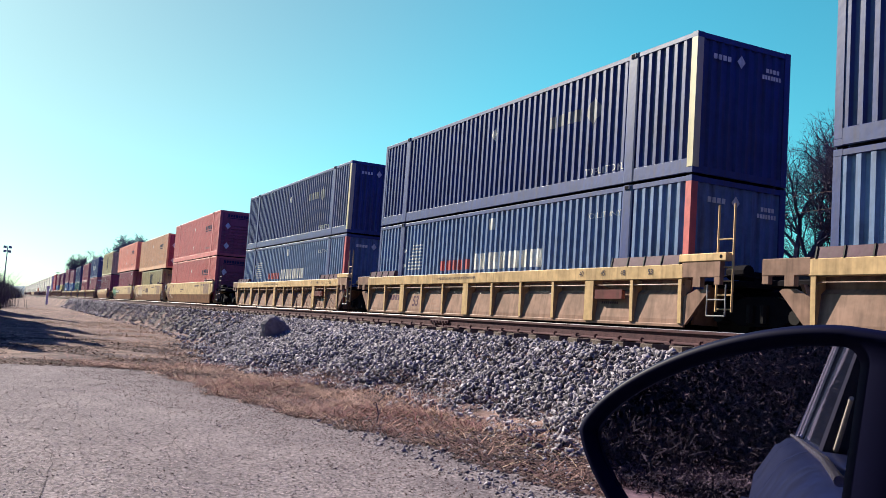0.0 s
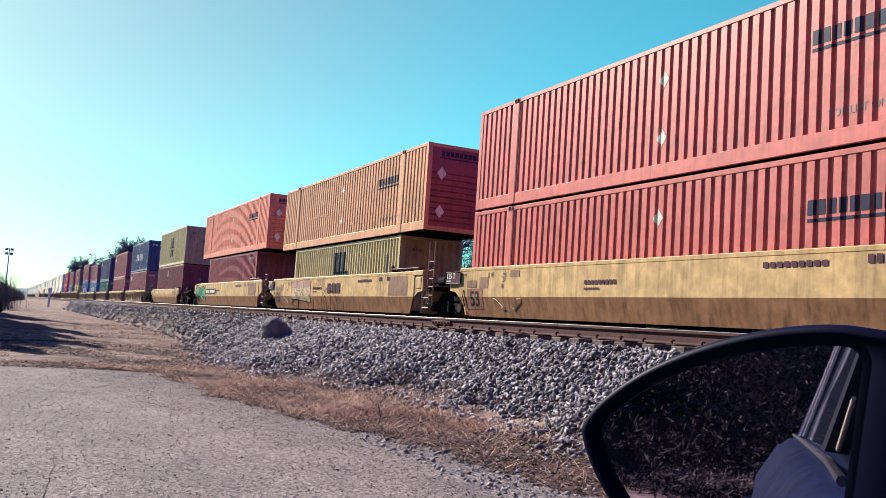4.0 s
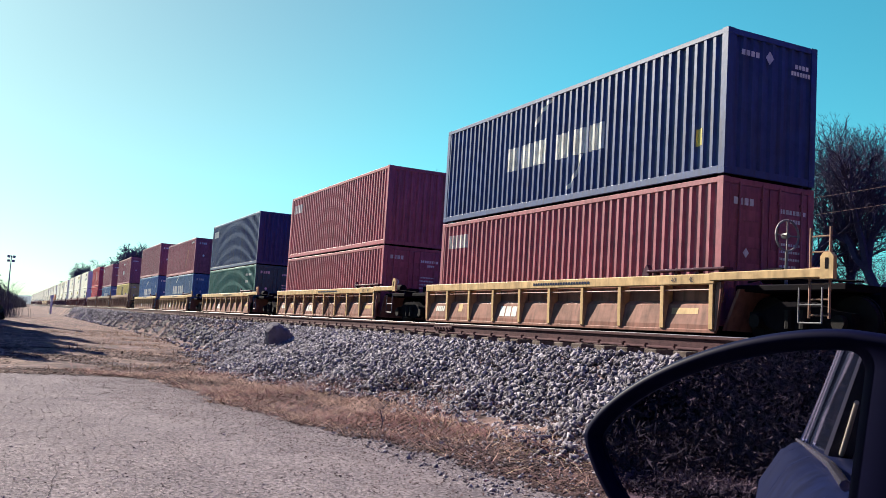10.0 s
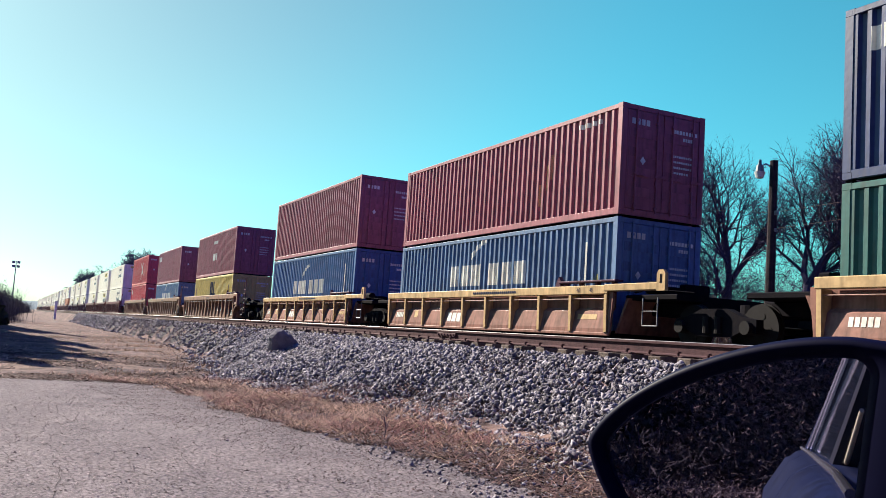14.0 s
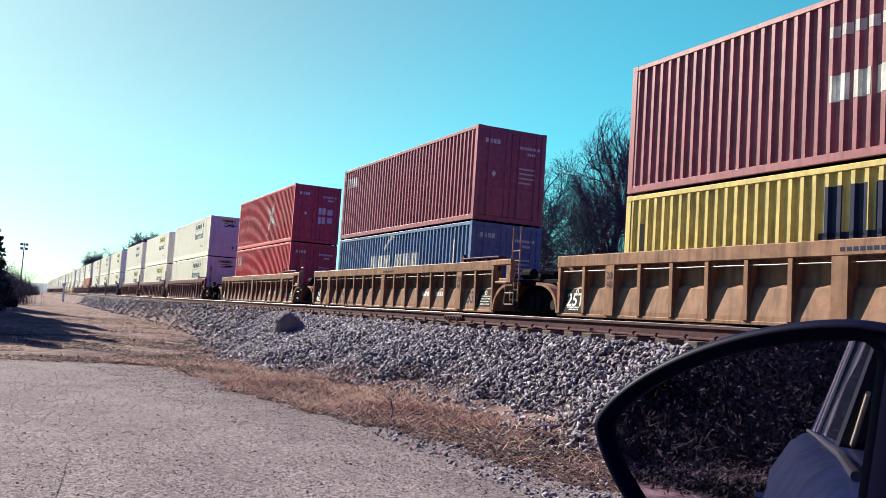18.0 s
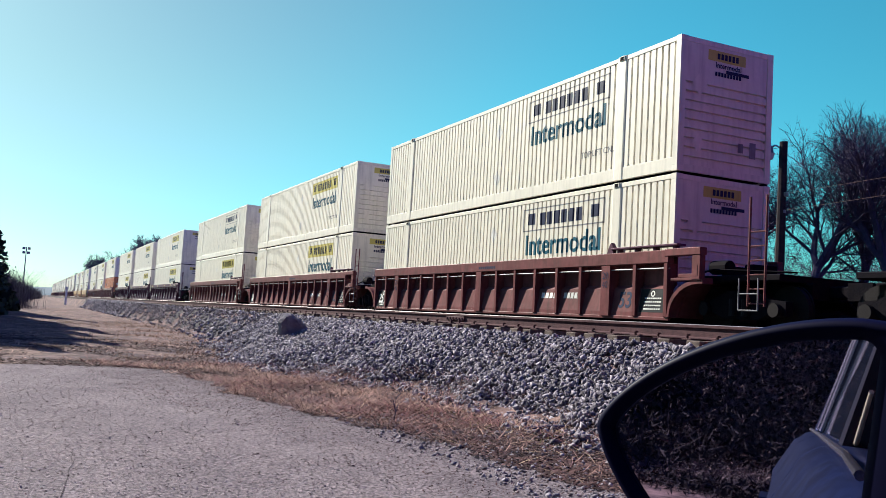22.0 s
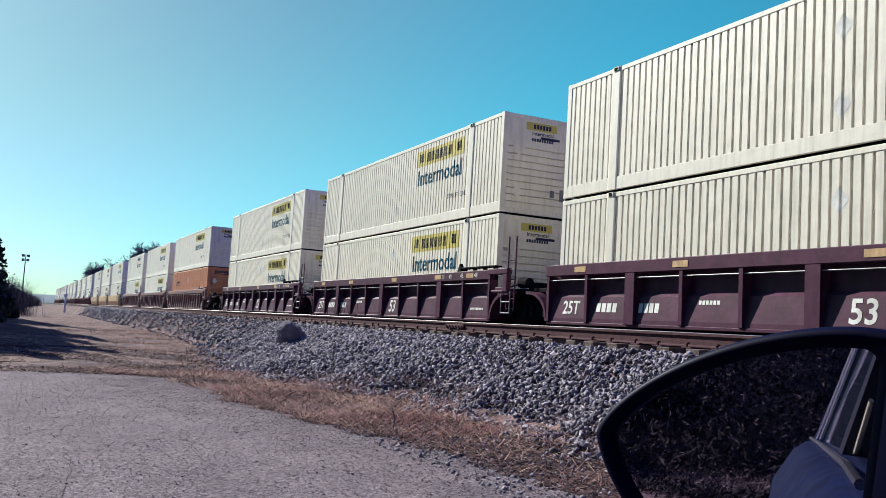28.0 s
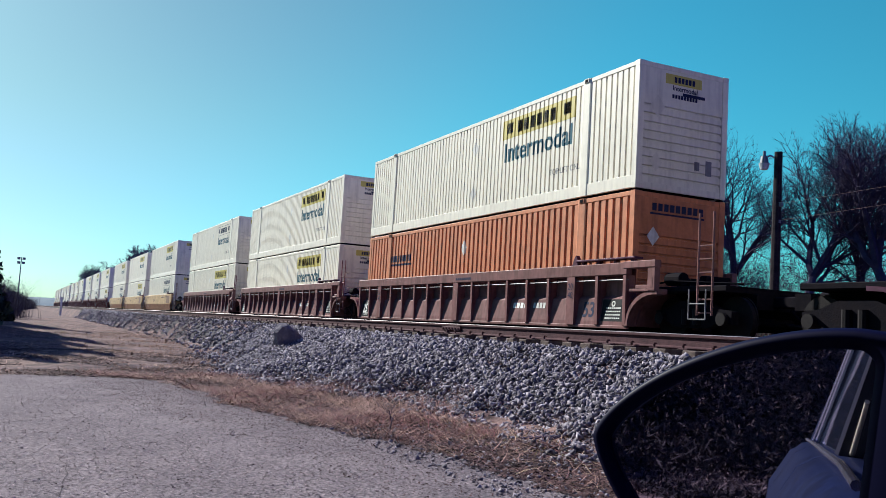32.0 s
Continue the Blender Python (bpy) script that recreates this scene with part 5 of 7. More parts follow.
rows_x = np.arange(-16.0, 40, 0.1)
road_v, road_f = [], []
for x in rows_x:
    top = float(verge_line(x))
    bottom = -5.5 if x > -13.2 else -5.5 + (-13.2 - x) * 2.2
    for k in range(9):
        road_v.append((x + 0.12 * math.sin(k * 3.1 + x * 5) * (k in (0, 8)), bottom + (top - bottom) * (0, 0.012, 0.2, 0.4, 0.6, 0.8, 0.94, 0.985, 1)[k], GROUND + (0.014 if k not in (0, 8) else -0.03)))
for i in range(len(rows_x) - 1):
    for k in range(8):
        a = i * 9 + k
        road_f.append((a, a + 9, a + 10, a + 1))
road = thing("road", "worn grey asphalt lay-by with gravel on it", "road", kind="structure", mesh=fast_mesh("road", np.array(road_v), np.array(road_f), ASPHALT))

# the ballast bed as its own sheet over the soil
bx = np.concatenate([-np.geomspace(900, 72, 18), np.arange(-70, 12, 0.5), np.geomspace(13, 500, 14)])
bv, bf = [], []
for x in bx:
    t = float(toe(x)) + float(sway(x))
    end = 16.4 + float(sway(x))
    for k in range(13):
        y = t - 0.1 + (end - t) * k / 12
        bv.append((x, y, float(land(np.array(x), np.array(y))) + (0.02 if 0 < k < 12 else -0.05)))
for i in range(len(bx) - 1):
    for k in range(12):
        a = i * 13 + k
        bf.append((a, a + 13, a + 14, a + 1))
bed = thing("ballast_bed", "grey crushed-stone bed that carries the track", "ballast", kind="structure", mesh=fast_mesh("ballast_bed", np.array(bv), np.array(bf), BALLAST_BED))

CHIP = np.array([(a, b, c) for a in (-0.72, 0.72) for b in (-0.72, 0.72) for c in (-0.72, 0.72)])
CHIP_F = np.array([(0, 1, 3), (0, 3, 2), (4, 6, 7), (4, 7, 5), (0, 4, 5), (0, 5, 1), (2, 3, 7), (2, 7, 6), (0, 2, 6), (0, 6, 4), (1, 5, 7), (1, 7, 3)])


def stones(name, x, y, z, size, mat):
    """Crushed stones, each an uneven angular lump."""
    n = len(x)
    q = rng.normal(size=(n, 4))
    q /= np.linalg.norm(q, axis=1)[:, None]
    a, b, c, d = q.T
    rot = np.stack([1 - 2 * (c * c + d * d), 2 * (b * c - a * d), 2 * (b * d + a * c), 2 * (b * c + a * d), 1 - 2 * (b * b + d * d), 2 * (c * d - a * b), 2 * (b * d - a * c), 2 * (c * d + a * b), 1 - 2 * (b * b + c * c)], -1).reshape(n, 3, 3)
    shape = CHIP[None] * rng.uniform(0.5, 1.3, size=(n, 8, 1)) * rng.uniform(0.38, 1.35, size=(n, 1, 3))
    v = np.einsum("nij,nkj->nki", rot, shape) * size[:, None, None] + np.stack([x, y, z], -1)[:, None]
    f = CHIP_F[None] + (np.arange(n) * 8)[:, None, None]
    return fast_mesh(name, v.reshape(-1, 3), f.reshape(-1, 3), mat)


def ballast_spots(n, x0, x1, y0, y1, spill=0.5):
    x, y = rng.uniform(x0, x1, n), rng.uniform(y0, y1, n)
    edge = toe(x) + sway(x)
    keep = y > edge - spill * rng.random(n) ** 3
    return x[keep], y[keep]


bx1, by1 = ballast_spots(56000, -27, -3, 3.6, 7.9, 0.9)
bx2, by2 = ballast_spots(20000, -112, -27, 4.5, 8.2)
bx3, by3 = ballast_spots(3500, -30, -3, 7.9, 10.2)
sx_, sy_ = np.concatenate([bx1, bx2, bx3]), np.concatenate([by1, by2 , by3])
size = np.concatenate([0.016 + 0.029 * rng.random(len(bx1)) ** 0.8, rng.uniform(0.034, 0.062, len(bx2)) * np.where(bx2 < -60, 1.7, 1.0), rng.uniform(0.025, 0.05, len(bx3))])
sz_ = land(sx_, sy_) + 0.015 + size * np.where(sy_ - sway(sx_) > 7.3, rng.uniform(-0.5, 0.2, len(size)), rng.uniform(-0.1, 0.8, len(size)))
thing("ballast_stones", "loose angular grey railway ballast stones", "ballast", kind="stuff", mesh=stones("ballast_stones", sx_, sy_, sz_, size, STONE))
# pebbles strewn over the verge and the asphalt
px, py = rng.uniform(-17, -3, 10000), rng.uniform(-1, 5.0, 10000)
ps = 0.0025 + 0.004 * rng.random(10000) ** 2 + 0.008 * rng.random(10000) ** 40
thing("pebbles", "small grey pebbles strewn on the asphalt edge", "gravel", kind="stuff", mesh=stones("pebbles", px, py, land(px, py) + ps * 0.4 + 0.012, ps, GRAVEL))

# ballast that has rolled onto the asphalt's crumbling corner
px, py = rng.uniform(-9.4, -3.5, 9000), 5.6 - 2.5 * rng.random(9000) ** 1.3
ps = 0.005 + 0.020 * rng.random(9000) ** 3
thing("spilled_stones", "small ballast stones spilled over the asphalt edge", "gravel", kind="stuff", mesh=stones("spilled_stones", px, py, land(px, py) + ps * 0.3 + 0.01, ps, STONE))

# long cracks in the asphalt, filled with dirt
for k, (x0, y0, length, bend) in enumerate(((-13.6, 1.15, 3.4, 0.10), (-10.4, 0.9, 2.6, -0.12), (-8.6, 1.55, 1.9, 0.16), (-12.2, -0.25, 2.8, 0.2), (-7.4, 0.35, 2.2, -0.1), (-9.6, 2.35, 1.2, 0.1))):
    crack = Shape()
    n = 26
    for i in range(n):
        a, b = x0 + length * i / n, x0 + length * (i + 1) / n
        ya, yb = (y0 + bend * math.sin(1.1 * q) + 0.05 * noise.noise(Vector((q * 3.3, k * 7, 1))) for q in (a, b))
        wa, wb = (0.002 + 0.004 * abs(noise.noise(Vector((q * 5.1, k * 3, 4)))) for q in (a, b))
        crack.add([(a, ya - wa, GROUND + 0.018), (b, yb - wb, GROUND + 0.018), (b, yb + wb, GROUND + 0.018), (a, ya + wa, GROUND + 0.018)], [(0, 1, 2, 3)])
    part("crack", crack.mesh("crack", DIRT), road)

# boulder on the shoulder
bm = bmesh.new()
SLAB = [(-0.36, -0.16), (-0.35, 0.16), (-0.24, 0.33), (-0.06, 0.37), (0.18, 0.24), (0.34, 0.04), (0.37, -0.18)]
for depth, k in ((-0.26, 0.72), (-0.08, 1.0), (0.12, 0.96), (0.30, 0.6)):
    for u, z in SLAB:
        bm.verts.new((u * k + random.uniform(-0.03, 0.03), depth + random.uniform(-0.04, 0.04), (z + 0.16) * (0.55 + 0.45 * k) - 0.16 + random.uniform(-0.02, 0.02)))
bmesh.ops.convex_hull(bm, input=bm.verts)
bmesh.ops.subdivide_edges(bm, edges=bm.edges[:], cuts=4, use_grid_fill=True)
for v in bm.verts:
    v.co += v.co.normalized() * (0.022 * noise.noise(v.co * 7) + 0.012 * noise.noise(v.co * 17))
me = bpy.data.meshes.new("boulder")
bm.to_mesh(me)
bm.free()
me.materials.append(ROCK)
BOULDER = (-21.2, 6.1)
boulder = thing("boulder", "large grey boulder resting on the ballast", "rock", mesh=me, m=pose(BOULDER[0], BOULDER[1], float(land(np.array(BOULDER[0]), np.array(BOULDER[1]))) + 0.16, 0, 0, 74))

# rails
def rail_mesh(off, name, z, out, mat, k=1.0):
    """One rolled piece of a rail, swept along the bend."""
    spots = np.concatenate([-np.geomspace(1200, 80, 40), np.arange(-78, 40, 2.0), np.geomspace(41, 600, 14)])
    v = [(x, on_track(x, off) + a, z + b * k) for x in spots for a, b in out]
    n = len(out)
    f = [(i * n + q, i * n + (q + 1) % n, (i + 1) * n + (q + 1) % n, (i + 1) * n + q) for i in range(len(spots) - 1) for q in range(n)]
    return Shape().add(v, f).mesh(name, mat)


HEAD = [(-0.036, -0.006), (-0.028, 0.0), (0.028, 0.0), (0.036, -0.006), (0.036, -0.036), (-0.036, -0.036)]
WEB = [(-0.012, -0.036), (0.012, -0.036), (0.010, -0.14), (-0.010, -0.14)]
FOOT = [(-0.012, -0.138), (0.012, -0.138), (0.075, -0.152), (0.075, -0.163), (-0.075, -0.163), (-0.075, -0.152)]
for off in (-0.7535, 0.7535):
    for o, z, k, label, grp in ((off, RAIL, 1.0, "steel rail with a shiny head and rusty sides", "rails of the track"), (NEAR + off, NEAR_RAIL, 1.16, "rusty red-brown siding rail with a worn head", "rails of the siding")):
        rail = thing("rail", label, "rail", grp)
        head = part("rail_head", rail_mesh(o, "rail_head", z, HEAD, RAIL_SIDE, k), rail)
        head.data.materials.append(RAIL_TOP)
        for p in head.data.polygons:
            if p.index % 6 in (0, 1):
                p.material_index = 1
        part("rail_web", rail_mesh(o, "rail_web", z, WEB, RAIL_SIDE, k), rail)
        part("rail_foot", rail_mesh(o, "rail_foot", z, FOOT, RAIL_SIDE, k), rail)
joint = thing("rail_joint", "bolted rusty joint bar on the siding rail", "rail joint")
part("joint_bar", Shape().box(-0.40, 0.40, -0.045, -0.012, -0.135, -0.055, 0.008).mesh("joint_bar", RAIL_SIDE), joint)
for k in range(6):
    part("bolt", kept("jbolt", lambda: Shape().tube((0, -0.075, -0.095), (0, -0.04, -0.095), 0.022, n=6).mesh("bolt", RAIL_SIDE)), joint, m=pose(-0.34 + 0.135 * k, 0, 0))
joint.matrix_basis = pose(-16.2, on_track(-16.2, NEAR - 0.7535), NEAR_RAIL)

# ties with their plates and spikes; those far along and under the train are joined
tie_me = Shape().box(-0.115, 0.115, -1.32, 1.32, -0.36, -0.205, 0.012).mesh("railway_tie", TIE)
plate_me = Shape().box(-0.09, 0.09, -0.19, 0.19, -0.205, -0.189, 0.003).mesh("tie_plate", RAIL_SIDE)
spike_me = Shape().box(-0.012, 0.012, -0.012, 0.012, -0.19, -0.145).box(-0.024, 0.024, -0.024, 0.03, -0.152, -0.130).mesh("rail_spike", RAIL_SIDE)
x = 3.0
tie_first = None
while x > -46:
    m = pose(x + random.uniform(-0.05, 0.05), on_track(x, NEAR) + random.uniform(-0.06, 0.06), NEAR_RAIL + random.uniform(-0.008, 0.002), 0, random.uniform(-1, 1), random.uniform(-1.5, 1.5))
    if tie_first is None:
        tie_first = thing("railway_tie", "weathered dark wooden railway tie in the ballast", "railway tie", "ties under the rails", mesh=tie_me, m=m)
        for off in (-0.7535, 0.7535):
            part("tie_plate", plate_me, tie_first, m=pose(0, off, 0))
            for a in (-0.13, 0.13):
                part("rail_spike", spike_me, tie_first, m=pose(0.05 if a > 0 else -0.05, off + a, 0))
    else:
        copy_thing(tie_first, m)
    x -= 0.55
far_ties = Shape()
while x > -420:
    far_ties.box(x - 0.115, x + 0.115, on_track(x, NEAR) - 1.32, on_track(x, NEAR) + 1.32, NEAR_RAIL - 0.34, NEAR_RAIL - 0.205)
    x -= 0.55
x = 6.0
while x > -200:
    far_ties.box(x - 0.115, x + 0.115, on_track(x) - 1.32, on_track(x) + 1.32, RAIL - 0.3, RAIL - 0.166)
    x -= 0.55
thing("far_ties", "wooden railway ties far along the track", "railway tie", kind="stuff", mesh=far_ties.mesh("far_ties", TIE))


# ---- plants and background ----
def blades(name, x, y, z, length, lean, width, mat, curve=0.3):
    """Dry stalks: thin bent strips that point every way. lean: 0 upright, 1 flat on the ground."""
    n = len(x)
    a = rng.uniform(0, 2 * math.pi, n)
    up = np.stack([np.cos(a) * lean, np.sin(a) * lean, np.sqrt(np.clip(1 - lean ** 2, 0, 1)) + 0.03], -1)
    side = np.stack([-np.sin(a), np.cos(a), np.zeros(n)], -1) * width[:, None]
    p0 = np.stack([x, y, z], -1)
    p1 = p0 + up * (length * 0.55)[:, None]
    p2 = p0 + up * length[:, None] + np.stack([np.cos(a + 0.6) * curve * length, np.sin(a + 0.6) * curve * length, -0.25 * length * (1 - lean)], -1)
    p2[:, 2] = np.maximum(p2[:, 2], z + 0.01)
    v = np.stack([p0 - side, p0 + side, p1 - side * 0.8, p1 + side * 0.8, p2], 1).reshape(-1, 3)
    k = (np.arange(n) * 5)[:, None]
    f = np.concatenate([k + np.array([0, 1, 3]), k + np.array([0, 3, 2]), k + np.array([2, 3, 4])])
    return fast_mesh(name, v, f, mat)


def verge_spots(n, x0, x1):
    x = rng.uniform(x0, x1, n)
    lo, hi = verge_line(x), toe(x)
    y = lo - 0.25 + (hi - lo + 0.6) * rng.random(n)
    return x, y


def patches(x, y, f=1.0):
    return np.sin(x * 2.1 * f + y * 1.3) + np.sin(y * 3.7 * f - x * 0.9) + 0.6 * np.sin(x * 5.3 * f + 2 * y)


# straw and leaf litter lying between asphalt and ballast
x, y = verge_spots(40000, -17, -3)
keep = (patches(x, y) + rng.normal(0, 0.7, len(x)) > -0.35) & (rng.random(len(x)) < np.clip((-x - 6.0) / 3.5, 0.12, 1))
x, y = x[keep], y[keep]
thing("dry_straw", "matted dry straw along the asphalt edge", "dry grass", kind="stuff", mesh=blades("dry_straw", x, y, land(x, y) + 0.016, rng.uniform(0.04, 0.26, len(x)), rng.uniform(0.88, 0.995, len(x)), rng.uniform(0.0018, 0.0042, len(x)), STRAW))


def flakes(name, x, y, size, mat):
    """Dead leaves and crumbs of earth, each a small curled flake."""
    n = len(x)
    a, tilt = rng.uniform(0, 2 * math.pi, n), rng.uniform(0, 0.5, n)
    c = np.stack([x, y, land(x, y) + 0.018 + size * 0.3], -1)
    u = np.stack([np.cos(a), np.sin(a), tilt], -1) * size[:, None]
    w = np.stack([-np.sin(a), np.cos(a), rng.uniform(-0.4, 0.4, n)], -1) * (size * rng.uniform(0.4, 0.9, n))[:, None]
    v = np.stack([c - u, c + w, c + u, c - w, c + np.array([0, 0, 1]) * (size * 0.35)[:, None]], 1).reshape(-1, 3)
    k = (np.arange(n) * 5)[:, None]
    return fast_mesh(name, v, np.concatenate([k + np.array(q) for q in ((0, 3, 4), (3, 2, 4), (2, 1, 4), (1, 0, 4))]), mat)


x, y = verge_spots(38000, -17, -3)
keep = patches(x + 3, y, 0.8) + rng.normal(0, 0.9, len(x)) + np.clip(x + 10.5, 0, 2) * 0.8 > -0.25
x, y = x[keep], y[keep]
thing("leaf_litter", "dark red-brown leaf litter and crumbs of earth", "leaves", kind="stuff", mesh=flakes("leaf_litter", x, y, rng.uniform(0.009, 0.030, len(x)), LITTER))
x, y = rng.normal(-8.7, 0.9, 900), rng.normal(4.75, 0.35, 900)
thing("green_tuft", "yellow-green grass growing in the verge", "grass", kind="stuff", mesh=blades("green_tuft", x, y, land(x, y), rng.uniform(0.03, 0.10, len(x)), rng.uniform(0.5, 0.97, len(x)), rng.uniform(0.002, 0.004, len(x)), GREEN_GRASS))
x, y = verge_spots(11000, -17, -3)
keep = (patches(x - 2, y, 0.7) + rng.normal(0, 0.6, len(x)) > 0.25) & (rng.random(len(x)) < np.clip((-x - 6.0) / 3.5, 0.2, 1))
x, y = x[keep], y[keep]
thing("dead_stalks", "long red-brown dead stalks strewn in the straw", "dry grass", kind="stuff", mesh=blades("dead_stalks", x, y, land(x, y) + 0.02, rng.uniform(0.10, 0.42, len(x)), rng.uniform(0.93, 0.998, len(x)), rng.uniform(0.002, 0.0055, len(x)), RED_STRAW))
x, y = verge_spots(500, -16, -4)
thing("pale_stalks", "few long pale dead stalks on the verge", "dry grass", kind="stuff", mesh=blades("pale_stalks", x, y, land(x, y) + 0.03, rng.uniform(0.12, 0.36, len(x)), rng.uniform(0.95, 0.998, len(x)), rng.uniform(0.002, 0.004, len(x)), PALE_STRAW))
x = rng.uniform(-16, -3.5, 14000)
y = verge_line(x) + 0.2 - 1.7 * rng.random(len(x)) ** 1.9
thing("leaf_litter", "crumbs of earth and leaf bits blown over the asphalt", "leaves", kind="stuff", mesh=flakes("leaf_litter", x, y, rng.uniform(0.004, 0.012, len(x)), LITTER))
# coarse aggregate standing proud of the worn asphalt
x = -16 + 13 * rng.random(60000) ** 0.8
y = rng.uniform(-2.2, 4.6, len(x))
keep = (y < verge_line(x) + 0.35 * rng.random(len(x))) & (patches(x, y, 0.5) + rng.normal(0, 1.2, len(x)) > -1.2)
x, y = x[keep], y[keep]
thing("road_grit", "coarse grey aggregate standing out of the worn asphalt", "gravel", kind="stuff", mesh=flakes("road_grit", x, y, 0.005 + 0.008 * rng.random(len(x)) ** 1.5, GRAVEL))
# rough grass and reddish weeds farther along, thinning out
x = -15 - 75 * rng.random(44000) ** 1.4
y = rng.uniform(-5, 7, len(x))
keep = (y < toe(x) + 0.3 * rng.random(len(x))) & ((y > verge_line(x)) | (x < -15.8)) & (patches(x, y, 0.4) + rng.normal(0, 0.8, len(x)) > -0.2)
x, y = x[keep], y[keep]
thing("rough_grass", "rough dry grass beside the railway", "dry grass", kind="stuff", mesh=blades("rough_grass", x, y, land(x, y), rng.uniform(0.05, 0.17, len(x)), rng.uniform(0.9, 0.996, len(x)), rng.uniform(0.004, 0.010, len(x)), STRAW))
x = -15.2 - 11 * rng.random(28000) ** 1.3
y = rng.uniform(-4, 6, len(x))
keep = (y < toe(x)) & ((y > verge_line(x) - 0.2) | (x < -15.6)) & (patches(x + 1, y, 0.6) + rng.normal(0, 0.6, len(x)) > 0.1)
x, y = x[keep], y[keep]
thing("leaf_litter", "dark clods and dead leaves at the end of the asphalt", "leaves", kind="stuff", mesh=flakes("leaf_litter", x, y, rng.uniform(0.012, 0.042, len(x)), LITTER))
x, y = rng.uniform(-46, -17.5, 9000), rng.uniform(1.4, 7.0, 9000)
keep = (y < toe(x) + 0.4) & (y > 2.3 + 1.2 * np.sin(x * 0.5)) & (np.sin(x * 1.1) * np.sin(y * 1.9 + x * 0.3) + rng.normal(0, 0.3, len(x)) > 0)
x, y = x[keep], y[keep]
thing("red_weeds", "low red-brown dead weeds by the ballast", "weeds", kind="stuff", mesh=blades("red_weeds", x, y, land(x, y), rng.uniform(0.06, 0.20, len(x)), rng.uniform(0.5, 0.96, len(x)), rng.uniform(0.003, 0.007, len(x)), WEED))
# a lone stem and a stick on the verge
stem = Shape().pipe([(-8.75, 3.68, GROUND), (-8.73, 3.69, GROUND + 0.12), (-8.76, 3.67, GROUND + 0.24)], 0.006)
for k in range(5):
    stem.pipe([(-8.74, 3.685, GROUND + 0.10 + 0.04 * k), (-8.74 + 0.06 * math.cos(k * 2), 3.685 + 0.06 * math.sin(k * 2), GROUND + 0.16 + 0.04 * k)], 0.003, 4)
thing("dead_stem", "thin dead weed stem standing in the straw", "weed", mesh=stem.mesh("dead_stem", BARK))
stick = Shape().pipe([(-7.95, 4.80, GROUND + 0.05), (-7.93, 5.05, GROUND + 0.07), (-8.02, 5.33, GROUND + 0.06)], 0.026, 7)
thing("branch", "short dark fallen branch on the verge", "branch", mesh=stick.mesh("branch", BARK))


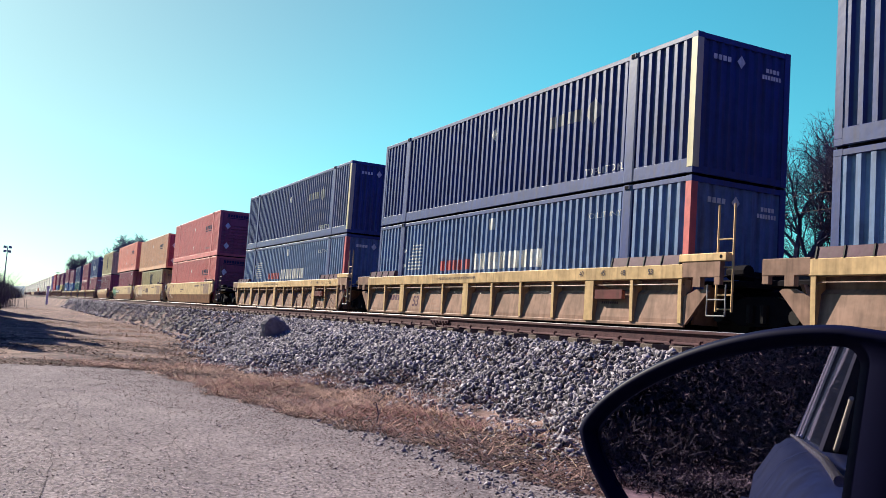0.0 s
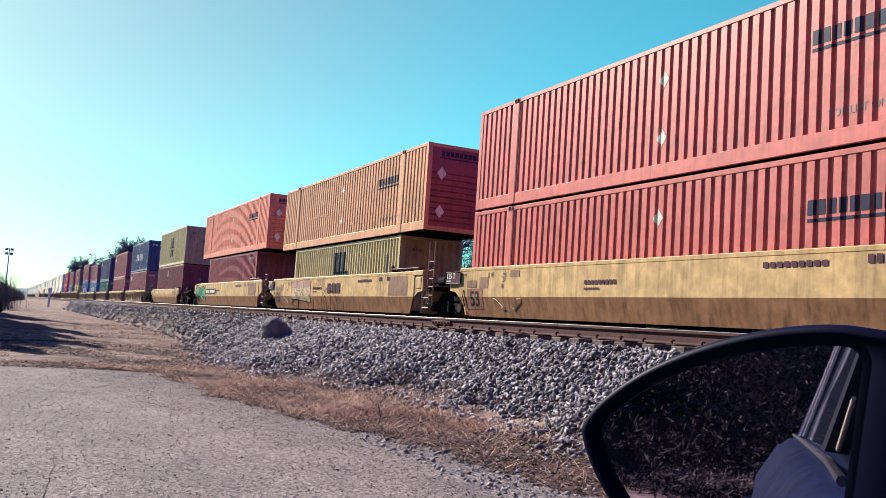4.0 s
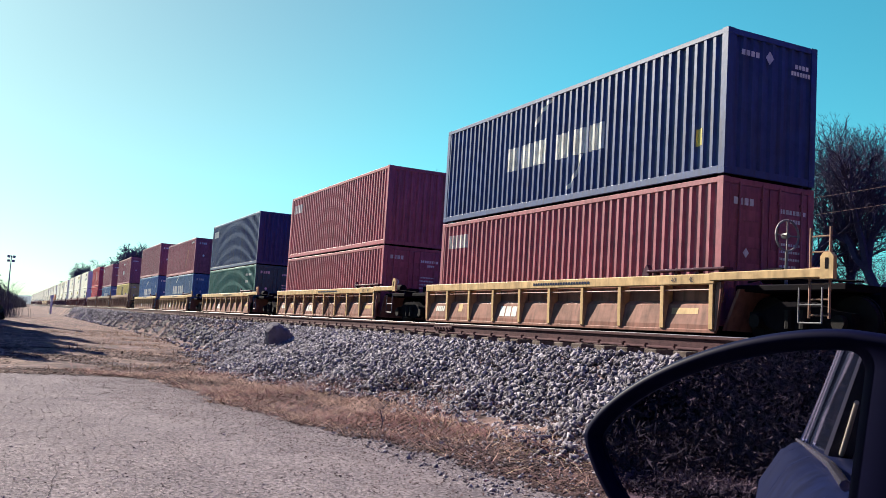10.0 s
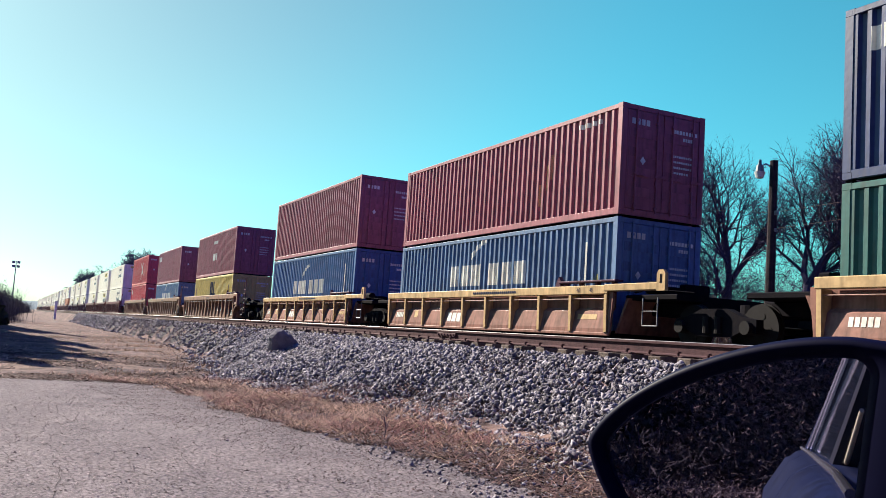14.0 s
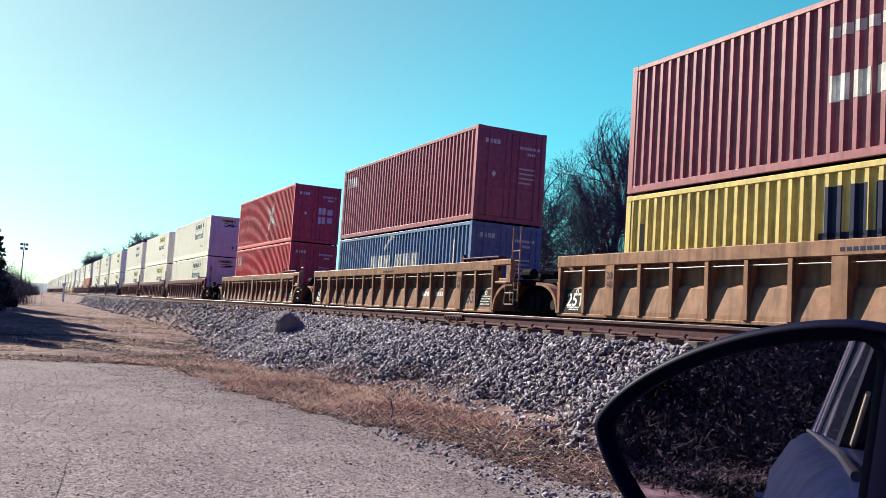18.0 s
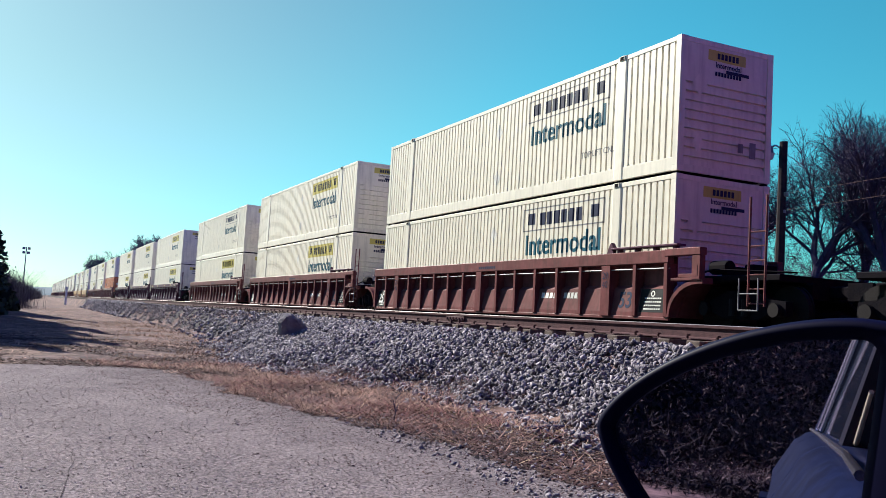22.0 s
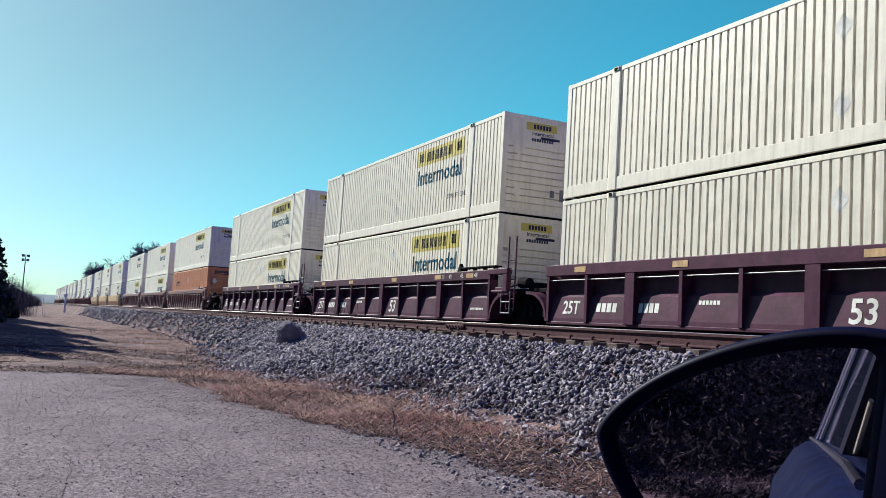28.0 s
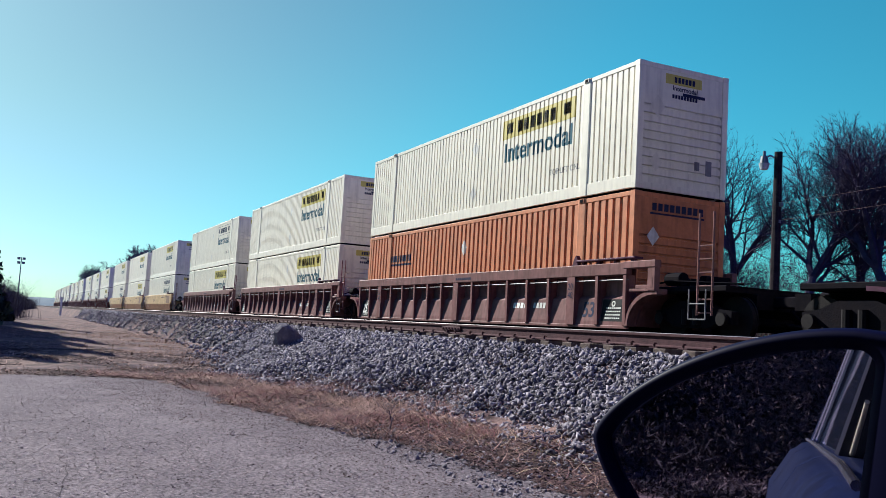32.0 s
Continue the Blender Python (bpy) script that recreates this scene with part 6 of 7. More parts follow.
def tree(name, label, x, y, base, height, spread, seed, depth=6, fine=0.011):
    """A bare winter tree: forking stems that rise and spread into a rounded crown of fine twigs."""
    r = random.Random(seed)
    parts = {"trunk": ([], []), "limb": ([], []), "crown": ([], [])}

    def stick(which, p, q, r0, r1, sides):
        v, f = parts[which]
        d = (q - p).normalized()
        u = d.orthogonal().normalized()
        w = d.cross(u)
        k = len(v)
        ring = [(math.cos(2 * math.pi * i / sides), math.sin(2 * math.pi * i / sides)) for i in range(sides)]
        v.extend(p + u * (a * r0) + w * (b * r0) for a, b in ring)
        if r1 < 0.004:
            v.append(q)
            f.extend((k + i, k + (i + 1) % sides, k + sides) for i in range(sides))
        else:
            v.extend(q + u * (a * r1) + w * (b * r1) for a, b in ring)
            f.extend((k + i, k + (i + 1) % sides, k + sides + (i + 1) % sides, k + sides + i) for i in range(sides))

    def twig(p, q, rad):
        v, f = parts["crown"]
        w = (q - p).orthogonal().normalized()
        w.rotate(Matrix.Rotation(r.uniform(0, 3.1), 3, (q - p).normalized()))
        k = len(v)
        v.extend((p - w * rad, p + w * rad, q))
        f.append((k, k + 1, k + 2))

    def limb(p, d, length, radius, level):
        which = "trunk" if level == 0 else ("limb" if level < 3 else "crown")
        last = level >= depth
        steps = 1 if last else (4 if level < 2 else (3 if level < 4 else 2))
        sides = 8 if level == 0 else (5 if level < 3 else 3)
        end = 0.0 if last else radius * 0.52
        for s in range(steps):
            r0 = radius + (end - radius) * s / steps
            r1 = radius + (end - radius) * (s + 1) / steps
            d = (d + Vector((r.gauss(0, 0.13), r.gauss(0, 0.13), r.gauss(0.06, 0.07)))).normalized()
            q = p + d * (length / steps)
            if last:
                twig(p, q, r0 * 1.2)
            else:
                stick(which, p, q, r0, r1, sides)
            p = q
            if not last and (level > 0 or s > 1):
                for _ in range(1):
                    side = d.orthogonal().normalized()
                    side.rotate(Matrix.Rotation(r.uniform(0, 2 * math.pi), 3, d))
                    limb(p, (d * r.uniform(0.7, 1.1) + side * r.uniform(0.5, 1.0) * spread).normalized(), length * r.uniform(0.46, 0.66) * (1.15 - 0.25 * s / steps), max(r1 * 0.62, fine), level + 1)
        if not last:
            n = 3 if level == 0 else 2
            for k in range(n):
                side = d.orthogonal().normalized()
                side.rotate(Matrix.Rotation(2 * math.pi * (k + r.random() * 0.6) / n, 3, d))
                limb(p, (d + side * r.uniform(0.3, 0.6) * spread).normalized(), length * r.uniform(0.55, 0.75), max(end, fine), level + 1)

    limb(Vector((0, 0, 0)), Vector((r.gauss(0, 0.05), r.gauss(0, 0.05), 1)).normalized(), height * 0.24, height * 0.019, 0)
    k = height / max(v.z for v in parts["crown"][0])
    middle, reach = Vector((0, 0, 0.56 * height / k)), 0.44 * height / k

    def rounded(p):
        """Ends that stray out of the crown's round outline are drawn back to it."""
        d = p - middle
        d.x, d.y = d.x / 1.08, d.y / 1.08
        far_out = d.length / reach
        if p.z < middle.z * 0.6 or far_out < 0.75:
            return p
        d *= (0.75 + 0.27 * math.tanh((far_out - 0.75) / 0.27)) / far_out
        return middle + Vector((d.x * 1.08, d.y * 1.08, d.z))
    root = thing(name, label, "tree", "trees beyond the track")
    for nm, (v, f) in parts.items():
        me = bpy.data.meshes.new(nm)
        me.from_pydata([rounded(p) * k for p in v], [], f)
        me.materials.append(BARK)
        part(nm, me, root)
    root.matrix_basis = pose(x, y, base)
    return root


def polar(az, dist):
    return math.cos(radians(az)) * dist, math.sin(radians(az)) * dist


for k, (az, dist, top, spread, seed) in enumerate([(150.0, 62, 11.2, 1.0, 3), (146.2, 55, 9.6, 1.0, 4), (143.2, 50, 12.2, 0.9, 5), (139.6, 47, 14.3, 0.95, 6), (136.6, 52, 13.0, 1.0, 7), (133.2, 48, 15.2, 1.05, 8),
                                                   (130.0, 52, 14.5, 1.05, 9), (126.6, 47, 14.6, 1.0, 10), (122.5, 52, 15.0, 1.0, 11), (152.6, 70, 10.2, 1.0, 12), (155.5, 85, 7.8, 1.0, 14), (148.2, 58, 6.5, 1.1, 41), (138.0, 43, 7.0, 1.1, 43)]):
    x, y = polar(az, dist)
    tree("bare_tree", "tall bare winter tree with fine dark twigs", x, y, -0.7, dist * math.tan(radians(top * (1.06 if az > 134 else 0.98))) + 0.7, spread, seed, fine=0.0046)
for k, (az, dist, top, seed) in enumerate([(175.4, 310, 3.0, 21), (172.9, 255, 4.2, 22), (173.7, 245, 4.5, 24)]):
    x, y = polar(az, dist)
    tree("bare_tree", "far bare winter tree with a broad crown", x, y, -0.6, dist * math.tan(radians(top)) + 0.6, 1.1, seed, depth=6, fine=0.03)


def clumps(n, centre, spread, size, mat, name, thin=0.6):
    """A crown of small leaf clumps or, when thin, of twigs."""
    c = np.array(centre) + rng.normal(size=(n, 3)) * np.array(spread)
    a = rng.normal(size=(n, 3)); a /= np.linalg.norm(a, axis=1)[:, None]
    b = np.cross(a, rng.normal(size=(n, 3))); b /= np.linalg.norm(b, axis=1)[:, None]
    s = (size * rng.uniform(0.4, 1.3, n))[:, None]
    v = np.stack([c - a * s, c + b * s * thin, c + a * s, c - b * s * thin], 1).reshape(-1, 3)
    return fast_mesh(name, v, np.arange(n * 4).reshape(n, 4), mat)


def conifer(x, y, height, radius, label):
    root = thing("evergreen_tree", label, "tree")
    part("trunk", Shape().tube((0, 0, 0), (0, 0, height * 0.9), 0.18, 0.04).mesh("trunk", BARK), root)
    n = 11000
    h = rng.random(n) ** 1.2
    a = rng.uniform(0, 2 * math.pi, n)
    rr = radius * (1 - h) * (0.62 + 0.38 * rng.random(n) ** 0.5) * (1 + 0.10 * np.sin(a * 5 + h * 20))
    c = np.stack([np.cos(a) * rr, np.sin(a) * rr, 0.1 + h * height], -1)
    p = rng.normal(size=(n, 3)); p /= np.linalg.norm(p, axis=1)[:, None]
    q = np.cross(p, rng.normal(size=(n, 3))); q /= np.linalg.norm(q, axis=1)[:, None]
    ln = rng.uniform(0.12, 0.30, n)[:, None]
    v = np.stack([c - p * ln, c + q * ln * 0.7, c + p * ln, c - q * ln * 0.7], 1).reshape(-1, 3)
    part("crown", fast_mesh("crown", v, np.arange(n * 4).reshape(n, 4), NEEDLE), root)
    root.matrix_basis = pose(x, y, GROUND)
    return root


conifer(-64, -3.7, 12.8, 3.7, "tall dark evergreen beside the road")
conifer(-52, -4.7, 14.0, 4.2, "dark evergreen whose shade lies on the grass")
conifer(-43, -4.9, 13.0, 4.0, "broad dark evergreen near the road")
conifer(-36, -5.2, 11.0, 3.6, "dark dense evergreen at the road's side")
conifer(-47.5, -4.8, 12.6, 3.9, "dense dark evergreen in a row by the road")
conifer(-40, -5.0, 12.0, 3.9, "wide dark evergreen in a row by the road")
conifer(-116, -5.2, 14.0, 4.2, "dark evergreen far along the road")


def thicket(name, label, spots, low, high, per, mat):
    """Brush: many upright bent twigs."""
    n = len(spots) * per
    x = np.repeat([p[0] for p in spots], per) + rng.normal(0, 1.0, n)
    y = np.repeat([p[1] for p in spots], per) + rng.normal(0, 1.0, n)
    return thing(name, label, "brush", kind="stuff", mesh=blades(name, x, y, np.full(n, GROUND), rng.uniform(low, high, n), rng.uniform(0.05, 0.55, n), rng.uniform(0.004, 0.013, n), mat, 0.2))


thicket("far_brush", "line of bare brush along the road's far side", [(-76 - 6 * i, -1.6 + 0.00011 * (6 * i) ** 2 + random.uniform(-0.8, 0.8)) for i in range(46)], 0.8, 4.6, 460, FAR_BRUSH)
thicket("brush_beyond_track", "dense dark brush and undergrowth beyond the track", [polar(117 + 0.5 * i, 36 + 14 * random.random()) for i in range(86)], 0.8, 3.6, 300, BRUSH)
for k in range(16):
    d = 78 + 13 * k
    thing("far_undergrowth", "dark tangled brush along the road's far side", "brush", kind="stuff", mesh=clumps(4500, (-d, -2.2 + 0.00012 * (d - 78) ** 2, 0.1 + 0.002 * d), (3.6, 0.8, 0.8), 0.15, FAR_BRUSH, "far_undergrowth", 0.3))
for k in range(15):
    px, py = polar(117.5 + 2.6 * k, 54 + 6 * (k % 3))
    thing("saplings", "thicket of thin bare saplings below the trees", "brush", kind="stuff", mesh=clumps(5200, (px, py, 2.6 + 0.5 * (k % 2)), (2.3, 1.8, 1.9), 0.42, BARK, "saplings", 0.028))
for k in range(9):
    px, py = polar(119 + 4.6 * k, 44 + 5 * (k % 3))
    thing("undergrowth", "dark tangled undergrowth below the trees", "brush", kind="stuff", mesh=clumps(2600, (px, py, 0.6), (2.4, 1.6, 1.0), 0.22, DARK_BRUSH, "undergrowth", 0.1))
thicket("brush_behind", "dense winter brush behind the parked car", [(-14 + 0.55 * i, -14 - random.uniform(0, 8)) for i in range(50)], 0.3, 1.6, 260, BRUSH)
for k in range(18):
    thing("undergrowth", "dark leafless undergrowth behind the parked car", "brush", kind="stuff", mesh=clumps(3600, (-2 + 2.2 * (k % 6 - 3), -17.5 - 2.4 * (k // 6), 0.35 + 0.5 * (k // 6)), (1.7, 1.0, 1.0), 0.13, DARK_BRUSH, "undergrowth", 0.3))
for k in range(3):
    thing("twigs", "tangle of thin pale winter twigs behind the parked car", "brush", kind="stuff", mesh=clumps(15000, (-1.2 + 1.3 * k, -14.6, 0.35), (0.75, 0.9, 1.3), 0.052, TWIG, "twigs", 0.11))
thing("twigs", "low dead plants at the edge of the lay-by", "brush", kind="stuff", mesh=clumps(9000, (-0.7, -11.7, -1.0), (0.6, 0.4, 0.10), 0.05, TWIG, "twigs", 0.10))
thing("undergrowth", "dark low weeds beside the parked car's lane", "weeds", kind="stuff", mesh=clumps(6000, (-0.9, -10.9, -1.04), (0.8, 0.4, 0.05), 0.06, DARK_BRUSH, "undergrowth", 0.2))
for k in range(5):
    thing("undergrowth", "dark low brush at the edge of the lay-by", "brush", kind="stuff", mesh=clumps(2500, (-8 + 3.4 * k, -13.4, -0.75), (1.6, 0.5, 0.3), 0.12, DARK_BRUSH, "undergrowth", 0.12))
# woods added to block sky light: behind the brush, round the lay-by's end, beyond the track
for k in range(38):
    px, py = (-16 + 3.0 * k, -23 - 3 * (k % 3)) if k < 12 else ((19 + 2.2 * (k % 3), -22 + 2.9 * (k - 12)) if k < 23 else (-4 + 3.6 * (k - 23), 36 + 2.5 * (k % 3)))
    thing("woods", "added dark woods, mostly out of view, that block sky light", "woods", kind="stuff", mesh=clumps(2000, (px, py, 7.5), (2.4, 1.8, 5.0), 0.6, DARK_BRUSH, "woods"))
for k in range(6):
    tree("bare_tree", "bare winter tree behind the brush", -11 + 4.6 * k, -27 - 3 * (k % 2), GROUND, 13 + k % 3, 1.0, 60 + k, depth=4, fine=0.03)

# wooded hills on the horizon
hill_v, hill_f = [], []
for i in range(121):
    a = radians(100 + i * 1.3)
    hgt = 16 + 9 * noise.noise(Vector((i * 0.11, 0, 0))) + 5 * noise.noise(Vector((i * 0.6, 3, 0))) + 2 * noise.noise(Vector((i * 2.3, 5, 0)))
    for rr, zz in ((1500, -2), (1560, hgt * 0.7), (1640, hgt), (1900, hgt * 0.8)):
        hill_v.append((math.cos(a) * rr, math.sin(a) * rr, zz))
for i in range(120):
    for k in range(3):
        p = i * 4 + k
        hill_f.append((p, p + 1, p + 5, p + 4))
thing("backdrop", "low blue-grey wooded hills on the horizon", "hills", kind="structure", mesh=fast_mesh("backdrop", np.array(hill_v), np.array(hill_f), HILL))

# house beyond the track
hx, hy = polar(155.6, 74)
house = thing("house", "white clapboard house with a slate-blue gable roof", "house")
part("wall", Shape().prism([(-4, 0), (4, 0), (4, 4.1), (0, 7.4), (-4, 4.1)], -5, 5, "y").mesh("wall", HOUSE_WHITE), house)
for k in (-1, 1):
    part("roof", Shape().prism([(0, 7.62), (k * 4.5, 3.85), (k * 4.5, 3.65), (0, 7.4)], -5.4, 5.4, "y").mesh("roof", ROOF), house)
part("chimney", Shape().box(-0.4, 0.4, 2.2, 3.0, 6.0, 9.2).box(-0.5, 0.5, 2.1, 3.1, 9.0, 9.25).mesh("chimney", ROOF), house)
part("side_wing", Shape().box(3.9, 8.5, -3.5, 3.5, 0, 3.2).prism([(-3.9, 3.2), (3.9, 3.2), (0, 5.4)], 3.9, 8.8, "x").mesh("side_wing", HOUSE_WHITE), house)
for u in (-1.9, 1.9):
    wdw = part("window", Shape().box(u - 0.6, u + 0.6, -5.06, -4.98, 1.2, 2.8).mesh("window", HOUSE_WHITE), house)
    part("pane", Shape().box(u - 0.5, u + 0.5, -5.09, -5.05, 1.3, 2.7).mesh("pane", GLASS), wdw)
wdw = part("window", Shape().box(-0.5, 0.5, -5.06, -4.98, 4.2, 5.5).mesh("window", HOUSE_WHITE), house)
part("pane", Shape().box(-0.4, 0.4, -5.09, -5.05, 4.3, 5.4).mesh("pane", GLASS), wdw)
house.matrix_basis = pose(hx, hy, -0.9, 0, 0, 40)

# yard lamp on a dark pole
lx, ly = polar(134.0, 34)
lamp = thing("yard_lamp", "dark wooden pole with a barn-style yard lamp", "lamp post")
part("pole", Shape().tube((0, 0, 0), (0.05, 0, 7.6), 0.19, 0.14, n=10).mesh("pole", POLE), lamp)
part("arm", Shape().pipe([(0, 0, 7.35), (-0.2, -0.15, 7.5), (-0.34, -0.25, 7.42)], 0.03).mesh("arm", CHROME), lamp)
part("lamp_head", Shape().tube((-0.36, -0.27, 7.2), (-0.36, -0.27, 7.46), 0.16, 0.12, n=12).tube((-0.36, -0.27, 7.46), (-0.36, -0.27, 7.66), 0.06, 0.05, n=8).mesh("lamp_head", PAINT["grey"]), lamp)
part("lamp_bowl", Shape().tube((-0.36, -0.27, 6.98), (-0.36, -0.27, 7.2), 0.13, 0.20, n=12).mesh("lamp_bowl", LAMP_GLASS), lamp)
part("insulator", Shape().box(-0.05, 0.3, -0.06, 0.06, 5.6, 5.75).mesh("insulator", PAINT["grey"]), lamp)
part("insulator", Shape().box(-0.02, 0.2, -0.05, 0.05, 5.0, 5.12).mesh("insulator", PAINT["grey"]), lamp)
lamp.matrix_basis = pose(lx, ly, -0.5)
ux, uy = polar(150.8, 50)
pole = thing("utility_pole", "wooden utility pole with a crossarm", "utility pole")
part("pole", Shape().tube((0, 0, 0), (0, 0, 10.5), 0.13, 0.09).mesh("pole", POLE), pole)
part("crossarm", Shape().box(-1.6, 1.6, -0.06, 0.06, 9.95, 10.1).mesh("crossarm", POLE), pole)
for u in (-1.5, -0.7, 0.7, 1.5):
    part("insulator", Shape().tube((u, 0, 10.1), (u, 0, 10.28), 0.05, 0.03).mesh("insulator", PAINT["grey"]), pole)
pole.matrix_basis = pose(ux, uy, -0.6, 0, 0, 55)
for k, (za, zb, dx) in enumerate(((9.4, 6.9, -1.0), (9.3, 5.2, 0.4), (9.4, 4.6, 1.0))):
    pts = [Vector((ux + dx * 0.8, uy, za)).lerp(Vector((lx, ly, zb)), i / 12) - Vector((0, 0, 0.5 * math.sin(math.pi * i / 12))) for i in range(13)]
    far = [Vector((lx, ly, zb)).lerp(Vector((lx + 24, ly + 7, zb + 3.5)), i / 10) - Vector((0, 0, 0.4 * math.sin(math.pi * i / 10))) for i in range(11)]
    line = pts + far[1:]
    v = [p + Vector((0, 0.008 * math.cos(a), 0.008 * math.sin(a))) for p in line for a in (0.5, 2.6, 4.7)]
    f = [(3 * i + q, 3 * i + (q + 1) % 3, 3 * i + 3 + (q + 1) % 3, 3 * i + 3 + q) for i in range(len(line) - 1) for q in range(3)]
    thing("power_line", "thin pale overhead wire sagging between poles", "wire", "overhead wires", mesh=Shape().add(v, f).mesh("power_line", CHROME))

# signal mast, line-side post and cabinet far along the track
mx, my = polar(179.7, 210)
mast = thing("light_mast", "tall thin mast with floodlights", "mast")
part("pole", Shape().tube((0, 0, 0), (0, 0, 11.2), 0.16, 0.08).mesh("pole", PAINT["grey"]), mast)
for k, (dx, dz) in enumerate(((-0.5, 10.9), (0.5, 10.9), (-0.45, 10.0), (0.45, 10.0))):
    part("floodlight", Shape().box(-0.25 , 0.25, dx - 0.3, dx + 0.3, dz - 0.25, dz + 0.25, 0.05).mesh("floodlight", PAINT["grey"]), mast)
mast.matrix_basis = pose(mx, my, GROUND)
mp = thing("marker_post", "white line-side marker post beside the track", "post")
part("post", Shape().box(-0.12, 0.12, -0.12, 0.12, 0, 1.9, 0.02).mesh("post", PAINT["lettering"]), mp)
part("cap", Shape().box(-0.2, 0.2, -0.2, 0.2, 1.9, 2.25, 0.03).mesh("cap", PAINT["lettering"]), mp)
qx, qy = polar(177.35, 118)
mp.matrix_basis = pose(qx, qy, GROUND + 0.1)
for az, dist, hh in ((176.9, 330, 9.5),):
    qx, qy = polar(az, dist)
    thing("signal_pole", "thin dark pole by the track in the distance", "pole", mesh=Shape().tube((0, 0, 0), (0, 0, hh), 0.14, 0.09).box(-0.1, 0.1, -0.7, 0.7, hh - 0.25, hh - 0.1).mesh("signal_pole", POLE), m=pose(qx, qy, GROUND))


# ---- the parked car and its mirror ----
car = thing("car", "parked dark car with a black door mirror", "car")


def loft(sections):
    """A skin through cross-sections of (x, z) points that stand at the given y."""
    s = Shape()
    n = len(sections[0][1])
    for y, pts in sections:
        s.v += [(x, y, z) for x, z in pts]
    for r in range(len(sections) - 1):
        for i in range(n):
            s.f.append((r * n + i, r * n + (i + 1) % n, (r + 1) * n + (i + 1) % n, (r + 1) * n + i))
    return s.add([s.v[i] for i in range(n)], [tuple(range(n))]).add([s.v[(len(sections) - 1) * n + i] for i in range(n)], [tuple(range(n))])


def flank(y, belt, out=0.0):
    return (y, [(-0.50 - out, -0.98), (-0.575 - out, -0.62), (-0.585 - out, -0.42), (-0.565 - out, belt - 0.15), (-0.50 - out, belt - 0.035), (-0.465, belt - 0.012), (-0.43, belt), (-0.34, belt), (-0.34, -0.98)])


part("rear_wing", loft([flank(-3.3, -0.13, -0.06), flank(-2.9, -0.105, -0.01), flank(-2.2, -0.10, 0.01), flank(-1.72, -0.10)]).mesh("rear_wing", CAR_PAINT, True), car)
part("rear_door", loft([flank(-1.71, -0.10), flank(-1.2, -0.101), flank(-0.72, -0.103)]).mesh("rear_door", CAR_PAINT, True), car)
part("front_door", loft([flank(-0.71, -0.103), flank(0.0, -0.108, -0.01), flank(0.3, -0.125, -0.015), flank(0.72, -0.17, -0.02)]).mesh("front_door", CAR_PAINT, True), car)
part("front_wing", loft([flank(0.73, -0.17, -0.02), flank(1.3, -0.25, -0.02), flank(2.1, -0.34, -0.06)]).mesh("front_wing", CAR_PAINT, True), car)
part("belt_moulding", Shape().pipe([(-0.452, -2.5, -0.096), (-0.452, -1.2, -0.096), (-0.452, -0.72, -0.098), (-0.452, 0.0, -0.1), (-0.452, 0.3, -0.110)], 0.006, 8).mesh("belt_moulding", CHROME), car)
part("far_side", Shape().prism([(1.02, -0.98), (1.18, -0.98), (1.2, -0.5), (1.06, -0.14), (1.0, -0.14)], -3.2, 2.0, "y").mesh("far_side", CAR_PAINT), car)
part("cabin_floor", Shape().box(-0.34, 1.02, -3.1, 1.5, -0.98, -0.92).mesh("cabin_floor", FABRIC), car)
part("bonnet", Shape().prism([(1.0, -0.30), (2.0, -0.42), (2.1, -0.9), (1.0, -0.9)], -0.33, 1.0, "x").mesh("bonnet", CAR_PAINT), car)
part("dashboard", Shape().prism([(0.78, -0.24), (1.0, -0.28), (1.0, -0.9), (0.85, -0.9)], -0.33, 1.0, "x").mesh("dashboard", FABRIC), car)
part("roof", Shape().prism([(-0.34, 0.25), (-0.22, 0.31), (0.86, 0.31), (0.98, 0.25), (0.9, 0.235), (-0.30, 0.235)], -2.3, 0.02, "y").mesh("roof", CAR_PAINT), car)
part("rear_pillar", Shape().add([(-0.44, -2.55, -0.10), (-0.44, -2.05, -0.105), (-0.33, -1.85, 0.25), (-0.33, -2.2, 0.25), (-0.40, -2.55, -0.10), (-0.40, -2.05, -0.105), (-0.29, -1.85, 0.25), (-0.29, -2.2, 0.25)], [(0, 1, 2, 3), (7, 6, 5, 4), (0, 4, 5, 1), (1, 5, 6, 2), (2, 6, 7, 3), (3, 7, 4, 0)]).mesh("rear_pillar", CAR_PAINT), car)
part("centre_pillar", Shape().add([(-0.435, -0.80, -0.135), (-0.435, -0.66, -0.14), (-0.33, -0.66, 0.25), (-0.33, -0.76, 0.25), (-0.39, -0.80, -0.135), (-0.39, -0.66, -0.14), (-0.29, -0.66, 0.25), (-0.29, -0.76, 0.25)], [(0, 1, 2, 3), (7, 6, 5, 4), (0, 4, 5, 1), (1, 5, 6, 2), (2, 6, 7, 3), (3, 7, 4, 0)]).mesh("centre_pillar", CAR_TRIM), car)
part("rear_window", Shape().add([(-0.425, -2.05, -0.105), (-0.425, -0.80, -0.135), (-0.32, -0.76, 0.25), (-0.32, -1.85, 0.25)], [(0, 1, 2, 3)]).mesh("rear_window", GLASS), car)
for x0, x1, z0, z1 in ((-0.44, -0.335, -0.10, 0.25), (-0.432, -0.33, -0.10, 0.25)):
    part("window_moulding", Shape().pipe([(x0, -2.04 + (x0 + 0.44) * 8, z0), (x1 - 0.004, -1.84 + (x0 + 0.44) * 8, z1)], 0.006).mesh("window_moulding", CHROME), car)
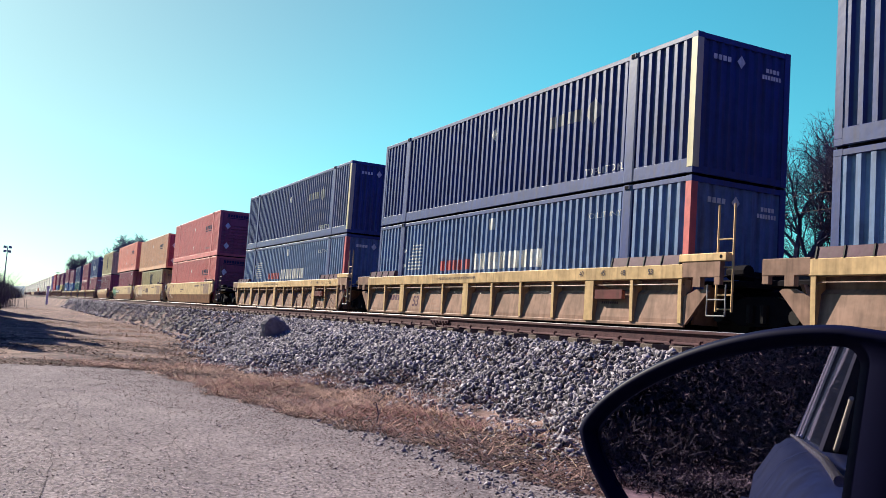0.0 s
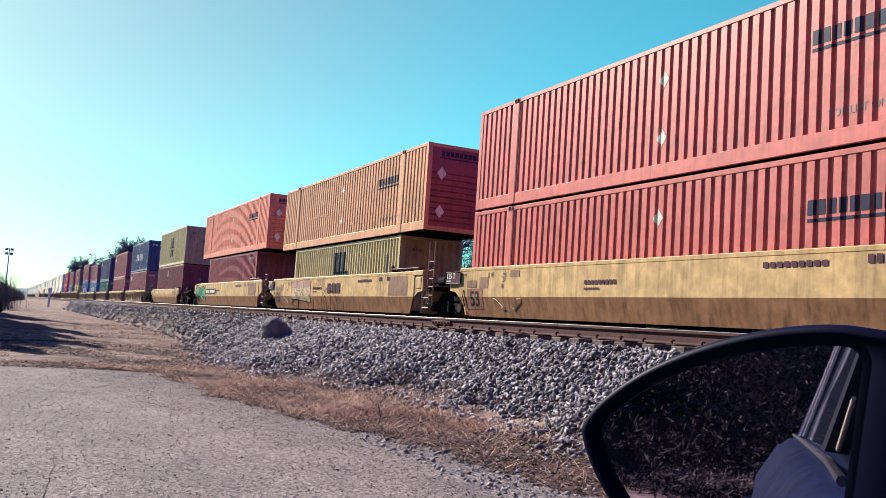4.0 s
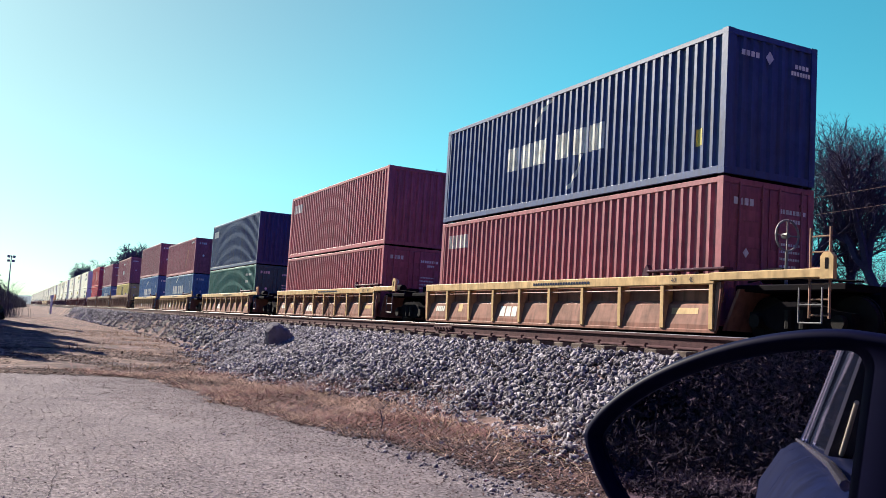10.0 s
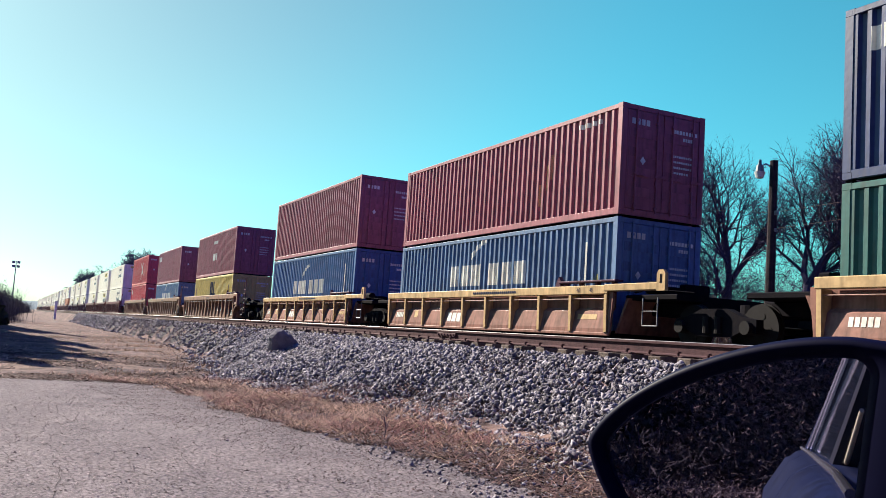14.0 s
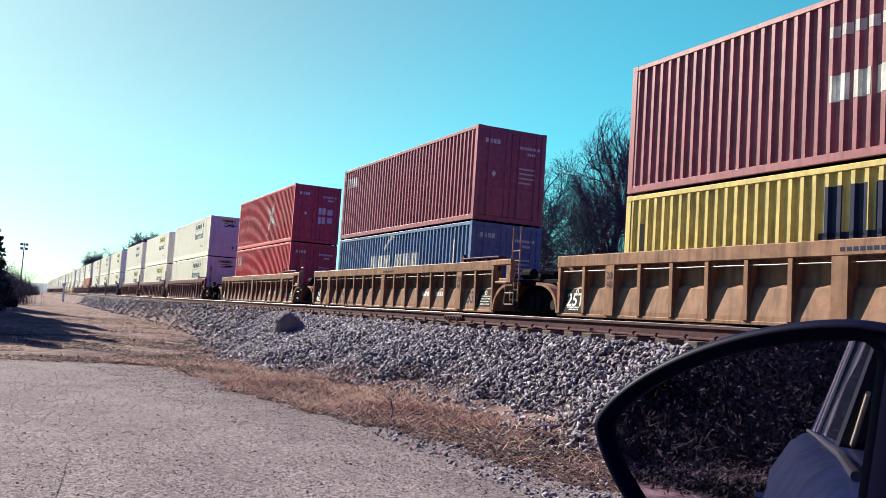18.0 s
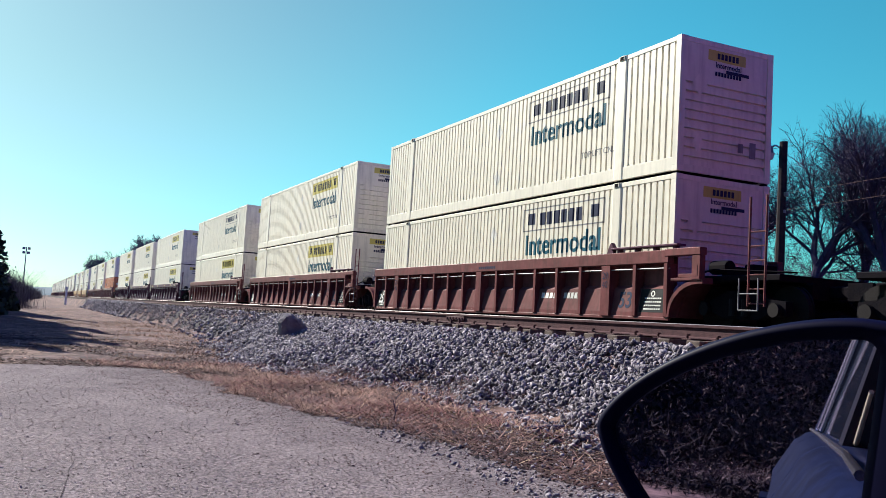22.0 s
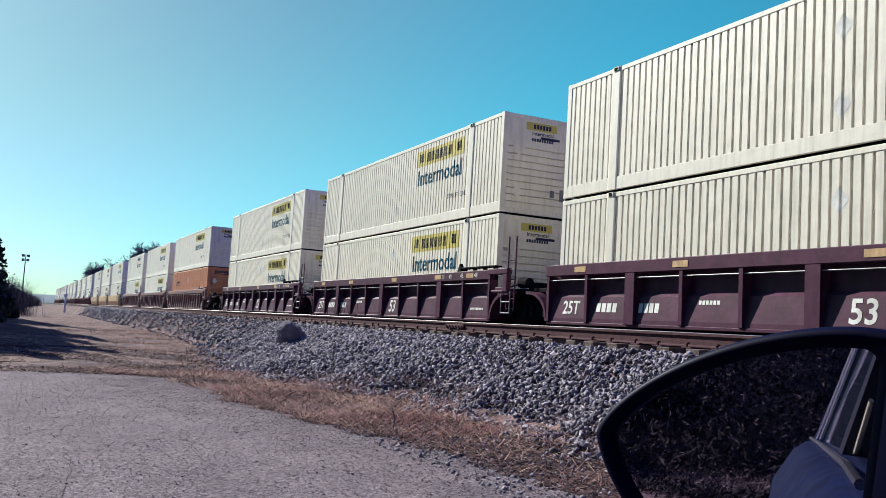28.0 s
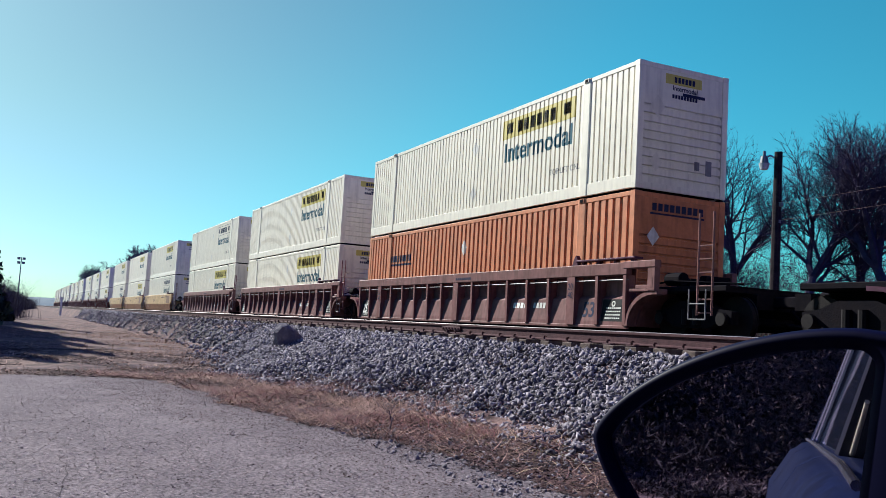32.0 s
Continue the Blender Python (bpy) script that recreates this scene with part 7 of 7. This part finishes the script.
part("roof_moulding", Shape().pipe([(-0.345, -1.85, 0.245), (-0.345, -0.7, 0.25), (-0.345, 0.0, 0.25)], 0.007).mesh("roof_moulding", CHROME), car)
# cream-coloured strip stands in for the sun's highlight on the window edge
part("window_channel", Shape().tube((-0.40, -0.766, -0.127), (-0.40, -0.339, -0.003), 0.006, 0.004, n=8).mesh("window_channel", PAINT["cream"]), car, "cream strip painted as the sunlit glint of the window edge")
for y in (-1.55, -0.3):
    part("door_handle", Shape().box(-0.60, -0.565, y - 0.22, y, -0.33, -0.30, 0.008).mesh("door_handle", CAR_PAINT), car)
part("rear_glass", Shape().prism([(-2.9, -0.14), (-2.3, 0.23), (-2.29, 0.24), (-2.88, -0.14)], -0.25, 0.9, "x").mesh("rear_glass", GLASS), car)
part("seat", Shape().box(0.02, 0.5, -0.95, -0.75, -0.8, 0.02, 0.05).mesh("seat", FABRIC), car)
for y in (-2.35, 1.4):
    for x in (-0.46, 1.08):
        wh = part("wheel", Shape().tube((x - 0.10, y, -0.80), (x + 0.10, y, -0.80), 0.31, n=28).mesh("wheel", PLASTIC), car)
        part("rim", Shape().tube((x - 0.105, y, -0.80), (x + 0.105, y, -0.80), 0.20, n=20).mesh("rim", CHROME), wh)

# door mirror: a rounded shell round the glass, on an arm from the door
TO_MIRROR = Vector((-0.6225, 0.7729, -0.1166))
TO_REAR_VIEW = Vector((-0.6793, 0.7296, -0.0793))
FACE = (Vector((0, -1, 0)) - TO_REAR_VIEW).normalized()
ACROSS = Vector((0, 0, 1)).cross(FACE).normalized()
UPWARD = FACE.cross(ACROSS)
MIRROR_POSE = Matrix.Translation(TO_MIRROR * 0.74) @ Matrix((ACROSS, UPWARD, FACE)).transposed().to_4x4() @ pose(0, 0, 0, 0, 0, -5.3)


def half_egg(inset, c, r, n=30):
    """The mirror's outline, drawn in by an inset: a blunt point outwards, rounder below than above, closed by a straight edge at c with corners of radius r."""
    def edge(b):
        turns = [math.pi / 2 * i / n for i in range(1, n + 1)]
        up = [(min(-0.0126 - (A - inset) * abs(math.cos(t)) ** 1.25, c - r), b * math.sin(t) ** 1.385) for t in turns]
        return up + [(c - r + r * math.sin(t), b - r + r * math.cos(t)) for t in [math.pi / 2 * i / 6 for i in range(1, 7)]]
    top, low = edge(UP - inset), edge(DOWN - inset)
    return [(u, v - 0.0208) for u, v in [(-0.0126 - A + inset, 0.0)] + top + [(u, -v) for u, v in low[::-1]]]


def rings(levels):
    s = Shape()
    n = len(levels[0][0])
    for pts, z in levels:
        s.v += [(u, v, z) for u, v in pts]
    for r in range(len(levels) - 1):
        for i in range(n):
            s.f.append((r * n + i, r * n + (i + 1) % n, (r + 1) * n + (i + 1) % n, (r + 1) * n + i))
    s.f.append(tuple(range((len(levels) - 1) * n, len(levels) * n)))
    return s


A, UP, DOWN, C = 0.2209, 0.1256, 0.1371, 0.075
shell = rings([(half_egg(0.0165, -0.004, 0.014), -0.010), (half_egg(0.0155, -0.002, 0.015), 0.001), (half_egg(0.010, 0.006, 0.018), 0.006), (half_egg(0.004, C - 0.02, 0.02), 0.006), (half_egg(0.0, C, 0.02), 0.0),
               (half_egg(0.001, C, 0.02), -0.02), (half_egg(0.009, C, 0.02), -0.05), (half_egg(0.035, C, 0.02), -0.075), (half_egg(0.07, C, 0.02), -0.09)])
mirror = part("door_mirror", shell.mesh("door_mirror", PLASTIC, True), car, "black plastic door mirror with a rounded shell")
mirror.matrix_basis = MIRROR_POSE
part("mirror_glass", Shape().prism(half_egg(0.0162, -0.0036, 0.014), -0.009, -0.005, "z").mesh("mirror_glass", MIRROR), mirror, "mirror glass that reflects brush and the car's side")

motions()
